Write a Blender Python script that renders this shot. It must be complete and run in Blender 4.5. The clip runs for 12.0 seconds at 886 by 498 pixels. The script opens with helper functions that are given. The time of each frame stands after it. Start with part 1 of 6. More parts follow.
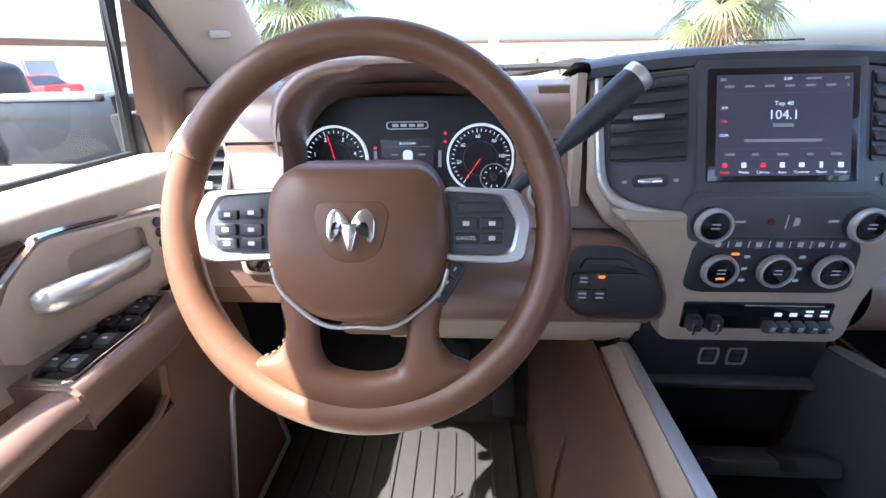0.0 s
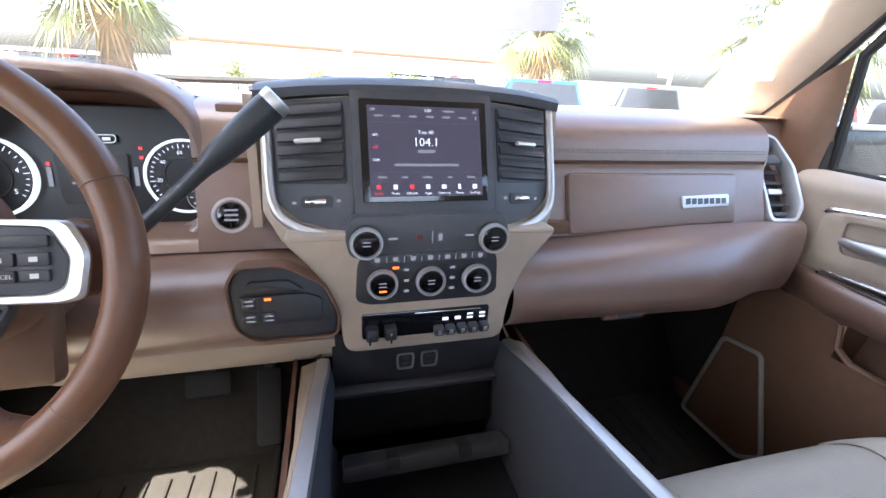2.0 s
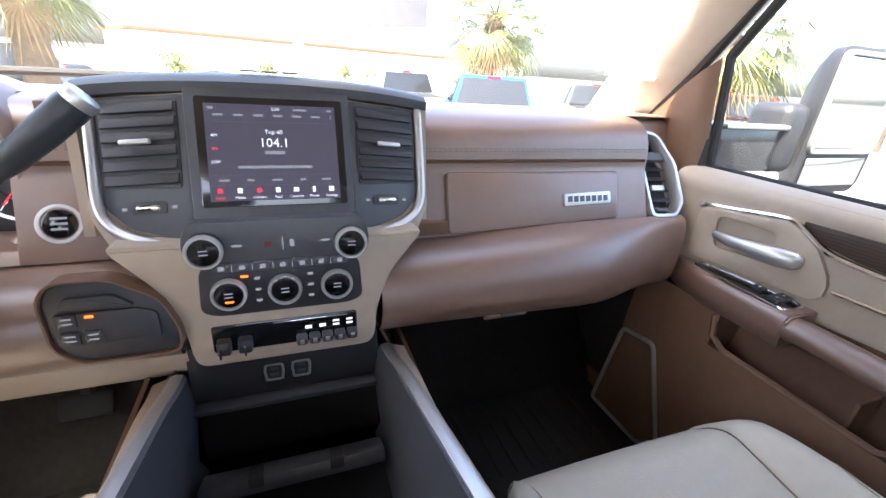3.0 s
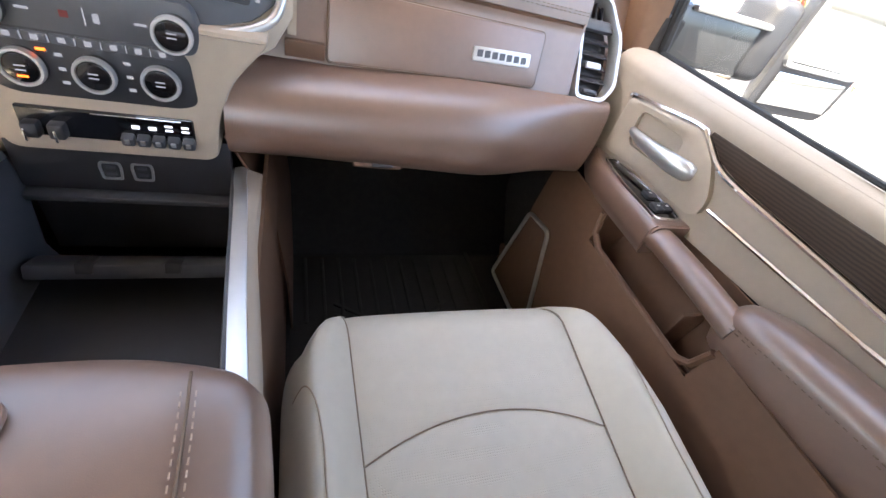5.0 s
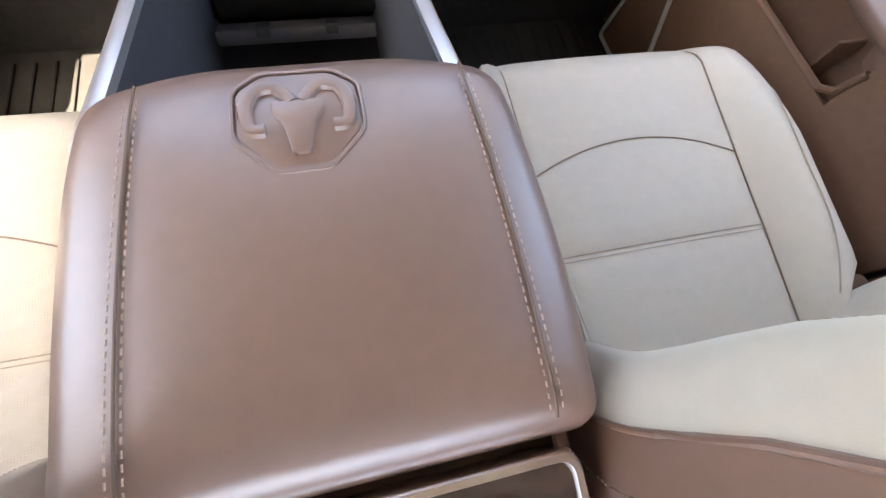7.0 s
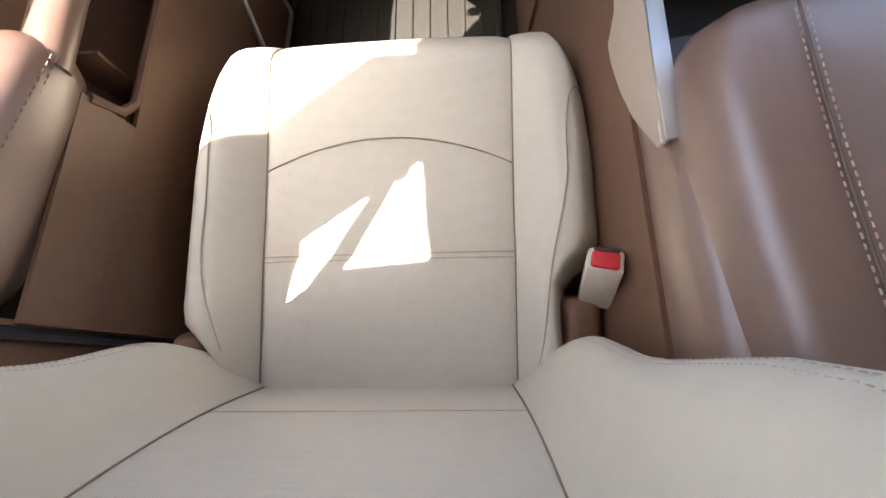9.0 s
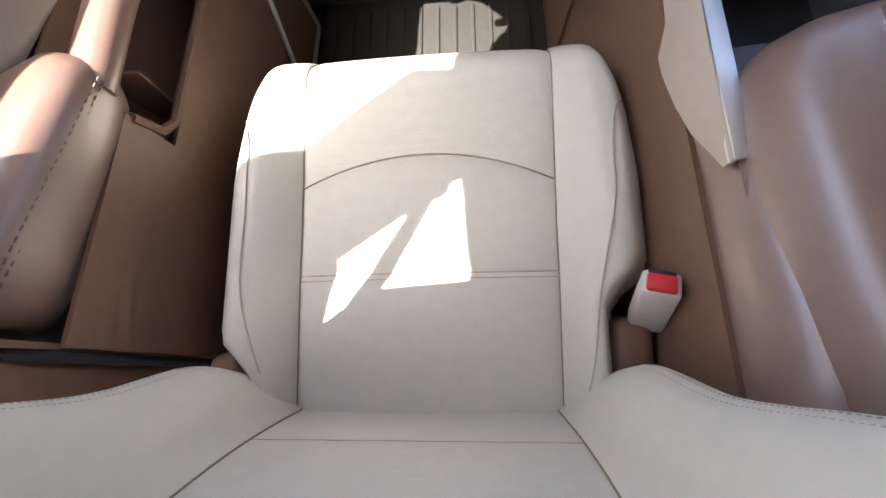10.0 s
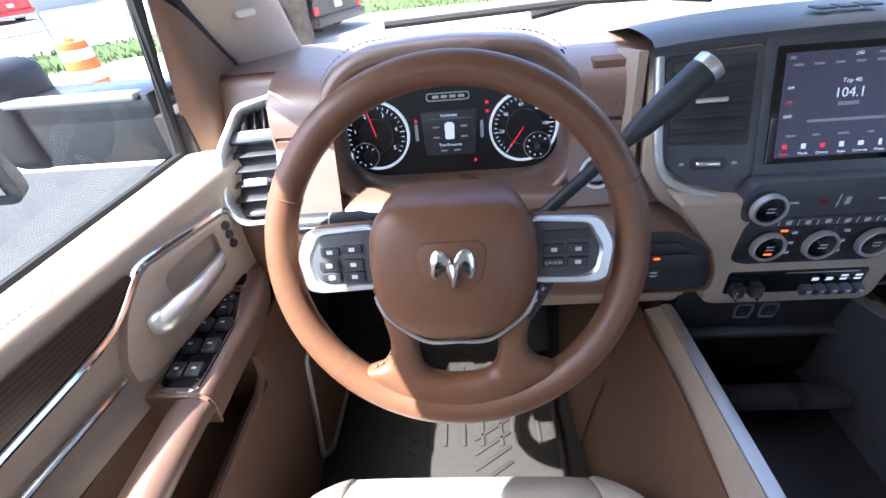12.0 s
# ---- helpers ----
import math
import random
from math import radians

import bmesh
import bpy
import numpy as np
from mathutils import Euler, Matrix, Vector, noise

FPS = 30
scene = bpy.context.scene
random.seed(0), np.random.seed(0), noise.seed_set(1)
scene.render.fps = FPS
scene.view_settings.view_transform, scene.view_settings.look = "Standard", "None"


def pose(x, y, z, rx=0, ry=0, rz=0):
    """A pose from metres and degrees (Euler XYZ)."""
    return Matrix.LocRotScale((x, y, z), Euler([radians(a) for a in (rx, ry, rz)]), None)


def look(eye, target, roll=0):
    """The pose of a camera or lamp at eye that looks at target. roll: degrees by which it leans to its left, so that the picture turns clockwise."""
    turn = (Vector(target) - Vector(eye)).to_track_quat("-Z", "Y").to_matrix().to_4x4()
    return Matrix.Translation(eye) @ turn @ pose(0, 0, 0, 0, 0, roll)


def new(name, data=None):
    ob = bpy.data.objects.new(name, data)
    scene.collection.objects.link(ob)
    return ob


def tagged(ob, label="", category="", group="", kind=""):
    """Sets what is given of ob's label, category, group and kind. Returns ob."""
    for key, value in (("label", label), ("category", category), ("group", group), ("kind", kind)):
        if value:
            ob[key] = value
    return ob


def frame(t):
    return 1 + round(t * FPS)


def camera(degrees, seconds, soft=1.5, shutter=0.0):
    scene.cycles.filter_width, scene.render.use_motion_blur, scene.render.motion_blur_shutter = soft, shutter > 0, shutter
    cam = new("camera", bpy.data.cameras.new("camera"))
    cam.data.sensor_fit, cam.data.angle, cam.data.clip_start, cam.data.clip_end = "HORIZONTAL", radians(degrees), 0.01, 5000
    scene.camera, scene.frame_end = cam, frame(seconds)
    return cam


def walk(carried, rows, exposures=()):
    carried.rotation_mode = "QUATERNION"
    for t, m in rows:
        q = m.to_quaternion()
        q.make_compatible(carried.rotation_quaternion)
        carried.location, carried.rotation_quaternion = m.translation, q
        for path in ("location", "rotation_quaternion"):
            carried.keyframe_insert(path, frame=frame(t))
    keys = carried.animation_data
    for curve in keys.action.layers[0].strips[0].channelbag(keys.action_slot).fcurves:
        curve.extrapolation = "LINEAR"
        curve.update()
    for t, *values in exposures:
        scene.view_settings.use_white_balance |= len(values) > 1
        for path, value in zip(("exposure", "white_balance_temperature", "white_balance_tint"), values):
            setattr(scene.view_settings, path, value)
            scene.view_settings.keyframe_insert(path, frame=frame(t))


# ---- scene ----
cam = camera(93.8, 12.0)
METRES, EYE, TILT, LEAN, TURN = 1.7, 0.90, -25.0, 1.3, 3.4
ROWS = [
    (0.0, 0.0, 0.0, 0.0, -0.0, 0.0, -0.0),
    (0.5, 0.0298, -0.002, -0.0002, -3.14, 0.25, 0.45),
    (1.0, 0.0652, -0.0044, 0.0018, -7.18, 0.83, 1.23),
    (1.5, 0.1007, -0.0125, 0.0053, -12.05, 1.06, 2.13),
    (2.0, 0.1489, -0.0235, 0.0048, -17.97, 0.78, 3.28),
    (2.5, 0.19, -0.0323, 0.0051, -21.29, 0.97, 3.88),
    (3.0, 0.2305, -0.0431, 0.0054, -23.27, -0.17, 4.81),
    (5.0, 0.3486, -0.0779, -0.0124, -22.52, -18.16, -6.75),
    (5.5, 0.3597, -0.1079, -0.0295, -19.65, -37.71, -13.92),
    (6.0, 0.359, -0.1304, -0.0282, -22.75, -43.61, -12.6),
    (6.5, 0.3222, -0.126, -0.0443, -21.88, -45.2, -4.58),
    (7.0, 0.2434, -0.1214, -0.043, -17.5, -44.27, -0.59),
    (7.5, 0.1528, -0.1223, -0.0448, -11.11, -42.91, -0.81),
    (9.5, -0.0212, -0.1031, -0.0491, -1.85, -49.81, 4.84),
    (10.0, -0.0259, -0.0922, -0.0456, -1.51, -47.84, 5.04),
    (10.5, -0.0302, -0.0601, 0.0084, -0.73, -32.35, 5.6),
    (11.0, -0.0369, -0.0424, 0.0633, -0.1, -22.23, 5.91),
    (11.5, -0.0445, -0.0191, 0.0848, -1.32, -18.31, 5.28),
    (12.0, -0.0507, -0.012, 0.0707, -0.56, -12.61, 3.77),
]
walk(cam, [(t, pose(0, 0, EYE, TILT, LEAN, TURN) @ pose(METRES * x, METRES * y, METRES * z, 90 + pitch, roll, yaw)) for t, x, y, z, yaw, pitch, roll in ROWS],
     exposures=[(0.0, 3.02, 5450, 10), (1.0, 3.28, 5750, 10), (2.5, 3.60, 6250, 10), (3.2, 3.58, 6400, 10), (5.0, 4.08, 6800, 10), (5.6, 4.48, 6900, 10), (6.0, 4.52, 6900, 10), (7.0, 4.27, 6800, 10), (7.5, 3.86, 6450, 10), (9.5, 3.20, 6100, 10), (10.0, 3.18, 5850, 10), (11.0, 2.98, 5500, 10), (12.0, 2.84, 5450, 10)])

# ---- world, sun and exposure ----
SUN = Vector((-0.46, -0.34, 1.0)).normalized()
world = bpy.data.worlds.new("sky")
scene.world = world
world.use_nodes = True
wn = world.node_tree.nodes
sky = wn.new("ShaderNodeTexSky")
sky.sky_type, sky.sun_disc = "NISHITA", False
sky.air_density, sky.dust_density, sky.ozone_density = 0.8, 4.0, 0.3
sky.sun_elevation = math.asin(SUN.z)
sky.sun_rotation = math.atan2(SUN.x, SUN.y)
wn["Background"].inputs[1].default_value = 0.14
world.node_tree.links.new(sky.outputs[0], wn["Background"].inputs[0])
sun = new("sun", bpy.data.lights.new("sun", "SUN"))
sun.data.energy, sun.data.angle, sun.data.color = 3.9, radians(0.5), (1.0, 0.91, 0.79)
sun.matrix_world = look(SUN * 20, (0, 0, 0))


# ---- materials ----
def material(name, base, rough=0.5, metal=0.0, scale=60.0, var=0.12, bump=0.15, fine=900.0, coat=0.0, emit=None, power=0.0, wear=3.0):
    m = bpy.data.materials.new(name)
    m.use_nodes = True
    n, l = m.node_tree.nodes, m.node_tree.links
    b = n["Principled BSDF"]
    b.inputs["Roughness"].default_value, b.inputs["Metallic"].default_value = rough, metal
    b.inputs["Coat Weight"].default_value = coat
    if emit:
        b.inputs["Emission Color"].default_value, b.inputs["Emission Strength"].default_value = (*emit, 1), power
    tex = n.new("ShaderNodeTexCoord")
    big, small = n.new("ShaderNodeTexNoise"), n.new("ShaderNodeTexNoise")
    big.inputs["Scale"].default_value, small.inputs["Scale"].default_value = wear, scale
    big.inputs["Detail"].default_value = small.inputs["Detail"].default_value = 4
    for t in (big, small):
        l.new(tex.outputs["Object"], t.inputs["Vector"])
    add = n.new("ShaderNodeMath")
    add.operation = "MULTIPLY_ADD"
    add.inputs[1].default_value = 0.5
    l.new(big.outputs["Fac"], add.inputs[0])
    half = n.new("ShaderNodeMath")
    half.operation = "MULTIPLY"
    half.inputs[1].default_value = 0.5
    l.new(small.outputs["Fac"], half.inputs[0])
    l.new(half.outputs[0], add.inputs[2])
    ramp = n.new("ShaderNodeValToRGB")
    ramp.color_ramp.elements[0].position, ramp.color_ramp.elements[1].position = 0.3, 0.7
    ramp.color_ramp.elements[0].color = (*[c * (1 - var) for c in base], 1)
    ramp.color_ramp.elements[1].color = (*[min(1, c * (1 + var)) for c in base], 1)
    l.new(add.outputs[0], ramp.inputs[0])
    l.new(ramp.outputs[0], b.inputs["Base Color"])
    rr = n.new("ShaderNodeMapRange")
    rr.inputs["To Min"].default_value, rr.inputs["To Max"].default_value = max(0.03, rough - 0.08), min(1, rough + 0.08)
    l.new(big.outputs["Fac"], rr.inputs["Value"])
    l.new(rr.outputs[0], b.inputs["Roughness"])
    if bump:
        vor = n.new("ShaderNodeTexVoronoi")
        vor.inputs["Scale"].default_value = fine
        l.new(tex.outputs["Object"], vor.inputs["Vector"])
        bp = n.new("ShaderNodeBump")
        bp.inputs["Strength"].default_value, bp.inputs["Distance"].default_value = bump, 0.001
        l.new(vor.outputs["Distance"], bp.inputs["Height"])
        l.new(bp.outputs["Normal"], b.inputs["Normal"])
    return m


def glow(name, col, power):
    return material(name, (0.02, 0.02, 0.02), 0.4, bump=0, emit=col, power=power)


def glass(name, tint=(0.70, 0.725, 0.72), gloss=0.03):
    m = bpy.data.materials.new(name)
    m.use_nodes = True
    n, l = m.node_tree.nodes, m.node_tree.links
    n.remove(n["Principled BSDF"])
    tr, gl, mix = n.new("ShaderNodeBsdfTransparent"), n.new("ShaderNodeBsdfGlossy"), n.new("ShaderNodeMixShader")
    tr.inputs[0].default_value = (*tint, 1)
    gl.inputs["Roughness"].default_value = 0.02
    mix.inputs[0].default_value = gloss
    l.new(tr.outputs[0], mix.inputs[1])
    l.new(gl.outputs[0], mix.inputs[2])
    l.new(mix.outputs[0], n["Material Output"].inputs[0])
    return m


BROWN = material("brown_leather", (0.190, 0.110, 0.076), 0.38, bump=0.10, fine=1500)
BROWN.node_tree.nodes["Principled BSDF"].inputs["Specular IOR Level"].default_value = 1.0
BROWN.node_tree.nodes["Principled BSDF"].inputs["Coat Weight"].default_value = 0.9
BROWN.node_tree.nodes["Principled BSDF"].inputs["Coat Roughness"].default_value = 0.40
BROWN2 = material("brown_plastic", (0.160, 0.088, 0.052), 0.52, bump=0.2, fine=1100)
WHEEL = material("wheel_leather", (0.165, 0.078, 0.042), 0.36, bump=0.08, fine=1500)
BEIGE = material("beige_trim", (0.45, 0.37, 0.285), 0.5, bump=0.2, fine=900, var=0.06)
SEAT = material("cream_leather", (0.56, 0.52, 0.43), 0.5, bump=0.10, fine=1300, var=0.05)
PILLAR = material("pillar_fabric", (0.50, 0.43, 0.345), 0.8, bump=0.2, fine=1500, var=0.06)
BLACK = material("black_plastic", (0.034, 0.034, 0.038), 0.42, bump=0.2, fine=1200)
GLOSS = material("gloss_black", (0.008, 0.008, 0.010), 0.12, bump=0, coat=0.5)
GREY = material("dark_grey_plastic", (0.078, 0.082, 0.092), 0.40, bump=0.15, fine=1200)
SHIFT = material("grey_lever", (0.035, 0.040, 0.046), 0.38, bump=0.1, fine=1500)
SILVER = material("satin_silver", (0.66, 0.66, 0.65), 0.38, metal=0.85, bump=0, var=0.05)
BRIGHT = material("bright_knob_ring", (0.66, 0.66, 0.65), 0.35, metal=0.6, bump=0, var=0.04)
CHROME = material("chrome", (0.85, 0.85, 0.86), 0.1, metal=1.0, bump=0, var=0.03)
CARPET = material("black_carpet", (0.030, 0.026, 0.023), 0.95, bump=0.8, fine=500, var=0.4)
RUBBER = material("rubber_mat", (0.028, 0.024, 0.019), 0.75, bump=0.3, fine=800, var=0.2)
PEDAL = material("pedal_rubber", (0.02, 0.02, 0.02), 0.7, bump=0.2)
STITCH = material("tan_thread", (0.45, 0.33, 0.25), 0.8, bump=0)
SEAM = material("seam_shadow_thread", (0.17, 0.12, 0.085), 0.9, bump=0)
SEATSEAM = material("seat_seam", (0.26, 0.20, 0.145), 0.9, bump=0)
CREAMSEAM = material("cream_seam", (0.42, 0.35, 0.27), 0.8, bump=0)
RED = material("red_button", (0.60, 0.03, 0.035), 0.4, bump=0, var=0.05)
WHITEPL = material("ivory_plastic", (0.62, 0.56, 0.48), 0.45, bump=0)
WHITE = material("white_print", (0.7, 0.7, 0.7), 0.5, bump=0)
AMBER = glow("amber_light", (1.0, 0.13, 0.015), 0.35)
REDGLOW = glow("red_light", (1.0, 0.03, 0.05), 0.14)
WHITEGLOW = glow("white_light", (0.8, 0.85, 1.0), 0.13)
DIMGLOW = glow("dim_light", (0.6, 0.62, 0.75), 0.04)
SCREEN = glow("lit_screen", (0.10, 0.09, 0.155), 0.055)
SCREENBAR = glow("screen_bar", (0.16, 0.14, 0.22), 0.05)
TRIP = glow("trip_screen_glass", (0.06, 0.06, 0.075), 0.03)
HAZARD = material("dull_red_print", (0.16, 0.015, 0.018), 0.5, bump=0)
DIALFACE = material("gauge_face", (0.012, 0.012, 0.014), 0.35, bump=0)
HEADLINER = material("headliner_cloth", (0.50, 0.45, 0.38), 0.95, bump=0.3, fine=1500, var=0.05)
WINDOW = glass("window_glass")


def wood():
    m = material("dark_wood", (0.05, 0.028, 0.018), 0.35, bump=0)
    n, l = m.node_tree.nodes, m.node_tree.links
    w = n.new("ShaderNodeTexWave")
    w.inputs["Scale"].default_value, w.inputs["Distortion"].default_value, w.inputs["Detail"].default_value = 55, 2.6, 5
    w.bands_direction = "Z"
    t = n.new("ShaderNodeTexCoord")
    l.new(t.outputs["Object"], w.inputs["Vector"])
    r = n.new("ShaderNodeValToRGB")
    r.color_ramp.elements[0].color, r.color_ramp.elements[1].color = (0.035, 0.021, 0.014, 1), (0.070, 0.045, 0.030, 1)
    l.new(w.outputs["Fac"], r.inputs[0])
    l.new(r.outputs[0], n["Principled BSDF"].inputs["Base Color"])
    return m


WOOD = wood()


# ---- mesh helpers ----
def finish(ob, bm, mat, sharp=38):
    bmesh.ops.recalc_face_normals(bm, faces=bm.faces)
    for f in bm.faces:
        f.smooth = True
    bm.to_mesh(ob.data)
    bm.free()
    ob.data.set_sharp_from_angle(angle=radians(sharp))
    ob.data.materials.append(mat)
    return ob


def part(name, bm, mat, parent=None, label="", sharp=38):
    """One mesh object, linked under its thing."""
    ob = new(name, bpy.data.meshes.new(name))
    finish(ob, bm, mat, sharp)
    ob.parent = parent
    if label:
        ob["label"] = label
    if name in TINY:
        ob["kind"] = "stuff"
    return ob


TINY = {"screen_bar", "screen_words", "gauge_numbers", "gauge_marks", "small_marks", "screen_rule", "badge_marks", "start_button_print", "key_print", "name_bar", "fuel_gauge", "airbag_marks", "symbols",
        "roller_print", "panel_print", "knob_print", "climate_print", "switch_print", "hood_letters", "tray_notch", "usb_slot", "dial_marks", "stitching", "warning_mark"}


def thing(name, label, category, place=(0, 0, 0), group="", kind=""):
    """An empty at a thing's base; parts carry world coordinates, so its place is undone in them."""
    return tagged(new(name), label, category, group, kind)


def grid(rows, wrap=False, caps=False):
    """A surface through rows of points, all of one length."""
    bm = bmesh.new()
    v = [[bm.verts.new(p) for p in r] for r in rows]
    n = len(rows[0])
    for a, b in zip(v, v[1:]):
        for i in range(n if wrap else n - 1):
            j = (i + 1) % n
            try:
                bm.faces.new((a[i], a[j], b[j], b[i]))
            except ValueError:
                pass
    if caps and wrap:
        for r in (v[0], v[-1]):
            if len(set(r)) > 2:
                bm.faces.new(r)
    return bm


def thick(bm, t):
    """Gives a sheet a thickness."""
    bmesh.ops.recalc_face_normals(bm, faces=bm.faces)
    bmesh.ops.solidify(bm, geom=bm.faces[:], thickness=t)
    return bm


def box(size, m=Matrix(), bevel=0.003, seg=2):
    bm = bmesh.new()
    bmesh.ops.create_cube(bm, size=1)
    bmesh.ops.scale(bm, vec=size, verts=bm.verts)
    if bevel:
        bmesh.ops.bevel(bm, geom=bm.edges[:], offset=min(bevel, min(size) * 0.45), segments=seg, affect="EDGES", profile=0.5)
    bm.transform(m)
    return bm


def cyl(r1, r2, h, m=Matrix(), seg=32, bevel=0.0):
    """A cone or cylinder along its z, from 0 to h."""
    bm = bmesh.new()
    bmesh.ops.create_cone(bm, cap_ends=True, segments=seg, radius1=r1, radius2=r2, depth=h, matrix=Matrix.Translation((0, 0, h / 2)))
    if bevel:
        rim = [e for e in bm.edges if len(e.link_faces) == 2 and any(len(f.verts) > 4 for f in e.link_faces)]
        bmesh.ops.bevel(bm, geom=rim, offset=bevel, segments=3, affect="EDGES", profile=0.5)
    bm.transform(m)
    return bm


def rounded(pts, r, n=5):
    """A closed outline with its corners rounded; r: one radius, or one for each corner."""
    out, k = [], len(pts)
    rs = r if isinstance(r, (list, tuple)) else [r] * k
    for i in range(k):
        p, a, b = Vector(pts[i]), Vector(pts[i - 1]), Vector(pts[(i + 1) % k])
        d1, d2 = (a - p), (b - p)
        q = min(rs[i], d1.length * 0.49, d2.length * 0.49)
        if q < 1e-5:
            out.append(p)
            continue
        s, e = p + d1.normalized() * q, p + d2.normalized() * q
        for j in range(n + 1):
            t = j / n
            out.append(s * (1 - t) ** 2 + p * 2 * t * (1 - t) + e * t * t)
    return out


def slab(outline, depth, m=Matrix(), bevel=0.0015, seg=2):
    """An outline in the local xy plane, its face at z = 0, going back by depth."""
    bm = bmesh.new()
    f = bm.faces.new([bm.verts.new((p[0], p[1], 0)) for p in outline])
    ext = bmesh.ops.extrude_face_region(bm, geom=[f])
    top = [v for v in ext["geom"] if isinstance(v, bmesh.types.BMVert)]
    bmesh.ops.translate(bm, vec=(0, 0, -depth), verts=top)
    bmesh.ops.recalc_face_normals(bm, faces=bm.faces)
    if bevel:
        rim = [e for e in bm.edges if all(abs(v.co.z) < 1e-7 for v in e.verts)]
        bmesh.ops.bevel(bm, geom=rim, offset=bevel, segments=seg, affect="EDGES", profile=0.5)
    bm.transform(m)
    return bm


def hollow(outer, inner, depth, m=Matrix(), round_=0.0015):
    """A frame between two outlines of one length."""
    rows = [[(*p[:2], -depth) for p in outer], [(*p[:2], -round_) for p in outer],
            [(*(Vector(p[:2]) * 0.8 + Vector(q[:2]) * 0.2), 0) for p, q in zip(outer, inner)],
            [(*(Vector(p[:2]) * 0.2 + Vector(q[:2]) * 0.8), 0) for p, q in zip(outer, inner)],
            [(*p[:2], -round_) for p in inner], [(*p[:2], -depth) for p in inner]]
    bm = grid(rows + [rows[0]], wrap=True)
    bmesh.ops.remove_doubles(bm, verts=bm.verts, dist=1e-6)
    bm.transform(m)
    return bm


def spline(pts, n=8, closed=False):
    """A smooth line through points."""
    p = [Vector(q) for q in pts]
    k, out = len(p), []
    for i in range(k if closed else k - 1):
        a, b, c, d = (p[(i - 1) % k], p[i], p[(i + 1) % k], p[(i + 2) % k]) if closed else (p[max(i - 1, 0)], p[i], p[i + 1], p[min(i + 2, k - 1)])
        for j in range(n):
            t = j / n
            out.append(0.5 * (2 * b + (c - a) * t + (2 * a - 5 * b + 4 * c - d) * t * t + (3 * b - a - 3 * c + d) * t ** 3))
    if not closed:
        out.append(p[-1])
    return out


def tube(path, r, seg=10, closed=False, flat=1.0, up=(0, 0, 1)):
    """A round or flattened bar along a path; r: one radius or one for each point."""
    p = [Vector(q) for q in path]
    k = len(p)
    rs = r if isinstance(r, (list, tuple)) else [r] * k
    rows = []
    for i in range(k):
        d = (p[(i + 1) % k] - p[i - 1]) if closed else (p[min(i + 1, k - 1)] - p[max(i - 1, 0)])
        d.normalize()
        s = d.cross(Vector(up))
        if s.length < 1e-4:
            s = d.cross(Vector((0, 1, 0.01)))
        s.normalize()
        u = s.cross(d)
        rows.append([p[i] + s * (math.cos(a) * rs[i]) + u * (math.sin(a) * rs[i] * flat) for a in (math.tau * j / seg for j in range(seg))])
    if closed:
        return grid(rows + [rows[0]], wrap=True)
    return grid(rows, wrap=True, caps=True)


def dashes(path, length, gap, w=0.0009, lift=0.0, normal=(0, 0, 1)):
    """A row of single stitches along a path, in one mesh."""
    bm = bmesh.new()
    p = [Vector(q) for q in path]
    nrm = Vector(normal).normalized()
    left = 0.0
    for a, b in zip(p, p[1:]):
        d = b - a
        run = d.length
        if run < 1e-6:
            continue
        d /= run
        s = left
        while s + length < run + gap:
            e = min(s + length, run)
            if e - s > length * 0.4:
                c, side = a + d * (s + e) / 2 + nrm * lift, d.cross(nrm).normalized()
                h = (e - s) / 2
                top = [bm.verts.new(c + d * h * i + side * w * j + nrm * w * 0.9) for i, j in ((-0.7, -0.6), (0.7, -0.6), (0.7, 0.6), (-0.7, 0.6))]
                low = [bm.verts.new(c + d * h * i + side * w * j - nrm * w) for i, j in ((-1, -1), (1, -1), (1, 1), (-1, 1))]
                bm.faces.new(top)
                for i in range(4):
                    bm.faces.new((low[i], low[(i + 1) % 4], top[(i + 1) % 4], top[i]))
            s += length + gap
        left = max(0.0, s - run)
    return bm


def lettering(text, size, m, align="CENTER", depth=0.0002):
    """Letters of the built-in font as a bmesh."""
    cu = bpy.data.curves.new("letters", "FONT")
    cu.body, cu.size, cu.align_x, cu.align_y, cu.extrude, cu.resolution_u = text, size, align, "CENTER", depth, 2
    ob = bpy.data.objects.new("letters", cu)
    scene.collection.objects.link(ob)
    me = bpy.data.meshes.new_from_object(ob)
    bpy.data.objects.remove(ob)
    bm = bmesh.new()
    bm.from_mesh(me)
    bpy.data.meshes.remove(me)
    bm.transform(m)
    return bm


def merged(list_):
    """Several bmeshes as one."""
    out = bmesh.new()
    for b in list_:
        me = bpy.data.meshes.new("join")
        b.to_mesh(me)
        b.free()
        out.from_mesh(me)
        bpy.data.meshes.remove(me)
    return out


def plane_at(o, x, y):
    """A pose from an origin and the directions of its x and y."""
    x, y = Vector(x).normalized(), Vector(y).normalized()
    z = x.cross(y).normalized()
    return Matrix.Translation(o) @ Matrix((x, y, z)).transposed().to_4x4()


C = 0.376          # the cab's middle
FLOOR = 0.05
GROUND = -0.95


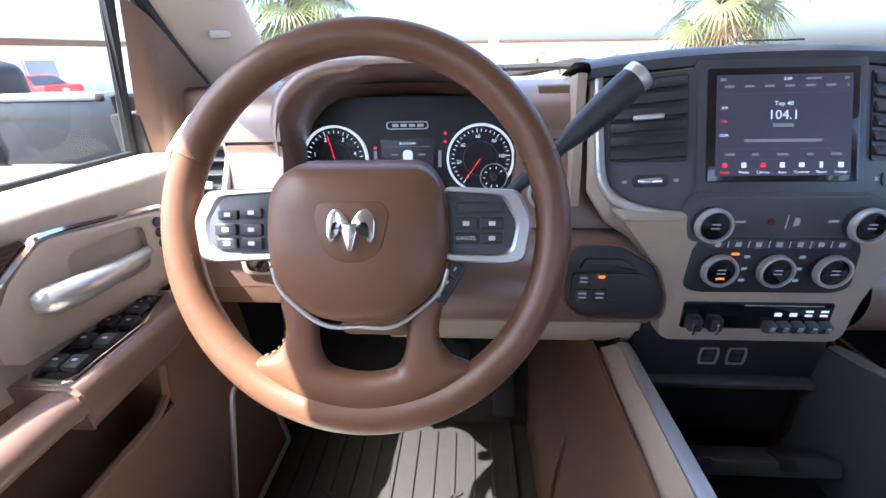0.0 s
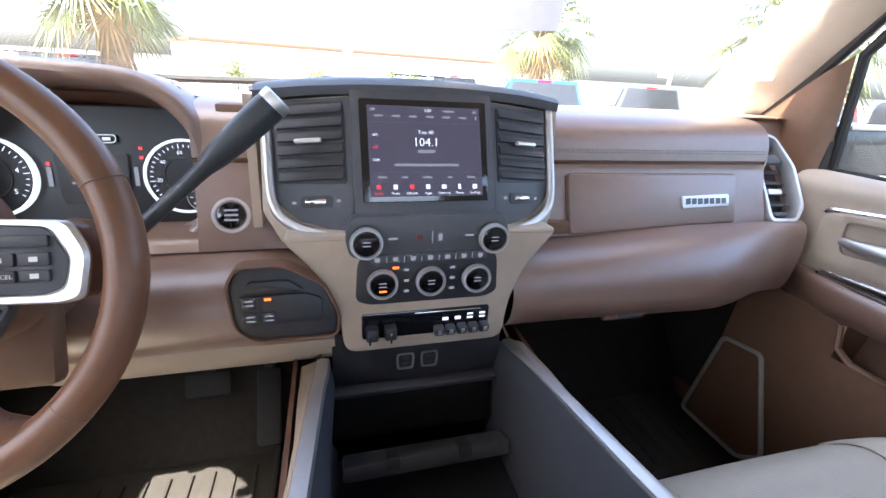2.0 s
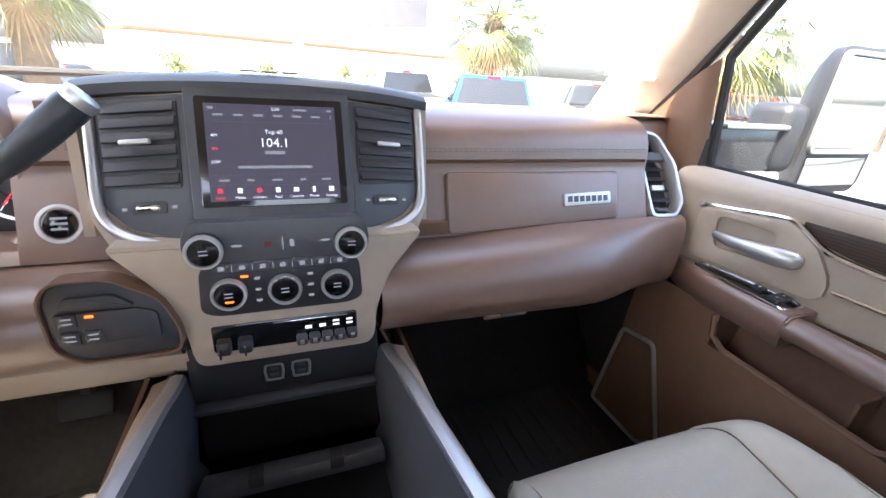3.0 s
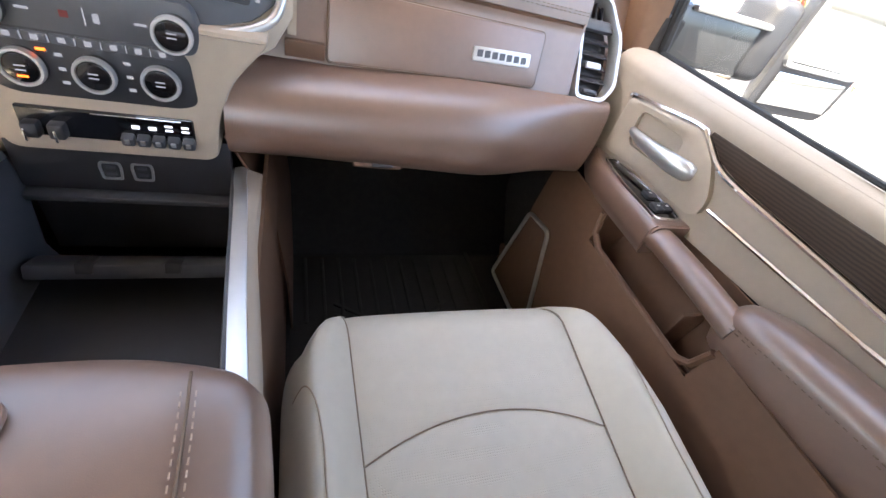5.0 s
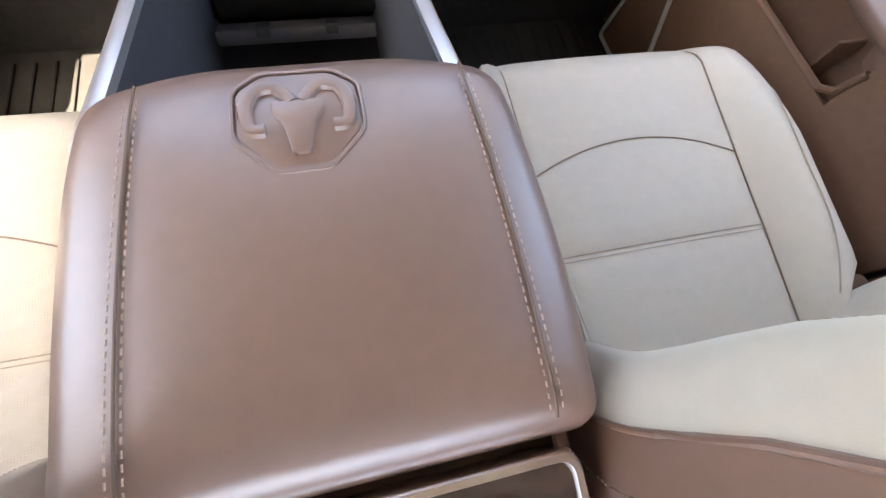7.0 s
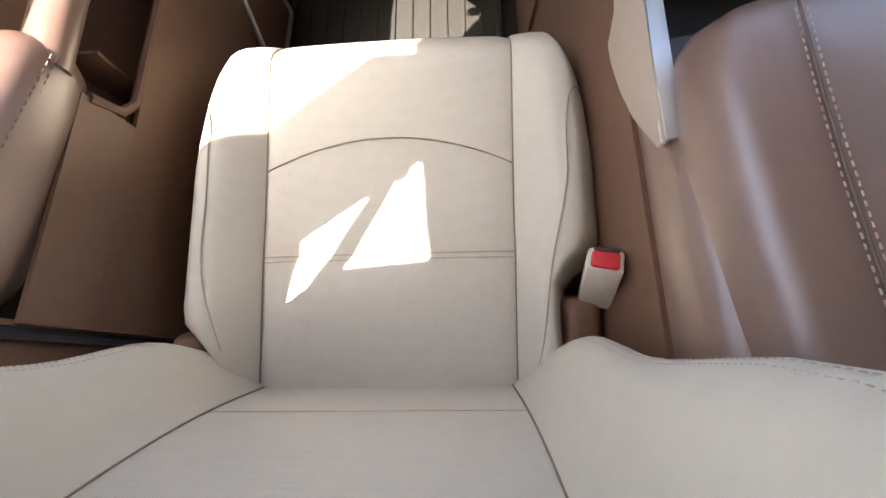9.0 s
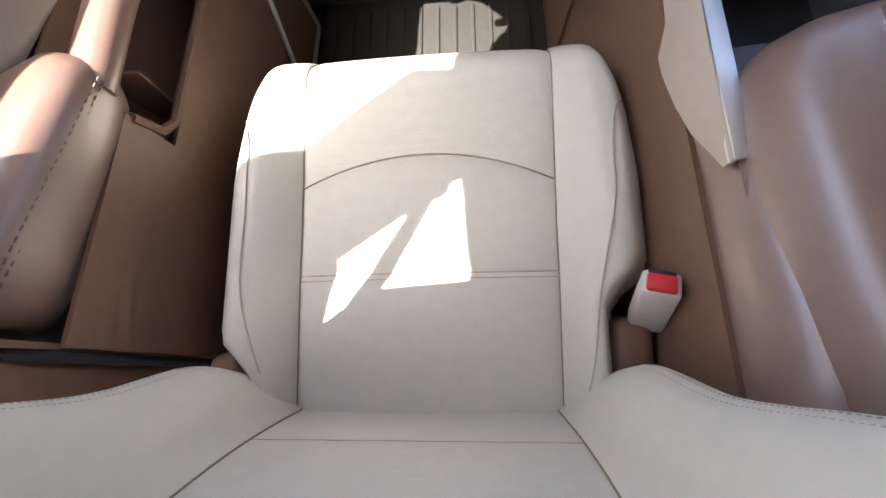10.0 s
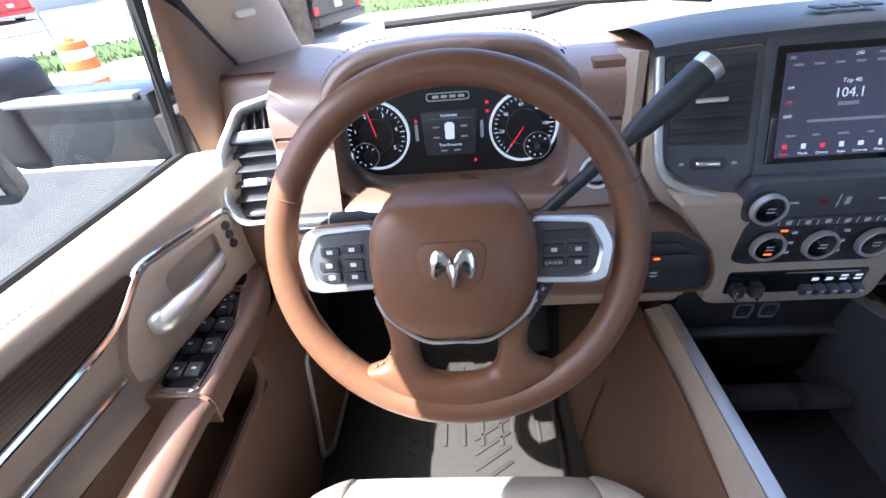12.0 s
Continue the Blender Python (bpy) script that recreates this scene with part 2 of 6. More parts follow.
# ---- cab shell ----
def shell():
    fl = part("floor", box((1.9, 2.6, 0.04), pose(C, -0.25, FLOOR - 0.02), 0), CARPET)
    tagged(fl, "black carpeted cab floor", "floor", kind="structure")
    fw = part("firewall", grid([[(C + x, 0.78, FLOOR), (C + x, 0.92, 0.22), (C + x, 1.0, 0.60), (C + x, 0.99, 0.845)] for x in (-0.95, 0, 0.95)]), CARPET)
    thickness = fw.modifiers.new("thick", "SOLIDIFY")
    thickness.thickness = 0.02
    tagged(fw, "black carpeted bulkhead under the dashboard", "bulkhead", kind="structure")
    rf = part("ceiling", grid([[(C + x, y, 1.275 - 0.02 * (x / 0.8) ** 2 - (0.02 if y > 0.4 else 0)) for x in (-0.80, -0.6, -0.3, 0, 0.3, 0.6, 0.80)] for y in (0.60, 0.50, 0.0, -0.6, -1.2, -1.42)]), HEADLINER)
    rf.modifiers.new("thick", "SOLIDIFY").thickness = 0.03
    tagged(rf, "pale cloth headliner under the cab roof", "ceiling", kind="structure")
    back = part("wall_back", box((1.86, 0.06, 0.80), pose(C, -1.45, 0.42)), BROWN2)
    tagged(back, "brown plastic rear wall of the cab", "wall", kind="structure")
    for s, nm in ((-1, "left"), (1, "right")):
        # roof rail, B pillar, rear door lower panel, sill
        rail = part("roof_rail_" + nm, tube([(C + s * 0.815, 0.47, 1.255), (C + s * 0.802, 0.1, 1.265), (C + s * 0.802, -1.42, 1.265)], 0.03, 12), HEADLINER)
        tagged(rail, "cloth-covered rail along the roof's edge", "trim", kind="structure")
        pil = part("pillar_b_" + nm, slab([(-0.30, 0.08), (-0.215, 0.08), (-0.215, 0.70), (-0.165, 0.76), (-0.072, 0.80), (-0.046, 1.26), (-0.186, 1.26), (-0.194, 0.86), (-0.31, 0.80), (-0.32, 0.70)], 0.12,
                   plane_at((C + s * 0.90 + (0.12 if s > 0 else 0), 0, 0), (0, 1, 0), (-s * 0.10, 0, 1)), 0.01), PILLAR)
        tagged(pil, "beige upper door pillar with brown foot", "pillar", kind="structure")
        foot = part("trim", slab(rounded([(-0.218, 0.06), (-0.163, 0.06), (-0.163, 0.75), (-0.218, 0.75)], 0.01), 0.06, plane_at((C + s * 0.835, 0, 0), (0, 1, 0), (0, 0, 1)) , 0.004), BROWN2)
        tagged(foot, "brown plastic trim at the foot of the door pillar", "trim", kind="structure")
        kick = part("trim", box((0.05, 0.42, 0.80), pose(C + s * 0.905, 0.84, 0.43), 0.005), CARPET)
        tagged(kick, "black carpeted kick panel beside the footwell", "trim", kind="structure")
        belt = thing("seat_belt", "beige seat belt hanging from the door pillar", "seat belt", group="seat belts")
        line = [Vector((C + s * 0.800, -0.165, 1.13)), Vector((C + s * 0.806, -0.222, 1.02)), Vector((C + s * 0.815, -0.30, 0.80)), Vector((C + s * 0.815, -0.37, 0.50)), Vector((C + s * 0.81, -0.39, 0.12))]
        part("webbing", thick(grid([[p + Vector((0, -0.024, -0.010)), p + Vector((0, 0.026, 0.010))] for p in spline(line, 5)]), 0.0015), PILLAR, belt)
        part("guide", box((0.014, 0.07, 0.035), Matrix.Translation(line[0]), 0.008), WHITEPL, belt, "ivory belt guide")
        part("anchor", box((0.02, 0.05, 0.05), pose(C + s * 0.835, -0.262, 0.70), 0.006), CHROME, belt, "chrome belt anchor")
        rd = part("rear_door_" + nm, box((0.06, 1.10, 0.76), pose(C + s * 0.93, -0.85, 0.40)), BROWN2)
        tagged(rd, "brown rear door panel of the cab", "door panel", kind="structure")
        sill = part("trim", box((0.07, 1.0, 0.05), pose(C + s * 0.90, 0.35, FLOOR + 0.02), 0.01), BROWN2)
        tagged(sill, "brown plastic door sill strip", "trim", kind="structure")
        # A pillar: beige cover between windscreen and door window
        a_in = [Vector((C + s * 0.778, 0.93, 0.847)), Vector((C + s * 0.77, 0.843, 0.95)), Vector((C + s * 0.762, 0.753, 1.055)), Vector((C + s * 0.75, 0.583, 1.255))]
        a_out = [Vector((C + s * 0.845, 0.82, 0.82)), Vector((C + s * 0.862, 0.715, 0.92)), Vector((C + s * 0.850, 0.62, 1.03)), Vector((C + s * 0.82, 0.44, 1.25))]
        rows = []
        for p, q in zip(a_in, a_out):
            mid = (p + q) / 2 + Vector((-s * 0.022, -0.02, 0.0))
            rows.append([p + Vector((s * 0.03, 0.03, 0.01)), p, p * 0.7 + mid * 0.3 + Vector((-s * 0.008, -0.008, 0)), mid, q * 0.7 + mid * 0.3 + Vector((-s * 0.004, -0.008, 0)), q, q + Vector((s * 0.03, 0.01, 0))])
        rows = [spline(r, 3) for r in zip(*[spline(c, 4) for c in zip(*rows)])]
        ap = part("pillar_a_" + nm, grid(rows), PILLAR)
        tagged(ap, "beige fabric-grained windscreen pillar cover", "pillar", kind="structure")
        part("clip", box((0.034, 0.012, 0.022), look(a_in[1] * 0.45 + a_in[2] * 0.05 + a_out[1] * 0.5 + Vector((-s * 0.022, -0.022, 0)), (0.3, 0, 0.92)), 0.005), WHITEPL, ap, "small ivory cover cap")
        # sail panel between window and dashboard, with the black weather strip
        low = spline([(C + s * 0.90, 0.640, 0.765), (C + s * 0.872, 0.66, 0.755), (C + s * 0.868, 0.74, 0.74), (C + s * 0.866, 0.83, 0.73)], 6)
        high = spline([(C + s * 0.862, 0.640, 0.99), (C + s * 0.850, 0.665, 0.96), (C + s * 0.852, 0.73, 0.90), (C + s * 0.850, 0.82, 0.815)], 6)
        rows = [[p.lerp(q, f) + Vector((-s * 0.010 * math.exp(-((k - 4.5) / 1.8) ** 2) * (1 - f), 0, 0)) for f in (0, 0.25, 0.5, 0.75, 1)] for k, (p, q) in enumerate(zip(low, high))]
        sail = part("sail_panel_" + nm, thick(grid(rows), 0.010), BROWN2, sharp=80)
        tagged(sail, "brown triangular trim panel ahead of the door window", "trim", kind="structure")
        strip = part("weather_strip_" + nm, tube(spline([(C + s * 0.852, 0.835, 0.80), (C + s * 0.852, 0.72, 0.915), (C + s * 0.848, 0.645, 1.005), (C + s * 0.835, 0.53, 1.15), (C + s * 0.82, 0.43, 1.24)], 5), 0.012, 8), PEDAL)
        tagged(strip, "black rubber seal along the pillar", "seal", kind="structure")
        frame_ = part("window_frame_" + nm, tube([(C + s * 0.912, 0.628, 0.765), (C + s * 0.870, 0.628, 0.99), (C + s * 0.835, 0.44, 1.235)], 0.010, 8), PEDAL)
        tagged(frame_, "black rubber window channel", "window frame", kind="structure")
        wg = part("window_" + nm, grid([[(C + s * 0.922, 0.63, 0.76), (C + s * 0.88, 0.63, 0.985), (C + s * 0.88, 0.63, 0.986)], [(C + s * 0.932, 0.36, 0.76), (C + s * 0.88, 0.36, 1.0), (C + s * 0.84, 0.36, 1.24)], [(C + s * 0.94, -0.02, 0.76), (C + s * 0.89, -0.02, 1.0), (C + s * 0.84, -0.02, 1.25)]]), WINDOW)
        wg.visible_shadow = False
        tagged(wg, "clear closed door window", "window", kind="structure")
    ws = part("windscreen", grid([[(C + u * 0.80, 0.955 + 0.09 * (1 - u * u), 0.838), (C + u * 0.79, 0.77 + 0.09 * (1 - u * u), 1.06), (C + u * 0.77, 0.595 + 0.07 * (1 - u * u), 1.265)] for u in (-1, -0.75, -0.5, -0.25, 0, 0.25, 0.5, 0.75, 1)]), WINDOW)
    ws.visible_shadow = False
    tagged(ws, "clear curved windscreen", "windscreen", kind="structure")


shell()


# ---- dashboard ----
TOP = [(1.05, 0.835), (0.98, 0.848), (0.90, 0.858), (0.80, 0.864), (0.71, 0.862), (0.665, 0.855), (0.640, 0.838), (0.628, 0.815), (0.6225, 0.7875)]
RECESS = [(0.6225, 0.7875), (0.627, 0.7855), (0.627, 0.783), (0.6225, 0.781)]
FACE = [(0.6225, 0.781), (0.6215, 0.768), (0.614, 0.750), (0.600, 0.712), (0.586, 0.680), (0.580, 0.664)]
LOWER = [(0.590, 0.662), (0.570, 0.660), (0.535, 0.656), (0.505, 0.642), (0.487, 0.617), (0.482, 0.590), (0.490, 0.562), (0.512, 0.538), (0.56, 0.520), (0.70, 0.505)]
LOWER_LEFT = LOWER[:6] + [(0.485, 0.572), (0.493, 0.558), (0.506, 0.553), (0.54, 0.553)]
KNEE = [(0.512, 0.556), (0.509, 0.548), (0.512, 0.530), (0.525, 0.506), (0.555, 0.482), (0.62, 0.465), (0.74, 0.455)]


def run(profile, xs, bow=0.0):
    """A profile in y and z carried along x; bow: how much its ends fall back."""
    return grid([[(x, q.y + bow * ((x - C) / 0.85) ** 4, q.z) for q in spline([Vector((0, a, b)) for a, b in profile], 3)] for x in xs])


def set_back(profile, xs):
    """The lower dashboard, which falls back towards the doors."""
    rows = []
    for x in xs:
        t = min(1, max(0, (-0.15 - x) / 0.12))
        f = t * t * (3 - 2 * t)
        g = min(0.7, max(0, x - 0.62) / 0.40)
        e = min(1, max(0, (x - 0.90) / 0.28))
        f = max(f, 0.80 * e * e * (3 - 2 * e))
        rows.append([(x, q.y + f * max(0, 0.592 - q.y) * 0.95 - 0.020 * g, q.z + 0.022 * g * min(1, max(0, (q.z - 0.54) / 0.10))) for q in spline([Vector((0, a, b)) for a, b in profile], 3)])
    return grid(rows)


def dashboard():
    d = thing("dashboard", "brown leather-covered truck dashboard with stitched seams", "dashboard")
    L, R = C - 0.868, C + 0.868
    whole = [L + (R - L) * i / 24 for i in range(25)]
    part("top_pad", run(TOP[:5], whole, 0.0), BROWN, d, "brown padded dashboard top with stitched edge", 60)

    def span(a, b, n=6):
        return [a + (b - a) * i / n for i in range(n + 1)]
    left, right = span(L, 0.246, 26), span(0.512, C + 0.805, 16)
    spans = (span(C - 0.750, -0.286, 3), span(0.068, 0.24, 3), span(0.555, C + 0.716, 8))
    for xs in spans:
        part("top_edge", run(TOP[4:], xs, 0.0), BROWN, d, "", 60)
        part("seam_groove", run(RECESS, xs, 0.0), BROWN2, d)
        part("upper_panel", run(FACE, xs, 0.0), BROWN, d)
    part("column_panel", run([(0.640, 0.684), (0.610, 0.681), (0.592, 0.676), (0.580, 0.664)], span(-0.300, 0.084, 6), 0.0), BROWN, d)
    for xs, a in ((span(L, C - 0.750, 2), 0.0), (span(C + 0.716, R, 2), 0.018)):
        part("end_panel", run([(0.72 + a, 0.862), (0.702 + a, 0.85), (0.695 + a, 0.82), (0.665 + a, 0.74), (0.625 + a, 0.664)], xs, 0.0), BROWN, d, "", 60)
    for x in (C - 0.750, C + 0.716):
        part("end_cheek", slab([(0.580, 0.664), (0.66, 0.664), (0.74, 0.86), (0.70, 0.861), (0.640, 0.836), (0.622, 0.79), (0.622, 0.76)], 0.004, plane_at((x, 0, 0), (0, 1, 0), (0, 0, 1)), 0), BROWN, d)
    for xs in (left, right):
        part("lower_pad", set_back(LOWER_LEFT if xs is left else LOWER, xs), BROWN, d, "brown padded lower dashboard", 60)
        xl = [0.09, 0.19] if xs is left else [0.60, C + 0.714]
        for k, zz in enumerate((0.806, 0.8015)):
            part("stitching", dashes([(x, 0.6255 - 0.0015 * k - 0.001, zz) for x in [xl[0] + (xl[1] - xl[0]) * i / 30 for i in range(31)]], 0.006, 0.003, 0.0006, 0.0, (0, -1, 0.3)), SEAM, d)
    part("knee_panel", set_back(KNEE, [x for x in left if x > -0.14]), BEIGE, d, "beige lower knee panel", 60)
    part("column_underside", set_back([(0.506, 0.556), (0.53, 0.540), (0.58, 0.52), (0.74, 0.500)], [x for x in left if x < -0.10]), BROWN2, d, "", 60)
    for xa, xb in ((0.10, 0.24), (0.51, 0.60)):
        part("inner_cover", box((xb - xa, 0.17, 0.157), pose((xa + xb) / 2, 0.735, 0.779), 0.002), BROWN2, d)
    part("inner_cover", box((0.75, 0.05, 0.20), pose(0.02, 0.87, 0.755), 0.01), BROWN2, d)
    part("under_cover", grid([[(x, 0.70, 0.50), (x, 0.99, 0.46)] for x in (L, R)]), BLACK, d)
    # glove box outline, badge, side switch and latch
    m = plane_at((0.83, 0.597, 0.7145), (1, 0, 0), (0, 0.38, 0.92))
    o = rounded([(-0.182, -0.050), (0.180, -0.038), (0.185, 0.052), (-0.182, 0.054)], 0.010)
    part("glove_box_gap", slab(rounded([(-0.184, -0.052), (0.182, -0.040), (0.187, 0.054), (-0.184, 0.056)], 0.011), 0.02, m @ pose(0, 0, 0.002), 0.001), SEAM, d)
    gb = part("glove_box_door", slab(o, 0.02, m @ pose(0, 0, 0.005), 0.003), BROWN, d, "brown leather upper glove box door")
    part("badge", slab(rounded([(0.052, -0.012), (0.160, -0.009), (0.160, 0.014), (0.052, 0.011)], 0.004), 0.004, m @ pose(0, 0, 0.0095), 0.001), SILVER, gb, "silver trim badge")
    part("badge_marks", merged([slab([(0.059 + 0.0138 * k, -0.005), (0.069 + 0.0138 * k, -0.004), (0.069 + 0.0138 * k, 0.007), (0.059 + 0.0138 * k, 0.006)], 0.001, m @ pose(0, 0, 0.0103), 0) for k in range(7)]), GREY, gb)
    part("side_pocket", slab(rounded([(0.588, 0.668), (0.645, 0.668), (0.645, 0.692), (0.588, 0.692)], 0.003), 0.01, Matrix(((1, 0, 0, 0), (0, 0, -1, 0.578), (0, 1, 0, 0), (0, 0, 0, 1))), 0.001), BROWN2, d)
    part("glove_latch", box((0.085, 0.012, 0.022), pose(0.735, 0.505, 0.545, -40), 0.006), BROWN2, d, "brown glove box latch")
    part("glove_latch_grip", box((0.036, 0.006, 0.010), pose(0.742, 0.497, 0.545, -40), 0.003), BLACK, d)
    # engine start button
    st = plane_at((0.112, 0.604, 0.709), (1, 0, 0), (0, 0.38, 0.92))
    part("start_button_ring", hollow([(0.0265 * math.cos(a), 0.0265 * math.sin(a)) for a in (math.tau * k / 36 for k in range(36))], [(0.0205 * math.cos(a), 0.0205 * math.sin(a)) for a in (math.tau * k / 36 for k in range(36))], 0.01, st @ pose(0, 0, 0.006)), SILVER, d, "silver ring of the start button")
    part("start_button", cyl(0.0205, 0.0195, 0.010, st @ pose(0, 0, -0.004), 32, 0.002), GLOSS, d, "black start button")
    part("start_button_print", merged([slab([(-0.009, y - 0.0015), (0.009, y - 0.0015), (0.009, y + 0.0015), (-0.009, y + 0.0015)], 0.0005, st @ pose(0, 0, 0.0066), 0) for y in (0.007, 0.0, -0.007)]), DIMGLOW, d)
    # headlamp switch left of the wheel, trailer brake panel right of it
    tp = plane_at((0.184, 0.478, 0.630), (1, 0, 0), (0, 0.10, 1)) @ Matrix.Scale(1.0, 4)
    out = [(-0.062, 0.030), (-0.048, 0.050), (0.005, 0.050), (0.052, 0.022), (0.068, -0.02), (0.066, -0.050), (-0.035, -0.050), (-0.058, -0.03)]
    tb = part("switch_panel", slab(rounded(out, 0.012), 0.03, tp, 0.004), BLACK, d, "black brake controller switch panel")
    part("panel_rim", hollow(rounded([(a * 1.06, b * 1.06) for a, b in out], 0.014), rounded(out, 0.012), 0.03, tp @ pose(0, 0, 0.003)), BROWN2, d)
    part("slider", slab(rounded([(-0.045, 0.018), (-0.038, 0.034), (0.01, 0.034), (0.03, 0.018)], 0.006), 0.008, tp @ pose(0, 0, 0.006), 0.002), BLACK, tb)
    part("controller_face", slab(rounded([(-0.052, -0.028), (0.05, -0.028), (0.05, 0.006), (0.03, 0.014), (-0.052, 0.014)], 0.006), 0.006, tp @ pose(0, 0, 0.004), 0.001), BLACK, tb)
    for x, y in ((-0.047, 0.006), (-0.047, -0.016), (-0.025, -0.016)):
        part("key", slab(rounded([(x, y - 0.009), (x + 0.018, y - 0.009), (x + 0.018, y + 0.008), (x, y + 0.008)], 0.002), 0.003, tp @ pose(0, 0, 0.006), 0.001), BLACK, tb)
        part("key_print", merged([slab([(x + 0.004, y + o_ - 0.001), (x + 0.014, y + o_ - 0.001), (x + 0.014, y + o_ + 0.001), (x + 0.004, y + o_ + 0.001)], 0.0004, tp @ pose(0, 0, 0.0066), 0) for o_ in (-0.003, 0.003)]), DIMGLOW, tb)
    part("warning_light", slab([(-0.020, 0.009), (-0.012, 0.009), (-0.012, 0.012), (-0.020, 0.012)], 0.001, tp @ pose(0, 0, 0.0075), 0), AMBER, tb, "lit amber lamp")
    hp = plane_at((-0.295, 0.578, 0.615), (1, 0, 0), (0, -0.05, 1))
    hl = part("headlamp_panel", slab(rounded([(-0.075, -0.035), (0.075, -0.035), (0.075, 0.035), (-0.075, 0.035)], 0.012), 0.02, hp, 0.003), BEIGE, d, "beige headlamp switch panel")
    part("headlamp_plate", slab(rounded([(-0.065, -0.026), (0.065, -0.026), (0.065, 0.026), (-0.065, 0.026)], 0.010), 0.01, hp @ pose(0, 0, 0.003), 0.002), GLOSS, hl)
    part("headlamp_knob", cyl(0.020, 0.018, 0.02, hp @ pose(-0.03, 0, 0.002), 28, 0.003), CHROME, hl, "chrome-ringed headlamp knob")
    part("dimmer", slab(rounded([(0.012, -0.012), (0.052, -0.012), (0.052, 0.012), (0.012, 0.012)], 0.003), 0.004, hp @ pose(0, 0, 0.005), 0.001), GREY, hl)
    return d


dashboard()


def end_vent(s):
    """The tall vent at an end of the dashboard."""
    v = thing("air_vent", "tall silver-framed air vent with black slats", "air vent", group="dashboard end vents")
    xi, xo = C + s * 0.752, C + s * 0.852
    o = (xi + xo) / 2 - (0.028 if s > 0 else 0)
    lean = Vector((0, 0.115, 0.165)).normalized()
    m = plane_at((o - s * 0.008, 0.632 if s > 0 else 0.616, 0.745), (1, -s * 0.10, 0), lean) @ Matrix.Diagonal((1.12 if s < 0 else 1.0, 1.0, 1.0, 1.0))
    k = s
    out = [(-0.043 * k, -0.092), (0.020 * k, -0.092), (0.047 * k, -0.06), (0.050 * k, 0.03), (0.018 * k, 0.098), (-0.043 * k, 0.112)]
    if s < 0:
        out = out[::-1]
    ro = rounded(out, 0.014)
    ri = rounded([(a * 0.80, b * 0.90) for a, b in out], 0.011)
    part("bezel", hollow(ro, ri, 0.03, m @ pose(0, 0, 0.012), 0.004), SILVER, v, "satin silver vent surround")
    part("well", slab(ri, 0.004, m @ pose(0, 0, -0.028), 0), BLACK, v)
    part("divider", box((0.078, 0.02, 0.016), m @ pose(0, 0.050, -0.008), 0.004), GREY, v)
    for i in range(5):
        part("slat", box((0.070, 0.015, 0.003), m @ pose(0, 0.025 - 0.0235 * i, -0.016, -40), 0.001), BLACK, v)
    part("slide", box((0.032, 0.012, 0.007), m @ pose(0.002 * k, -0.022, -0.006), 0.002), SILVER, v, "silver vent slide")
    for i in range(5):
        part("fin", box((0.003, 0.034, 0.014), m @ pose(-0.026 * k + 0.013 * k * i, 0.078, -0.018), 0.001), BLACK, v)
    part("wheel_roller", box((0.030, 0.008, 0.010), m @ pose(-0.004 * k, -0.072, -0.002), 0.003), GREY, v)
    return v


end_vent(-1)
end_vent(1)


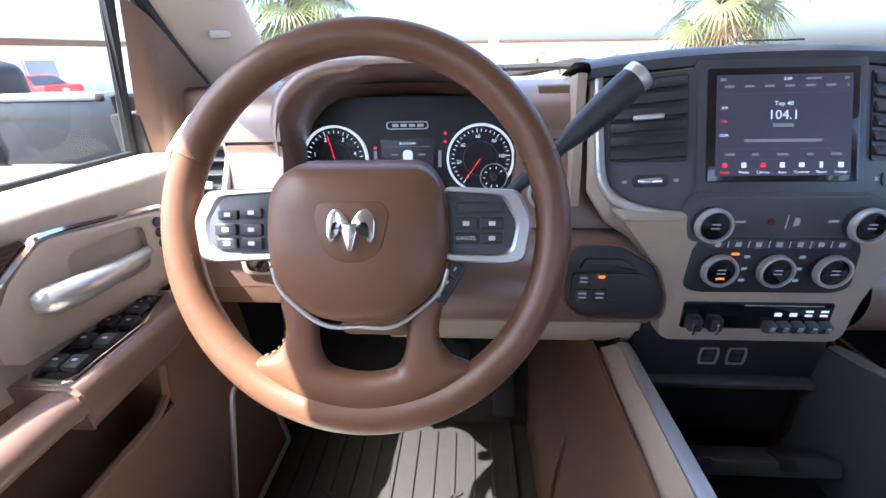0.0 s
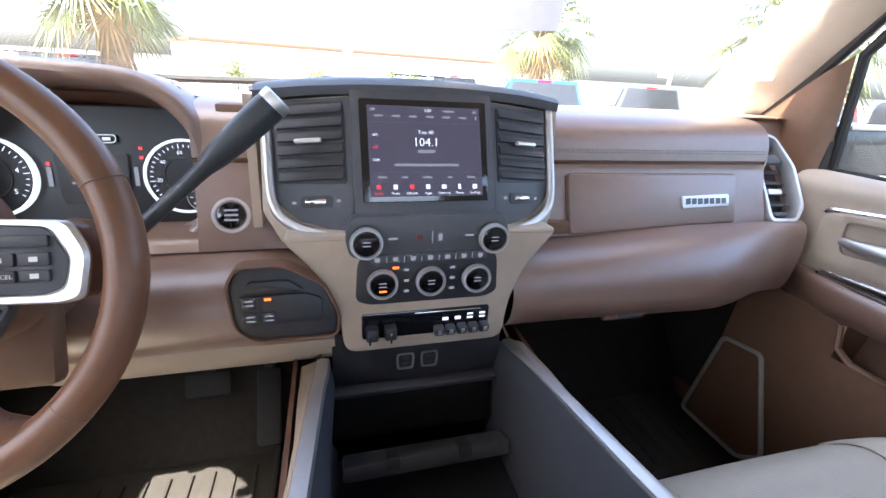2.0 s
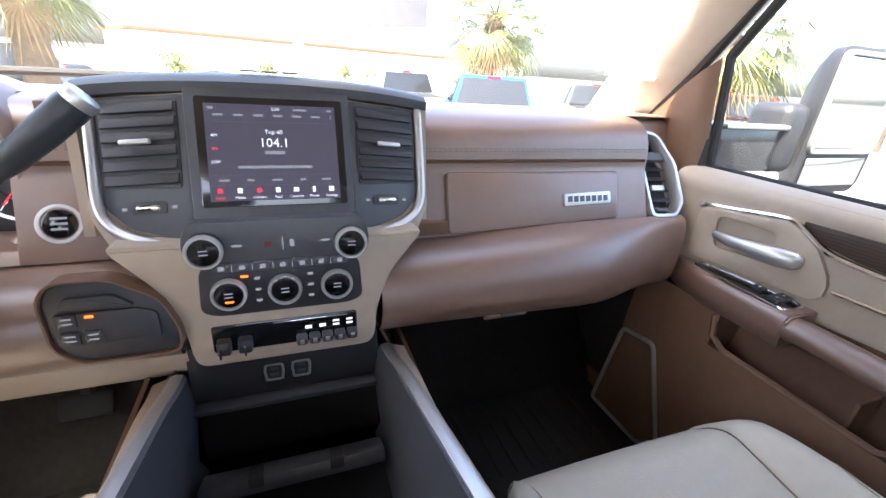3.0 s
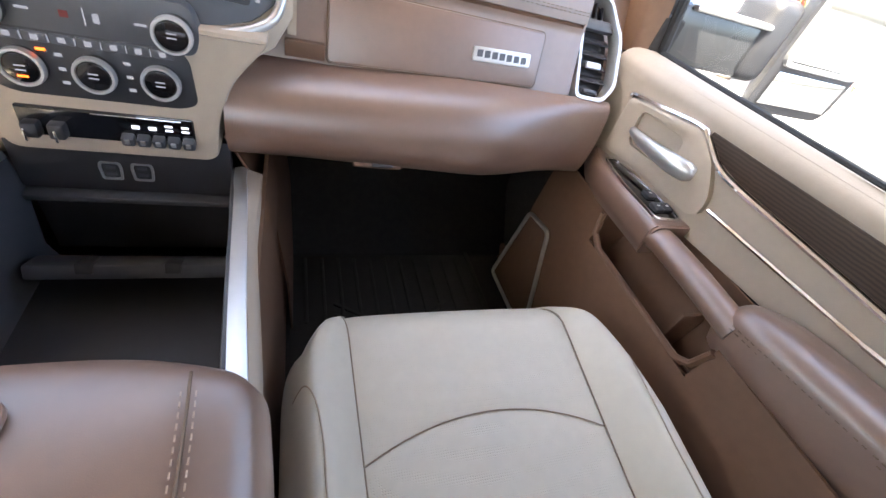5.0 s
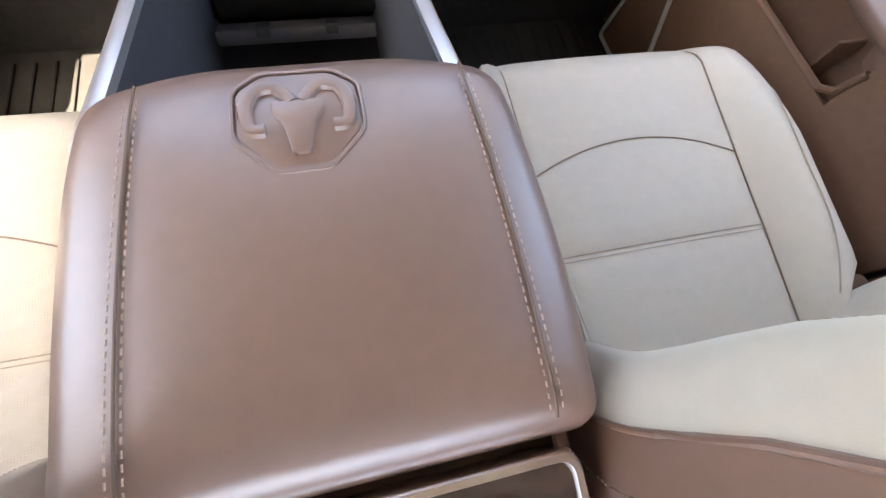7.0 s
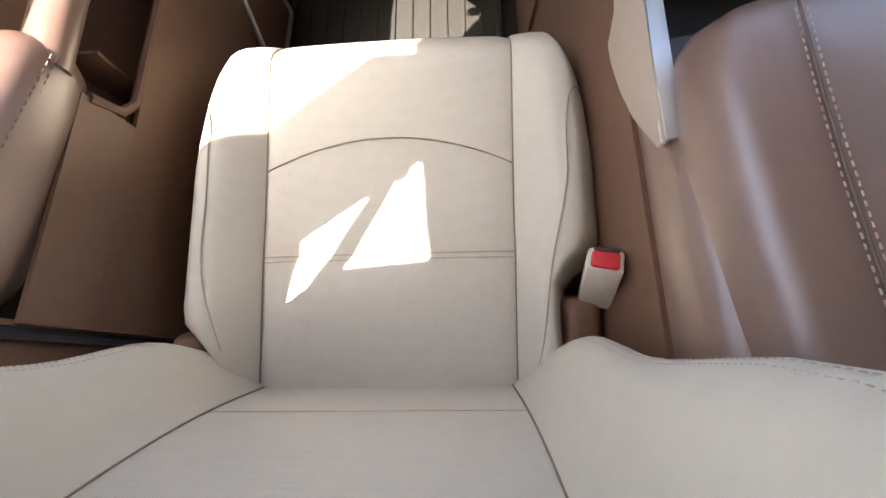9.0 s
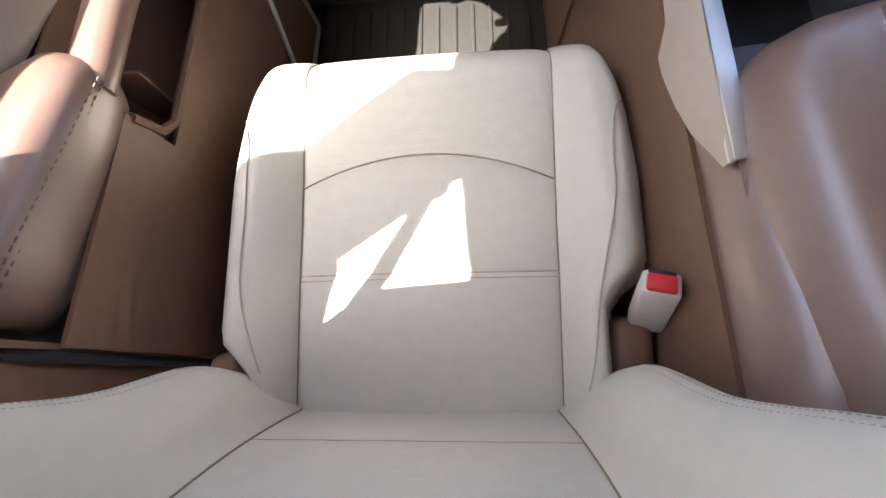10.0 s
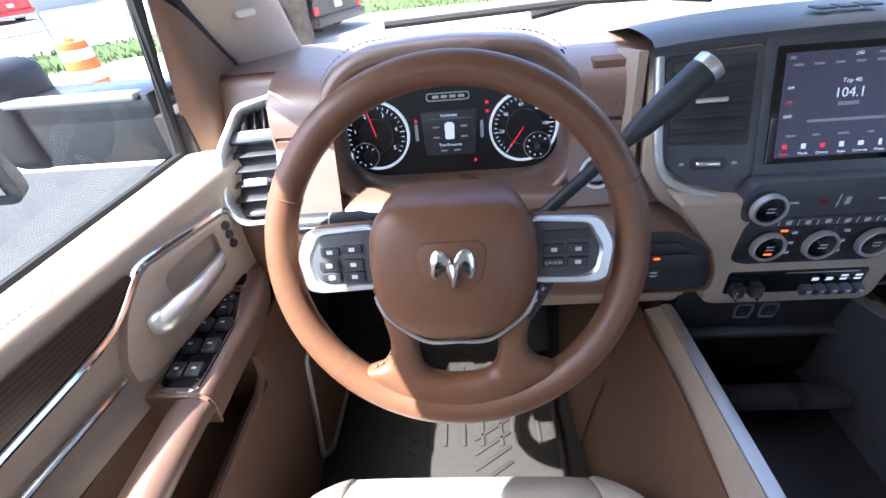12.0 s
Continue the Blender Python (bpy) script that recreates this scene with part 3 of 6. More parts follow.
# ---- instrument cluster ----
def cluster():
    cx = -0.108
    c = thing("instrument_cluster", "instrument cluster with two round gauges under a brown hood", "instrument cluster")

    def loop(w, zb, zt, y, lean):
        pts = rounded([(cx - w * 1.0, zb + 0.03), (cx - w * 0.72, zb), (cx + w * 0.72, zb), (cx + w, zb + 0.03), (cx + w * 1.0, zt - 0.06), (cx + w * 0.70, zt - 0.006), (cx, zt + 0.006), (cx - w * 0.70, zt - 0.006), (cx - w, zt - 0.06)], [0.03, 0.03, 0.03, 0.03, 0.06, 0.06, 0.1, 0.06, 0.06], 5)
        return [(p[0], y + lean * (p[1] - zb), p[1]) for p in pts]
    rows = [loop(0.215, 0.66, 0.862, 0.80, 0.3), loop(0.205, 0.655, 0.885, 0.72, 0.25), loop(0.196, 0.652, 0.902, 0.625, 0.08), loop(0.192, 0.655, 0.899, 0.614, 0.08), loop(0.184, 0.664, 0.889, 0.612, 0.08),
            loop(0.180, 0.668, 0.880, 0.620, 0.10), loop(0.180, 0.668, 0.866, 0.672, 0.16), loop(0.188, 0.652, 0.850, 0.725, 0.20), loop(0.192, 0.646, 0.836, 0.752, 0.22)]
    part("hood", grid(rows, wrap=True), BROWN, c, "brown leather gauge hood with rolled lip", 70)
    lip = [Vector(p) + Vector((0, -0.0012, 0)) for p in loop(0.199, 0.652, 0.905, 0.64, 0.08)]
    part("stitching", dashes(lip[30:], 0.006, 0.003, 0.0006, 0.002, (0, -0.3, 1)), SEAM, c)
    m = plane_at((cx - 0.004, 0.752, 0.730), (1, 0, 0), (0, 0.22, 1))
    part("face", slab(rounded([(-0.190, -0.078), (0.190, -0.078), (0.196, 0.03), (0.16, 0.108), (-0.16, 0.108), (-0.196, 0.03)], 0.03), 0.01, m, 0), DIALFACE, c)

    def circle(r, x, y, n=40):
        return [(x + r * math.cos(a), y + r * math.sin(a)) for a in (math.tau * k / n for k in range(n))]
    for gx, nums, lo, hi, word in ((-0.133, "012345", 215, -35, ""), (0.131, "0 20 40 60 80 100 120", 235, -40, "MPH")):
        g = part("gauge_dial", slab(circle(0.056, gx, 0), 0.008, m @ pose(0, 0, 0.010), 0), DIALFACE, c)
        part("gauge_ring", hollow(circle(0.0605, gx, 0), circle(0.0566, gx, 0), 0.012, m @ pose(0, 0, 0.014)), RING, g, "silver gauge ring with added glow")
        part("inner_ring", hollow(circle(0.031, gx, 0), circle(0.0295, gx, 0), 0.003, m @ pose(0, 0, 0.0125)), GREY, g)
        marks = []
        n = 25 if gx < 0 else 31
        for i in range(n):
            a = radians(lo + (hi - lo) * i / (n - 1))
            big = i % 5 == 0
            marks.append(box((0.008 if big else 0.0045, 0.0013, 0.0006), m @ pose(gx, 0, 0.0104) @ pose(0, 0, 0, 0, 0, math.degrees(a)) @ pose(0.049, 0, 0), 0))
        part("gauge_marks", merged(marks), WHITEGLOW, g)
        lab = list(nums) if gx < 0 else nums.split()
        part("gauge_numbers", merged([lettering(t, 0.0105 if gx < 0 else 0.0085, m @ pose(gx, 0, 0.0105) @ pose(0.0385 * math.cos(radians(lo + (hi - lo) * i / (len(lab) - 1))), 0.0385 * math.sin(radians(lo + (hi - lo) * i / (len(lab) - 1))), 0)) for i, t in enumerate(lab)]), WHITEGLOW, g)
        ang = 105 if gx < 0 else 235
        part("needle", box((0.044, 0.0018, 0.0012), m @ pose(gx, 0, 0.0125, 0, 0, ang) @ pose(0.022, 0, 0), 0), REDGLOW, g, "red needle")
        sx = gx + (-0.022 if gx < 0 else 0.024)
        part("small_dial", cyl(0.0235, 0.0235, 0.003, m @ pose(sx, -0.033, 0.0125), 32), DIALFACE, g)
        part("small_ring", hollow(circle(0.0245, sx, -0.033), circle(0.0225, sx, -0.033), 0.003, m @ pose(0, 0, 0.0165)), SILVER, g)
        part("small_marks", merged([box((0.004, 0.0014, 0.0006), m @ pose(sx, -0.033, 0.0158, 0, 0, 40 + 36 * k) @ pose(0.017, 0, 0), 0) for k in range(8)]), WHITEGLOW, g)
        part("small_hub", cyl(0.006, 0.005, 0.003, m @ pose(sx, -0.033, 0.0155), 20), GREY, g)
    lcd = part("trip_screen", slab(rounded([(-0.045, -0.042), (0.045, -0.042), (0.050, 0.036), (-0.050, 0.036)], 0.006), 0.004, m @ pose(0, 0, 0.006), 0.0006), TRIP, c, "lit trip computer screen")
    part("screen_words", merged([lettering("Southeast", 0.0075, m @ pose(0, 0.028, 0.0064)), lettering("Tire Pressure", 0.0075, m @ pose(0, -0.024, 0.0064))]), WHITEGLOW, lcd)
    part("screen_rule", merged([box((0.08, 0.0008, 0.0005), m @ pose(0, 0.022, 0.0064), 0)] + [box((0.012, 0.003, 0.0005), m @ pose(x, y, 0.0064), 0) for x, y in ((-0.024, 0.008), (0.026, 0.008), (-0.024, -0.010), (0.026, -0.010), (-0.012, -0.034), (0.012, -0.034))]), DIMGLOW, lcd)
    part("truck_icon", merged([slab(rounded([(-0.008, -0.014), (0.008, -0.014), (0.009, 0.012), (0.005, 0.016), (-0.005, 0.016), (-0.009, 0.012)], 0.003), 0.0006, m @ pose(0, 0, 0.0068), 0)]), WHITEGLOW, lcd)
    part("name_plate", hollow(rounded([(-0.038, 0.052), (0.038, 0.052), (0.038, 0.066), (-0.038, 0.066)], 0.006), rounded([(-0.036, 0.054), (0.036, 0.054), (0.036, 0.064), (-0.036, 0.064)], 0.005), 0.004, m @ pose(0, 0, 0.006)), SILVER, c)
    part("name_bar", merged([slab([(-0.027 + 0.015 * k, 0.0565), (-0.016 + 0.015 * k, 0.0565), (-0.016 + 0.015 * k, 0.0615), (-0.027 + 0.015 * k, 0.0615)], 0.001, m @ pose(0, 0, 0.004), 0) for k in range(4)]), SILVER, c)
    part("warning_mark", merged([box((0.005, 0.005, 0.001), m @ pose(x, y, 0.002), 0) for x, y in ((0.068, 0.045), (0.068, 0.030), (-0.060, 0.020), (0.045, -0.055))]), REDGLOW, c)
    part("fuel_gauge", merged([box((0.006, 0.03, 0.001), m @ pose(x, 0.0, 0.002), 0) for x in (-0.060, 0.058)]), DIMGLOW, c)


# silver gauge rings; a weak emission is added to make the metal look bright
RING = material("glow_added_gauge_ring", (0.6, 0.6, 0.62), 0.3, metal=0.8, bump=0, emit=(0.8, 0.85, 0.9), power=0.10)
cluster()


# ---- steering wheel ----
def steering_wheel():
    w = thing("steering_wheel", "brown leather steering wheel with silver spokes and thumb switches", "steering wheel")
    tilt = 22
    wm = Matrix.Translation((-0.103, 0.364, 0.750)) @ pose(0, 0, 0, 90 - tilt)
    R, N = 0.1815, 96
    rows = []
    for k in range(N):
        a = math.tau * k / N
        rad = 0.0163 + 0.0025 * max(0, -math.sin(a)) ** 3
        rows.append([wm @ Vector(((R + rad * math.cos(b)) * math.cos(a), (R + rad * math.cos(b)) * math.sin(a), rad * 1.12 * math.sin(b))) for b in (math.tau * j / 18 for j in range(18))])
    part("rim", grid(rows + [rows[0]], wrap=True), WHEEL, w, "brown leather wheel rim")
    for deg in (157, 22, 222, 318):
        a = radians(deg)
        ring = [wm @ Vector(((R + 0.0168 * math.cos(b)) * math.cos(a), (R + 0.0168 * math.cos(b)) * math.sin(a), 0.0188 * math.sin(b))) for b in (math.tau * j / 18 for j in range(18))]
        part("rim_seam", tube(ring, 0.0006, 6, True), SEAM, w)
    arc = [wm @ Vector(((R - 0.0135) * math.cos(radians(a)), (R - 0.0135) * math.sin(radians(a)), 0.0085)) for a in range(188, 262, 2)]
    part("stitching", dashes(arc, 0.005, 0.003, 0.0010, 0.0, wm.to_3x3() @ Vector((0, 0, 1))), SEAM, w)
    arc = [wm @ Vector(((R - 0.0135) * math.cos(radians(a)), (R - 0.0135) * math.sin(radians(a)), 0.0085)) for a in range(278, 356, 2)]
    part("stitching", dashes(arc, 0.005, 0.003, 0.0010, 0.0, wm.to_3x3() @ Vector((0, 0, 1))), SEAM, w)
    arc = [wm @ Vector(((R - 0.0135) * math.cos(radians(a)), (R - 0.0135) * math.sin(radians(a)), 0.0085)) for a in range(20, 160, 2)]
    part("stitching", dashes(arc, 0.005, 0.003, 0.0007, 0.0, wm.to_3x3() @ Vector((0, 0, 1))), SEAM, w)
    # airbag cover, domed in rings
    base = [(-0.064, 0.056), (0.064, 0.056), (0.083, 0.036), (0.086, -0.020), (0.074, -0.058), (0.036, -0.086), (-0.036, -0.086), (-0.074, -0.058), (-0.086, -0.020), (-0.083, 0.036)]
    o = rounded(base, [0.03, 0.03, 0.02, 0.03, 0.03, 0.03, 0.03, 0.03, 0.03, 0.02], 4)
    cen = Vector((0, -0.012))
    rows = []
    for k, z, rise in ((1.0, -0.045, 0.30), (1.0, -0.012, 0.22), (1.0, 0.008, 0.12), (0.985, 0.020, 0.05), (0.95, 0.026, 0.01), (0.85, 0.031, 0), (0.65, 0.035, 0), (0.40, 0.037, 0), (0.15, 0.0375, 0)):
        ring = [cen + (Vector(p[:2]) - cen) * k for p in o]
        rows.append([wm @ Vector((q.x * (1 - 0.25 * rise * max(0, q.y) / 0.056), q.y * (1 + rise) if q.y > 0 else q.y, z)) for q in ring])
    part("airbag_cover", grid(rows, wrap=True, caps=True), WHEEL, w, "brown leather airbag cover", 60)
    part("emblem_field", slab(rounded([(-0.028, 0.022), (0.028, 0.022), (0.034, 0.010), (0.026, -0.022), (0.010, -0.032), (-0.010, -0.032), (-0.026, -0.022), (-0.034, 0.010)], 0.008), 0.003, wm @ pose(0, 0.003, 0.0382), 0.0015), WHEEL, w)
    head = [(-0.0065, 0.006), (0.0065, 0.006), (0.0065, -0.002), (0.0045, -0.010), (0.0022, -0.0185), (-0.0022, -0.0185), (-0.0045, -0.010), (-0.0065, -0.002)]
    em = part("emblem", slab(rounded(head, 0.0015), 0.006, wm @ pose(0, 0.000, 0.0445), 0.002), CHROME, w, "polished chrome emblem of plain curved shapes")
    horn = [(0.0005, 0.006), (0.006, 0.015), (0.0125, 0.0195), (0.0185, 0.0165), (0.0220, 0.008), (0.0220, -0.006), (0.0185, -0.0120), (0.0140, -0.0095), (0.0150, 0.000), (0.0125, 0.0060), (0.0080, 0.0010), (0.0040, -0.003)]
    for s in (-1, 1):
        shape = rounded([(s * x, y) for x, y in (horn if s > 0 else horn[::-1])], 0.003, 3)
        part("emblem_curl", slab(shape, 0.006, wm @ pose(0, 0.000, 0.0430) @ pose(0, 0, 0, 0, s * 5), 0.0022, 3), CHROME, em)
    part("airbag_marks", merged([box((0.008, 0.0025, 0.0008), wm @ pose(-0.045, -0.016, 0.0352), 0), box((0.006, 0.004, 0.0008), wm @ pose(0.045, -0.016, 0.0352), 0), box((0.016, 0.003, 0.0008), wm @ pose(0, -0.042, 0.0362), 0)]), SEAM, w)
    # chrome line under the cover
    line = spline([(-0.083, -0.036, 0.014), (-0.073, -0.060, 0.014), (-0.036, -0.0885, 0.015), (0, -0.0905, 0.015), (0.036, -0.0885, 0.015), (0.073, -0.060, 0.014), (0.083, -0.036, 0.014)], 6)
    part("chrome_line", tube([wm @ p for p in line], 0.0024, 8), SILVER, w, "thin chrome line round the cover")
    # side spokes
    for s in (-1, 1):
        sp = [(s * 0.078, 0.040), (s * 0.148, 0.037), (s * 0.161, 0.010), (s * 0.155, -0.028), (s * 0.142, -0.0315), (s * 0.080, -0.029)]
        inn = [(s * 0.078, 0.035), (s * 0.132, 0.031), (s * 0.146, 0.006), (s * 0.141, -0.018), (s * 0.128, -0.0225), (s * 0.080, -0.021)]
        if s < 0:
            sp, inn = sp[::-1], inn[::-1]
        ro, ri = rounded(sp, 0.009), rounded(inn, 0.007)
        part("spoke", slab(ro, 0.020, wm @ pose(0, 0, 0.006), 0.003), WHEEL, w)
        part("spoke_bezel", hollow(ro, ri, 0.006, wm @ pose(0, 0, 0.014), 0.003), SILVER, w, "satin silver spoke frame")
        pad = part("switch_pad", slab(ri, 0.006, wm @ pose(0, 0, 0.012), 0.001), GREY, w, "dark grey thumb switch pad")
        if s < 0:
            keys = [(-0.125, 0.014, 0.020, 0.009), (-0.102, 0.016, 0.021, 0.009), (-0.127, 0.000, 0.021, 0.011), (-0.102, 0.000, 0.021, 0.011), (-0.126, -0.013, 0.020, 0.010), (-0.102, -0.013, 0.021, 0.010)]
        else:
            keys = [(0.112, 0.0205, 0.044, 0.010), (0.100, 0.006, 0.021, 0.011), (0.1235, 0.006, 0.021, 0.011), (0.100, -0.0075, 0.021, 0.010), (0.1235, -0.0075, 0.020, 0.010)]
        for n, (x, y, a, b) in enumerate(keys):
            kb = part("thumb_key", slab(rounded([(x - a / 2, y - b / 2), (x + a / 2, y - b / 2), (x + a / 2, y + b / 2), (x - a / 2, y + b / 2)], 0.002), 0.004, wm @ pose(0, 0, 0.0155), 0.001), BLACK, pad)
            if s > 0 and n == 3:
                part("key_print", lettering("CANCEL", 0.0048, wm @ pose(x, y, 0.0158)), WHITE, kb)
            elif not (s > 0 and n == 0):
                part("key_print", slab([(x - 0.003, y - 0.002), (x + 0.003, y - 0.002), (x + 0.003, y + 0.002), (x - 0.003, y + 0.002)], 0.0004, wm @ pose(0, 0, 0.0158), 0), WHITE, kb)
    pm = wm @ pose(0.083, -0.048, 0.010, 0, 0, 60)
    pd = part("cruise_pad", slab(rounded([(-0.024, -0.009), (0.024, -0.009), (0.026, 0.006), (-0.022, 0.009)], 0.004), 0.012, pm, 0.002), GREY, w)
    for k in range(3):
        part("cruise_key", slab(rounded([(-0.021 + 0.0145 * k, -0.006), (-0.009 + 0.0145 * k, -0.006), (-0.009 + 0.0145 * k, 0.005), (-0.021 + 0.0145 * k, 0.005)], 0.002), 0.003, pm @ pose(0, 0, 0.0025), 0.001), BLACK, pd)
        part("key_print", slab([(-0.017 + 0.0145 * k, -0.001), (-0.013 + 0.0145 * k, -0.001), (-0.013 + 0.0145 * k, 0.001), (-0.017 + 0.0145 * k, 0.001)], 0.0004, pm @ pose(0, 0, 0.0028), 0), WHITE, pd)
    # the two lower arms, flowing into the rim as one piece round the middle opening
    pairs = [((0.046, -0.050), (0.090, -0.024)), ((0.044, -0.088), (0.080, -0.066)), ((0.0425, -0.112), (0.0745, -0.098)), ((0.0375, -0.127), (0.085, -0.119)), ((0.027, -0.1355), (0.110, -0.134)), ((0.012, -0.1385), (0.066, -0.166)), ((0.0, -0.139), (0.0, -0.181))]
    pairs += [((-a[0], a[1]), (-b[0], b[1])) for a, b in pairs[-2::-1]]
    inner_, outer = (spline([(q[k][0], q[k][1], 0) for q in pairs], 5) for k in (0, 1))
    rows = []
    for k, (p, q) in enumerate(zip(outer, inner_)):
        mid, half_ = (p + q) / 2, (p - q) / 2
        low = math.sin(math.pi * k / (len(outer) - 1))
        h = 0.010 + 0.0065 * low
        rows.append([wm @ (mid + half_ * math.copysign(abs(math.cos(b)) ** 0.75, math.cos(b)) + Vector((0, 0, 0.002 * (1 - low) + h * math.sin(b) * (1 + 0.25 * math.cos(b) * (1 - low))))) for b in (math.tau * j / 24 for j in range(24))])
    part("lower_arm", grid(rows, wrap=True, caps=True), WHEEL, w, "brown leather lower wheel arms flowing into the rim", 60)
    for edge in (outer[6:18], outer[-18:-6]):
        part("stitching", dashes([wm @ (p * 0.985 + Vector((0, 0, 0.0075))) for p in edge], 0.005, 0.003, 0.0010, 0.0, wm.to_3x3() @ Vector((0, 0, 1))), SEAM, w)
    part("back_shroud", cyl(0.050, 0.056, 0.05, wm @ pose(0, -0.022, -0.045), 32, 0.01), BROWN2, w)
    part("back_web", slab(rounded([(-0.058, -0.084), (0.058, -0.084), (0.062, -0.060), (-0.062, -0.060)], 0.004), 0.02, wm @ pose(0, 0, 0.0), 0.004), WHEEL, w)
    col = thing("steering_column", "brown plastic steering column cover", "steering column")
    part("cover", tube([wm @ Vector((0, -0.022, -0.05)), wm @ Vector((0, -0.030, -0.09)), wm @ Vector((0, -0.020, -0.20)), wm @ Vector((0, -0.005, -0.30))], [0.056, 0.062, 0.068, 0.074], 20, flat=0.85), BROWN2, col)
    part("lower_cover", box((0.12, 0.12, 0.03), wm @ pose(0, -0.075, -0.13, 0), 0.01), BROWN2, col)
    st = thing("turn_signal_stalk", "black turn signal stalk with white symbols", "stalk")
    a, b = wm @ Vector((-0.055, 0.028, -0.065)), wm @ Vector((-0.190, 0.030, -0.062))
    part("stem", tube([a, a.lerp(b, 0.35), a.lerp(b, 0.40), a.lerp(b, 0.95), b], [0.008, 0.011, 0.013, 0.0125, 0.010], 14), BLACK, st)
    part("end_ring", tube([a.lerp(b, 0.66), a.lerp(b, 0.67)], 0.0133, 14), WHITE, st)
    part("symbols", merged([box((0.008, 0.0008, 0.0016), Matrix.Translation(a.lerp(b, f) + Vector((0, -0.0128, 0.002)))) for f in (0.50, 0.57, 0.74, 0.82, 0.89)]), WHITE, st)
    sh = thing("gear_lever", "long dark grey column gear lever with silver cap", "gear lever")
    a, t = Vector((-0.010, 0.490, 0.688)), Vector((0.198, 0.532, 0.877))
    pts = [a.lerp(t, f) for f in (0, 0.25, 0.50, 0.58, 0.66, 0.80, 0.93, 0.965)]
    part("stem", tube(pts[:4], [0.0085, 0.0085, 0.009, 0.010], 14), SHIFT, sh)
    part("grip", tube(pts[3:] , [0.010, 0.0145, 0.0175, 0.0185, 0.0175], 18), SHIFT, sh, "dark grey lever grip")
    part("cap", tube([a.lerp(t, 0.955), a.lerp(t, 0.97), a.lerp(t, 0.995), t], [0.0178, 0.0186, 0.0180, 0.0150], 18), SILVER, sh, "silver end cap")
    part("boot", tube([a.lerp(t, -0.05), a.lerp(t, 0.05), a.lerp(t, 0.1)], [0.022, 0.018, 0.010], 14), PEDAL, sh)


steering_wheel()


# ---- centre stack ----
def centre_stack():
    SC = 0.380
    s = thing("centre_stack", "centre stack with touch screen and dials in beige surround", "centre console panel")
    U = plane_at((SC, 0.500, 0.700), (1, 0, 0), (0, 0.0765, 0.178))
    Lm = plane_at((SC, 0.487, 0.548), (1, 0, 0), (0, 0.009, 0.152))
    # surround
    part("lower_surround", slab(rounded([(-0.197, 0.168), (-0.145, 0.105), (-0.126, 0.05), (-0.120, -0.012), (0.120, -0.012), (0.126, 0.05), (0.145, 0.105), (0.197, 0.168)], 0.02), 0.08, Lm @ pose(0, 0, 0.004), 0.006), BEIGE, s, "beige plastic surround")
    for k in (-1, 1):
        V = U @ pose(k * 0.098, 0, 0) @ pose(0, 0, 0, 0, k * 17) @ pose(-k * 0.098, 0, 0)
        wing = [(k * 0.226, 0.200), (k * 0.228, 0.05), (k * 0.204, 0.008), (k * 0.150, -0.03), (k * 0.085, -0.03), (k * 0.085, 0.200)]
        part("upper_surround", slab(wing if k < 0 else wing[::-1], 0.05, V @ pose(0, 0, -0.006), 0.004), BEIGE, s, "beige plastic surround")
        path = spline([(k * 0.214, 0.197, 0.0), (k * 0.212, 0.12, 0.002), (k * 0.206, 0.055, 0.004), (k * 0.178, 0.026, 0.006), (k * 0.118, 0.006, 0.008)], 6)
        part("silver_rim", tube([V @ p for p in path], 0.0065, 10), SILVER, s, "satin silver rim")
        # vent pod
        o = [(k * 0.208, 0.196), (k * 0.206, 0.062), (k * 0.176, 0.034), (k * 0.100, 0.010), (k * 0.096, 0.196)]
        if k > 0:
            o = o[::-1]
        part("vent_pod", slab(rounded(o, 0.010), 0.02, V @ pose(0, 0, -0.001), 0.002), GREY, s, "dark grey vent housing")
        w = [(k * 0.200, 0.190), (k * 0.199, 0.084), (k * 0.108, 0.080), (k * 0.108, 0.190)]
        if k > 0:
            w = w[::-1]
        v = part("vent_well", slab(rounded(w, 0.006), 0.004, V @ pose(0, 0, 0.0012), 0), BLACK, s)
        for i in range(6):
            part("vent_slat", box((0.088, 0.013, 0.0035), V @ pose(k * 0.154, 0.180 - 0.0175 * i, 0.003, -16), 0.001), BLACK, v)
        part("vent_slide", box((0.036, 0.006, 0.007), V @ pose(k * 0.154, 0.137, 0.011), 0.002), SILVER, v, "silver vent slide")
        part("thumb_roller", box((0.030, 0.008, 0.007), V @ pose(k * 0.150, 0.058, 0.001), 0.003), CHROME, s, "ribbed chrome thumb roller")
        part("roller_slot", slab(rounded([(k * 0.150 - 0.021, 0.050), (k * 0.150 + 0.021, 0.050), (k * 0.150 + 0.021, 0.066), (k * 0.150 - 0.021, 0.066)], 0.006), 0.002, V @ pose(0, 0, 0.0006), 0), BLACK, s)
        part("roller_print", merged([box((0.006, 0.004, 0.0005), V @ pose(k * 0.150 + q, 0.058, -0.0002), 0) for q in (-0.03, 0.03)]), DIMGLOW, s)
    # black middle with screen
    part("screen_surround", slab(rounded([(-0.100, 0.205), (-0.098, 0.020), (-0.112, -0.020), (0.112, -0.020), (0.098, 0.020), (0.100, 0.205)], 0.008), 0.03, U @ pose(0, 0, 0.0015), 0.002), GREY, s, "dark grey screen surround")
    sc = part("touch_screen", slab(rounded([(-0.088, 0.054), (0.090, 0.054), (0.090, 0.193), (-0.088, 0.193)], 0.004), 0.004, U @ pose(0, 0, 0.003), 0.001), GLOSS, s, "lit touch screen showing a radio menu")
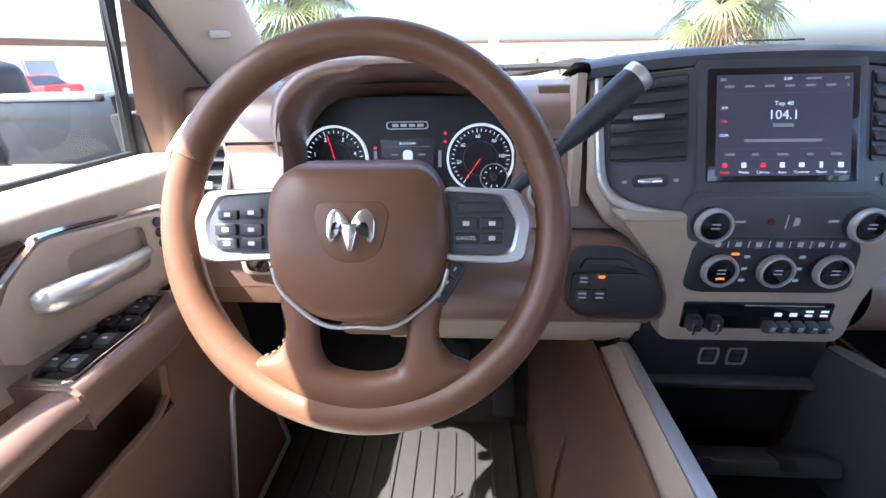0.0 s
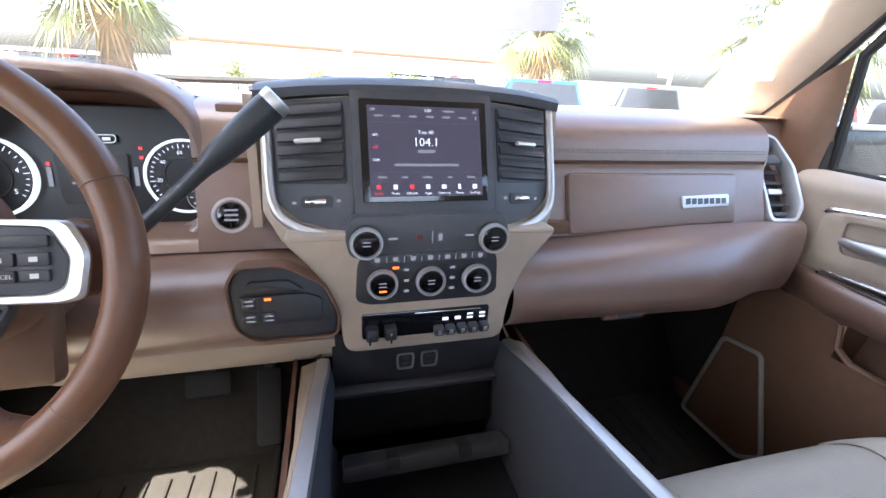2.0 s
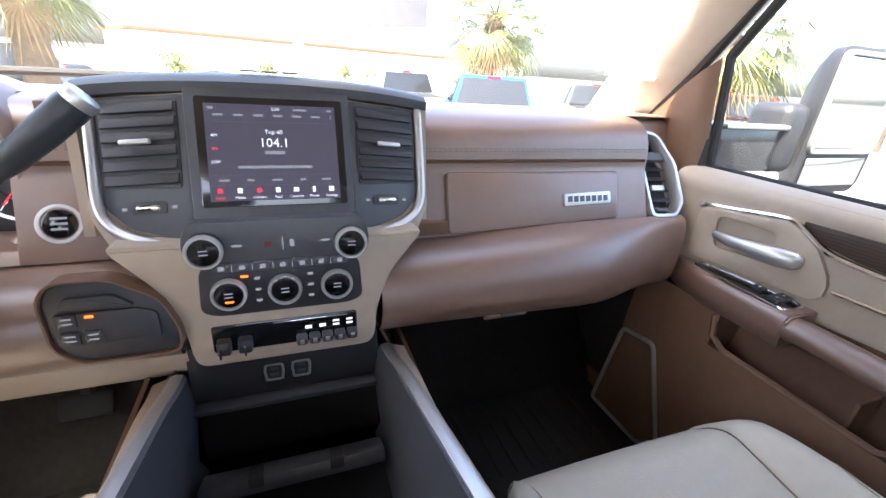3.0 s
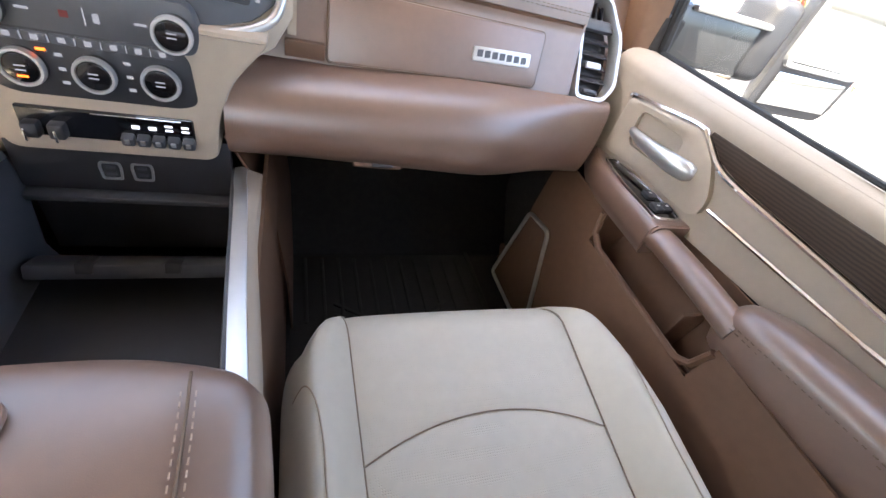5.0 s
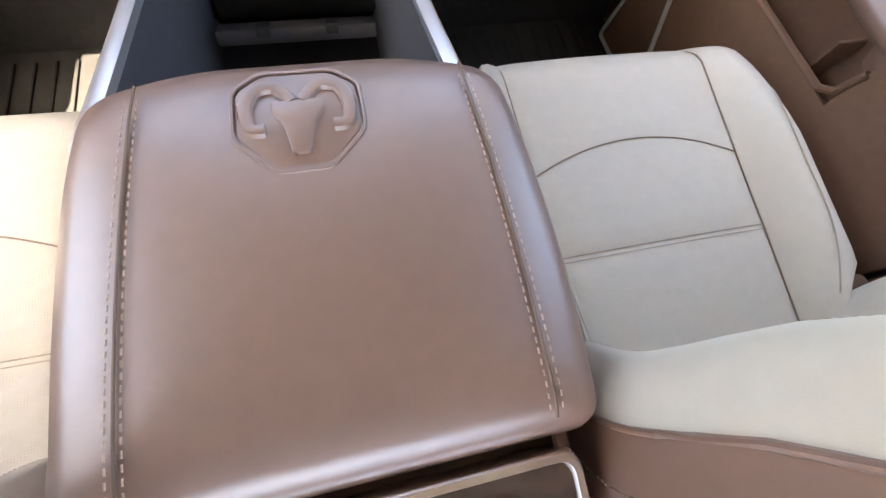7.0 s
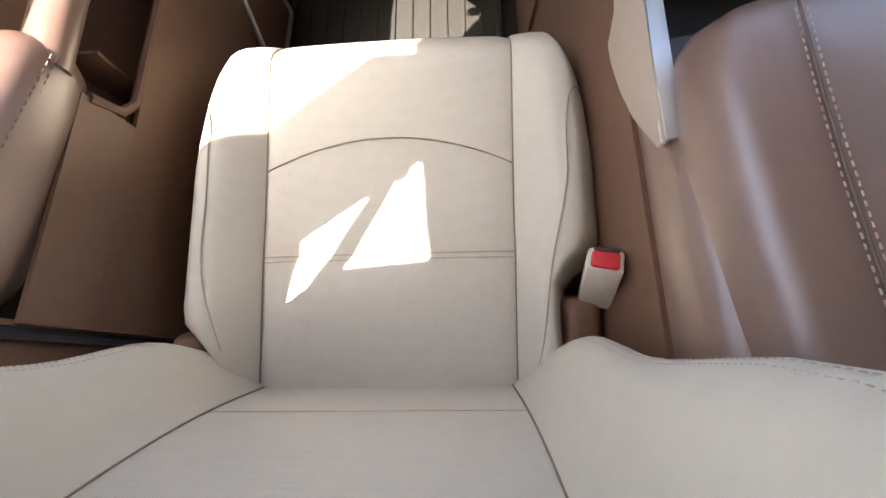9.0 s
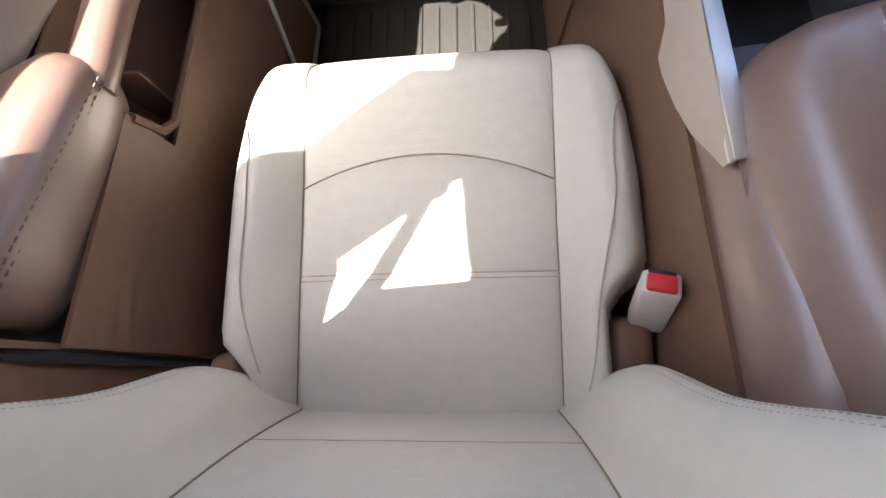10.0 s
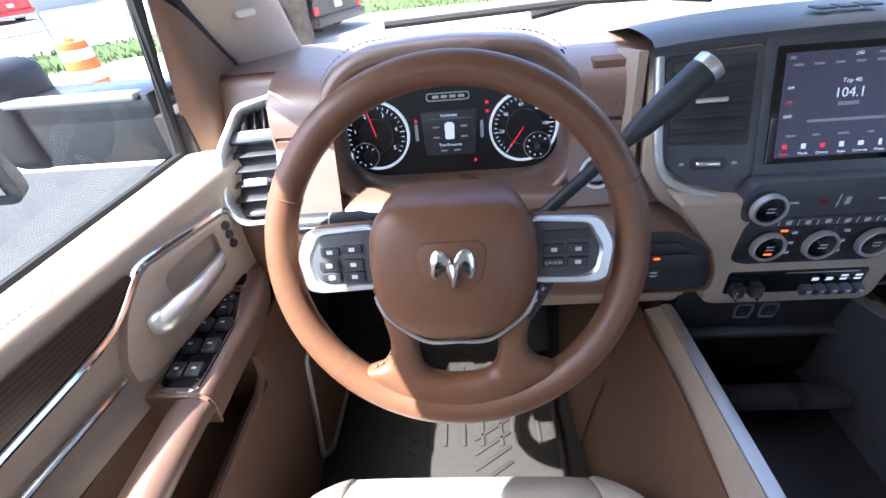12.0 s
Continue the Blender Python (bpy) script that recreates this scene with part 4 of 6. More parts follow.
    lit = U @ pose(0.0014, 0.0055, 0.0034) @ Matrix.Diagonal((0.94, 0.93, 1, 1))
    part("screen_glass", slab([(-0.084, 0.060), (0.084, 0.060), (0.084, 0.192), (-0.084, 0.192)], 0.0006, lit, 0), SCREEN, sc)

    def words(t, size, x, y, mat=WHITEGLOW):
        part("screen_words", lettering(t, size, lit @ pose(x, y, 0.0003), depth=0.0001), mat, sc)

    def bars(list_, mat):
        part("screen_bar", merged([slab([(x - a / 2, y - b / 2), (x + a / 2, y - b / 2), (x + a / 2, y + b / 2), (x - a / 2, y + b / 2)], 0.0003, lit @ pose(0, 0, 0.0003), 0) for x, y, a, b in list_]), mat, sc)
    words("104.1", 0.0175, 0.0, 0.139)
    words("Top 40", 0.0080, 0.0, 0.154)
    words("AM", 0.0055, -0.074, 0.149)
    words("FM", 0.0055, -0.074, 0.131, REDGLOW)
    words("SXM", 0.0055, -0.074, 0.113)
    words("2:50", 0.0060, 0.004, 0.186)
    for k, t in enumerate(("Radio", "Media", "Climate", "Apps", "Controls", "Phone", "Settings")):
        words(t, 0.0052, -0.072 + 0.024 * k, 0.0645, REDGLOW if k == 0 else WHITEGLOW)
    bars([(-0.072, 0.074, 0.006, 0.006), (-0.024, 0.074, 0.006, 0.006)], REDGLOW)
    bars([(-0.048, 0.074, 0.006, 0.007), (0, 0.074, 0.006, 0.007), (0.024, 0.074, 0.007, 0.006), (0.048, 0.074, 0.004, 0.008), (0.072, 0.074, 0.007, 0.007)], WHITEGLOW)
    bars([(-0.066, 0.088, 0.013, 0.003), (-0.034, 0.088, 0.009, 0.003), (0.0, 0.088, 0.014, 0.003), (0.034, 0.088, 0.008, 0.003), (0.066, 0.088, 0.013, 0.003)], DIMGLOW)
    bars([(0, 0.126, 0.026, 0.005), (0, 0.106, 0.096, 0.004), (-0.076, 0.186, 0.007, 0.004), (0.036, 0.186, 0.018, 0.003), (0.076, 0.186, 0.006, 0.003)], DIMGLOW)
    bars([(-0.068 + 0.025 * k, 0.177, 0.012, 0.003) for k in range(6)] + [(0.078, 0.177, 0.002, 0.005)], DIMGLOW)
    bars([(0, 0.0815, 0.166, 0.0007), (0, 0.0955, 0.166, 0.0007), (0, 0.168, 0.166, 0.0006)], SCREENBAR)

    def knob(m, x, y, r, light=None):
        k = part("knob", cyl(r, r * 0.95, 0.016, m @ pose(x, y, 0), 36, 0.002), BLACK, s, "black rotary knob with chrome ring")
        ring = [(x + r * 1.0 * math.cos(a), y + r * 1.0 * math.sin(a)) for a in (math.tau * j / 36 for j in range(36))]
        inn = [(x + r * 0.79 * math.cos(a), y + r * 0.79 * math.sin(a)) for a in (math.tau * j / 36 for j in range(36))]
        part("knob_ring", hollow(ring, inn, 0.008, m @ pose(0, 0, 0.0195), 0.004), BRIGHT, k, "bright metal ring")
        part("knob_face", cyl(r * 0.80, r * 0.76, 0.004, m @ pose(x, y, 0.0145), 32, 0.001), GLOSS, k)
        part("knob_print", merged([slab([(x - 0.005, y + q - 0.0008), (x + 0.005, y + q - 0.0008), (x + 0.005, y + q + 0.0008), (x - 0.005, y + q + 0.0008)], 0.0004, m @ pose(0, 0, 0.0192), 0) for q in (0.003, -0.002)]), DIMGLOW, k)
        if light:
            part("knob_light", slab([(x - 0.005, y - 0.010), (x + 0.005, y - 0.010), (x + 0.005, y - 0.0075), (x - 0.005, y - 0.0075)], 0.0004, m @ pose(0, 0, 0.0192), 0), light, k)
    knob(Lm @ pose(0, 0, 0.002), -0.0875, 0.159, 0.0215)
    knob(Lm @ pose(0, 0, 0.002), 0.0875, 0.159, 0.0215)
    part("hazard_mark", merged([box((0.008, 0.007, 0.0006), Lm @ pose(-0.016, 0.161, 0.007), 0)]), HAZARD, s, "dull red hazard light mark")
    part("panel_print", merged([box((0.0015, 0.018, 0.0006), Lm @ pose(0.002, 0.161, 0.007), 0), box((0.006, 0.010, 0.0006), Lm @ pose(0.013, 0.161, 0.007), 0), box((0.012, 0.003, 0.0006), Lm @ pose(-0.052, 0.161, 0.007), 0), box((0.012, 0.003, 0.0006), Lm @ pose(0.055, 0.162, 0.007), 0)]), DIMGLOW, s)
    part("knob_panel", slab(rounded([(-0.108, 0.134), (0.108, 0.134), (0.115, 0.162), (0.106, 0.192), (-0.106, 0.192), (-0.115, 0.162)], 0.012), 0.02, Lm @ pose(0, 0, 0.0055), 0.002), GREY, s, "dark grey knob panel")
    # climate panel
    part("climate_panel", slab(rounded([(-0.100, 0.128), (-0.104, 0.072), (-0.085, 0.064), (0.085, 0.064), (0.104, 0.072), (0.100, 0.128), (0.088, 0.142), (-0.088, 0.142)], 0.010), 0.02, Lm @ pose(0, 0, 0.006), 0.003), BLACK, s, "black climate control panel")
    for k, lt in ((-1, AMBER), (0, None), (1, None)):
        knob(Lm @ pose(0, 0, 0.000), 0.067 * k, 0.099, 0.0215, lt)
    for k in range(7):
        part("climate_key", slab(rounded([(-0.084 + 0.0242 * k, 0.127), (-0.062 + 0.0242 * k, 0.127), (-0.062 + 0.0242 * k, 0.138), (-0.084 + 0.0242 * k, 0.138)], 0.002), 0.004, Lm @ pose(0, 0, 0.0085), 0.001), GREY, s)
    part("climate_print", merged([box((0.0012 if k % 2 else 0.007, 0.009 if k % 2 else 0.006, 0.0005), Lm @ pose(-0.073 + 0.0121 * k, 0.1325, 0.009), 0) for k in range(13)]), DIMGLOW, s)
    part("seat_light", box((0.009, 0.003, 0.0006), Lm @ pose(-0.048, 0.119, 0.0068), 0), AMBER, s, "lit amber lamp")
    part("climate_print", merged([box((0.007, 0.004, 0.0005), Lm @ pose(q, y, 0.0064), 0) for q in (-0.033, 0.033) for y in (0.115, 0.099, 0.083)]), DIMGLOW, s)
    # switch bank
    bank = part("switch_bank", slab(rounded([(-0.096, 0.010), (0.094, 0.010), (0.094, 0.050), (-0.096, 0.050)], 0.005), 0.03, Lm @ pose(0, 0, 0.006), 0.002), GLOSS, s, "gloss black toggle switch bank")
    for k in range(2):
        part("lever_switch", box((0.017, 0.020, 0.018), Lm @ pose(-0.082 + 0.026 * k, 0.022, 0.011), 0.003), BLACK, bank)
        part("lever_edge", box((0.003, 0.016, 0.010), Lm @ pose(-0.086 + 0.030 * k, 0.018, 0.0185), 0.001), CHROME, bank)
    for k in range(5):
        tg = part("toggle_switch", box((0.015, 0.014, 0.014), Lm @ pose(0.016 + 0.0175 * k, 0.016, 0.009, 20), 0.003), GREY, bank)
        part("toggle_edge", box((0.006, 0.007, 0.003), Lm @ pose(0.016 + 0.0175 * k, 0.016, 0.0165, 20), 0.001), SILVER, tg, "bright toggle edge")
    part("switch_print", merged([box((0.009, 0.003, 0.0006), Lm @ pose(0.026 + 0.019 * k, y, 0.0064), 0) for k in range(4) for y in (0.032, 0.038 if k > 1 else 0.034)]), WHITEGLOW, s)
    part("rail_chrome", box((0.10, 0.002, 0.003), Lm @ pose(0.03, 0.046, 0.006), 0.0008), CHROME, s)
    # hood over the stack
    rows = []
    for k in range(17):
        u = -1 + k / 8
        z = 0.900 - 0.016 * abs(u) ** 2.4
        x = SC + u * 0.222
        b = 0.040 * max(0, abs(u) - 0.43)
        rows.append([(x, 0.84, z - 0.03), (x, 0.70, z + 0.002), (x, 0.63 + b, z + 0.004), (x, 0.588 + b, z + 0.002), (x, 0.578 + b, z - 0.004), (x, 0.580 + b, z - 0.016), (x, 0.63 + b, z - 0.024)])
    part("hood", grid(rows), GREY, s, "dark grey hood over the screen", 60)
    part("hood_letters", merged([slab(rounded([(SC - 0.035 + 0.026 * k, 0.605), (SC - 0.014 + 0.026 * k, 0.605), (SC - 0.014 + 0.026 * k, 0.628), (SC - 0.035 + 0.026 * k, 0.628)], 0.003), 0.002, pose(0, 0, 0.9095), 0.0005) for k in range(3)]), BLACK, s)
    for k in (-1, 1):
        part("hood_cheek", slab([(0.610, 0.875), (0.82, 0.84), (0.82, 0.70), (0.575, 0.70)], 0.012, plane_at((SC + k * 0.224, 0, 0), (0, 1, 0), (0, 0, 1)), 0), BEIGE, s)


centre_stack()


# ---- centre console ----
def console():
    c = thing("centre_console", "centre console with open black bin, silver rails and brown armrest lid", "centre console")
    for s in (-1, 1):
        rail = spline([(C + s * 0.150, 0.512, 0.506), (C + s * 0.152, 0.475, 0.512), (C + s * 0.157, 0.43, 0.520), (C + s * 0.165, 0.32, 0.535), (C + s * 0.174, 0.20, 0.550), (C + s * 0.184, 0.09, 0.562)], 5)
        rail += [Vector((C + s * 0.184, 0.05, 0.561)), Vector((C + s * 0.182, 0.0, 0.556))]
        rows, flange, wall = [], [], []
        for p in rail:
            f = 1.0 if p.y > 0.16 else math.sqrt(max(0, p.y - 0.015) / 0.145)
            h = 0.016 * max(0, p.y - 0.34) / 0.17
            rows.append([p + Vector((-s * 0.012, 0, -0.006)), p + Vector((-s * 0.010, 0, 0.003)), p + Vector((0, 0, 0.0055)), p + Vector((s * 0.007, 0, 0.003)), p + Vector((s * 0.009, 0, -0.005))])
            flange.append([p + Vector((s * 0.008, 0, 0.001)), p + Vector((s * (0.009 + 0.005 * f + h), 0, -0.007)), p + Vector((s * (0.009 + 0.009 * f + h), 0, -0.008 - 0.027 * f)), p + Vector((s * (0.009 + 0.010 * f + h), 0, -0.012 - 0.063 * f))])
            wall.append([p + Vector((-s * 0.010, 0, 0.0)), p + Vector((-s * 0.017, 0, -0.05)), Vector((C + s * 0.145, p.y, 0.34)), Vector((C + s * 0.135, p.y, 0.315))])
        part("rail", thick(grid(rows), 0.004), SILVER, c, "satin silver console rail")
        part("flange", thick(grid(flange), 0.004), BEIGE, c, "beige console edge")
        part("bin_wall", thick(grid(wall), 0.004), GREY, c, "dark bin side")
        side = [[Vector((C + s * x, y, z)) for x, z in ((0.186, 0.50), (0.196, 0.42), (0.205, 0.25), (0.215, FLOOR))] for y in (0.62, 0.45, 0.25, 0.10, 0.0, -0.1, -0.3, -0.55)]
        part("side_panel", thick(grid(side), 0.006), BROWN2, c, "brown console side panel")
        up = [[Vector((C + s * 0.186, y, 0.50)), Vector((C + s * 0.180, y, z)), Vector((C + s * 0.168, y, z + 0.008))] for y, z in ((0.11, 0.525), (0.04, 0.545), (-0.02, 0.560), (-0.12, 0.570), (-0.24, 0.572), (-0.34, 0.565), (-0.55, 0.54))]
        part("upper_side", thick(grid(up), 0.004), BROWN, c, "brown leather upper console side", 60)
        part("tunnel", thick(grid([[Vector((C + s * 0.13, y, 0.56)), Vector((C + s * 0.19, y, 0.44)), Vector((C + s * 0.22, y, 0.22)), Vector((C + s * 0.23, y, FLOOR))] for y in (0.52, 0.62, 0.80, 0.95)]), 0.004), BROWN2, c)
    part("bin_floor", box((0.28, 0.42, 0.01), pose(C, 0.28, 0.315)), BLACK, c)
    fr = plane_at((C, 0.510, 0.495), (1, 0, 0), (0, 0.05, 1))
    up = part("usb_panel", slab(rounded([(-0.135, -0.040), (0.135, -0.040), (0.135, 0.055), (-0.135, 0.055)], 0.006), 0.02, fr, 0.002), BLACK, c, "black panel with two charging sockets")
    for k in (-1, 1):
        cx = -0.004 + 0.0195 * k
        part("usb_socket", hollow(rounded([(cx - 0.013, -0.020), (cx + 0.013, -0.020), (cx + 0.015, 0.0), (cx + 0.013, 0.010), (cx - 0.013, 0.010), (cx - 0.015, 0)], 0.004), rounded([(cx - 0.0095, -0.016), (cx + 0.0095, -0.016), (cx + 0.011, 0.0), (cx + 0.0095, 0.007), (cx - 0.0095, 0.007), (cx - 0.011, 0)], 0.003), 0.003, fr @ pose(0, 0, 0.002)), SILVER, up, "silver-ringed socket")
        part("usb_slot", merged([box((0.012, 0.005, 0.002), fr @ pose(cx, y, 0.0005), 0.0005) for y in (0.002, -0.009)]), GREY, up)
    part("bin_back", box((0.28, 0.012, 0.16), pose(C, 0.535, 0.395)), BLACK, c)
    part("bin_ledge", box((0.27, 0.020, 0.012), pose(C, 0.505, 0.446, 8), 0.004), GREY, c, "dark ledge under the sockets")
    sh = part("tray_lip", box((0.255, 0.045, 0.024), pose(C, 0.428, 0.372, -25), 0.005), GREY, c, "dark notched tray lip")
    part("tray_notch", merged([box((0.022, 0.034, 0.018), pose(C + x, 0.423, 0.382, -25), 0.003) for x in (-0.055, 0.055)]), BLACK, c)
    cup = part("cup_holder", merged([hollow([(0.13 * math.copysign(abs(math.cos(a)) ** 0.5, math.cos(a)), 0.055 * math.copysign(abs(math.sin(a)) ** 0.5, math.sin(a))) for a in (math.tau * k / 40 for k in range(40))],
               [(0.075 + 0.038 * math.cos(a), 0.038 * math.sin(a)) for a in (math.tau * k / 40 for k in range(40))], 0.06, pose(C, 0.155, 0.455))]), GREY, c, "dark grey cup holder")
    part("cup_trim", tube([(C + 0.075 + 0.041 * math.cos(a), 0.155 + 0.041 * math.sin(a), 0.457) for a in (math.tau * k / 32 for k in range(32))], 0.003, 8, True), SILVER, c)
    # armrest lid
    o = rounded([(-0.176, -0.232), (0.180, -0.232), (0.192, -0.10), (0.190, 0.02), (0.183, 0.094), (0.10, 0.118), (-0.10, 0.118), (-0.180, 0.094), (-0.188, 0.02), (-0.186, -0.10)], [0.02, 0.02, 0.1, 0.1, 0.03, 0.1, 0.1, 0.03, 0.1, 0.1], 5)
    cen = Vector((0.0, -0.06))
    rows = []
    for k, z in ((1.04, 0.535), (1.075, 0.550), (1.05, 0.578), (0.985, 0.604), (0.95, 0.614), (0.88, 0.6205), (0.75, 0.626), (0.55, 0.630), (0.30, 0.632), (0.08, 0.6325)):
        rows.append([Vector((C + 0.020 + q.x, q.y, z)) for q in (Vector((p[0] * (k if p[0] < 0 else min(1.02, k)), cen.y + (p[1] - cen.y) * min(1.02, k))) for p in o)])
    lid = part("armrest_lid", grid(rows, wrap=True, caps=True), BROWN, c, "brown leather armrest lid with twin stitching", 70)

    def lid_z(x, y):
        q = Vector((x - C - 0.012, y)) - cen
        k = max(abs(q.x) / 0.185, abs(q.y) / 0.176)
        return 0.6325 - 0.006 * k ** 1.6 - 0.012 * max(0, k - 0.8) / 0.2 * max(0, k - 0.8) / 0.2
    for s in (-1, 1):
        for dx in (-0.0045, 0.0045):
            path = []
            for k in range(40):
                y = 0.070 - 0.288 * k / 39
                x = C + 0.026 + s * (0.137 - 0.006 * ((y + 0.06) / 0.17) ** 2) + dx
                path.append((x, y, lid_z(x, y) + 0.0004))
            part("stitching", dashes(path, 0.0045, 0.0028, 0.0006), STITCH, lid, "pale tan stitching")
        path = []
        for k in range(40):
            y = 0.085 - 0.305 * k / 39
            x = C + 0.026 + s * (0.137 - 0.006 * ((y + 0.06) / 0.17) ** 2)
            path.append((x, y, lid_z(x, y) - 0.0006))
        part("lid_seam", tube(path, 0.0012, 6), SEAM, lid)
    oc = [(-0.030, 0.046), (0.030, 0.046), (0.052, 0.030), (0.052, -0.018), (0.022, -0.052), (-0.022, -0.052), (-0.052, -0.018), (-0.052, 0.030)]
    em = plane_at((C + 0.016, 0.038, 0.6305), (1, 0, 0), (0, 1, 0.015))
    part("emblem_rim", hollow(rounded(oc, 0.008), rounded([(a * 0.93, b * 0.93) for a, b in oc], 0.007), 0.004, em @ pose(0, 0, 0.0030), 0.001), BROWN, lid)
    part("emblem_plate", slab(rounded([(a * 0.90, b * 0.90) for a, b in oc], 0.007), 0.004, em @ pose(0, 0, 0.0022), 0.001), BROWN, lid, "embossed leather emblem plate")
    part("emblem_head", slab(rounded([(-0.020, 0.014), (0.020, 0.014), (0.021, 0.004), (0.012, -0.010), (0.007, -0.036), (-0.007, -0.036), (-0.012, -0.010), (-0.021, 0.004)], 0.004), 0.004, em @ pose(0, 0, 0.0060), 0.0025), BROWN, lid)
    for s in (-1, 1):
        part("emblem_curl", tube([em @ Vector((s * p.x, p.y, 0.0025)) for p in spline([(0.004, 0.012, 0), (0.016, 0.028, 0), (0.032, 0.026, 0), (0.040, 0.010, 0), (0.037, -0.010, 0), (0.026, -0.012, 0)], 5)], 0.0062, 8, flat=0.7), BROWN, lid)
    part("lid_base", box((0.335, 0.32, 0.03), pose(C + 0.012, -0.062, 0.552), 0.01), BLACK, c)
    # rear panel behind the lid
    rp = plane_at((C + 0.008, -0.255, 0.590), (1, 0, 0), (0, 1, 0.18))
    q = rounded([(-0.168, -0.16), (0.168, -0.16), (0.172, 0.010), (-0.172, 0.010)], 0.015)
    qi = rounded([(-0.160, -0.15), (0.160, -0.15), (0.163, 0.001), (-0.163, 0.001)], 0.012)
    part("rear_frame", hollow(q, qi, 0.02, rp, 0.003), CHROME, c, "chrome frame behind the armrest")
    part("rear_panel", slab(qi, 0.02, rp @ pose(0, 0, -0.003), 0), WOOD, c, "dark wood-look panel")
    part("rear_tray", slab(rounded([(-0.12, -0.13), (0.12, -0.13), (0.12, -0.012), (-0.12, -0.012)], 0.01), 0.01, rp @ pose(0, 0, 0.001), 0.002), GLOSS, c)
    part("rear_body", box((0.36, 0.50, 0.50), pose(C, -0.33, 0.30), 0.01), BROWN2, c)


console()


# ---- seats ----
def seat(cx, dz, inner, wide=0.268):
    """A cream leather bucket seat; inner: the side towards the console, 1 or -1."""
    s = thing("front_seat", "cream leather front seat with perforated insert and brown sides", "seat", group="front seats")
    s.location = (cx, 0, FLOOR)
    bpy.context.view_layer.update()
    inv = Matrix.Translation((-cx, 0, -FLOOR))

    def half(y, side):
        notch = -0.075 if side == inner else -0.165
        w = wide if side == inner else 0.268
        if y > 0.15:
            w -= 0.085 * ((y - 0.15) / 0.168) ** 3
        t = min(1, max(0, (notch + 0.035 - y) / 0.06))
        return w - 0.055 * t * t * (3 - 2 * t)

    def insert(y):
        return 0.172 + 0.030 * max(0, (y - 0.0)) - 0.03 * max(0, -y - 0.05)

    def top(u, y):
        z = 0.408 + dz + 0.11 * (y - 0.075)
        if y > 0.24:
            z -= 1.9 * (y - 0.24) ** 2 * 6
        a = abs(u)
        if a <= 1:
            return z + 0.004 * (1 - a * a)
        b = min(1.0, a - 1)
        fade = 1 - 0.92 * min(1, max(0, (y - 0.06) / 0.23)) ** 1.4
        return z + 0.052 * fade * math.sin(min(1, b / 0.62) * math.pi / 2) ** 1.3 - ((0.050 + 0.02 * (1 - fade)) * ((b - 0.62) / 0.38) ** 2 if b > 0.62 else 0)
    YS = [0.318, 0.315, 0.311, 0.306, 0.300, 0.292, 0.283, 0.272, 0.26, 0.245, 0.23, 0.215, 0.20, 0.18, 0.16, 0.13, 0.10, 0.07, 0.04, 0.01, -0.02, -0.04, -0.06, -0.08, -0.10, -0.12, -0.14, -0.16, -0.18, -0.20, -0.22, -0.25, -0.28]

    def at(u, y):
        side = 1 if u > 0 else -1
        a, i, h = abs(u), insert(y), half(y, side)
        x = a * i if a <= 1 else i + (a - 1) * (h - i)
        return Vector((cx + side * x, y, top(u, y)))

    def cross(u):
        return 0.075 + 0.042 * (1 - u * u)

    def sheet(us, ys):
        rows = []
        for y in ys:
            rows.append([at(u, y) for u in us])
        return grid(rows)
    # insert in three panels with sunk seams
    ui = [-1 + k / 10 for k in range(21)]
    for name, f0, f1, n in (("front_panel", lambda u: 0.320, lambda u: cross(u), 14), ("middle_panel", lambda u: cross(u), lambda u: -0.048, 8), ("rear_panel", lambda u: -0.048, lambda u: -0.28, 12)):
        rows = []
        for k in range(n + 1):
            t = k / n
            row = []
            for u in ui:
                y = f0(u) * (1 - t) + f1(u) * t
                p = at(u, y)
                edge = min(t if name != "front_panel" else 1, 1 - t if name != "rear_panel" else 1, (1 - abs(u)) * 1.0)
                p.z -= 0.0055 * math.exp(-edge * 22)
                row.append(inv @ p)
            rows.append(row)
        part(name, grid(rows), SEATINS, s, "perforated cream leather insert", 70)
    for f, mat, r in ((cross, SEATSEAM, 0.0011), (lambda u: -0.048, CREAMSEAM, 0.0010)):
        part("cross_seam", tube([inv @ (at(u, f(u)) + Vector((0, 0, -0.004))) for u in ui], r, 6), mat, s)
    part("cross_seam", tube([inv @ (at(u, -0.056) + Vector((0, 0, -0.0005))) for u in ui], 0.0008, 6), CREAMSEAM, s)
    for side in (-1, 1):
        ub = [side * (1 + k / 12) for k in range(13)]
        rows = []
        for y in YS:
            row = [inv @ at(u, y) for u in ub]
            row[0].z -= 0.005
            row[7].z -= 0.0022
            e = at(ub[-1], y)
            for dx, dzz in ((0.010, -0.016), (0.011, -0.032), (0.006, -0.045)):
                row.append(inv @ (e + Vector((side * dx, 0, dzz))))
            rows.append(row)
        part("bolster", grid(rows), SEAT, s, "cream leather side bolster", 70)
        part("bolster_seam", tube([inv @ (at(side * 1.0, y) + Vector((0, 0, -0.0035))) for y in YS[3:]], 0.0010, 6), SEATSEAM, s)
        part("bolster_seam", tube(spline([inv @ (at(side * u, y) + Vector((0, 0, 0.0002))) for u, y in ((1.96, 0.16), (1.80, 0.165), (1.66, 0.14), (1.58, 0.09), (1.55, 0.02), (1.54, -0.08), (1.45, -0.17), (1.2, -0.235))], 5), 0.0011, 6), CREAMSEAM, s)
        rows = []
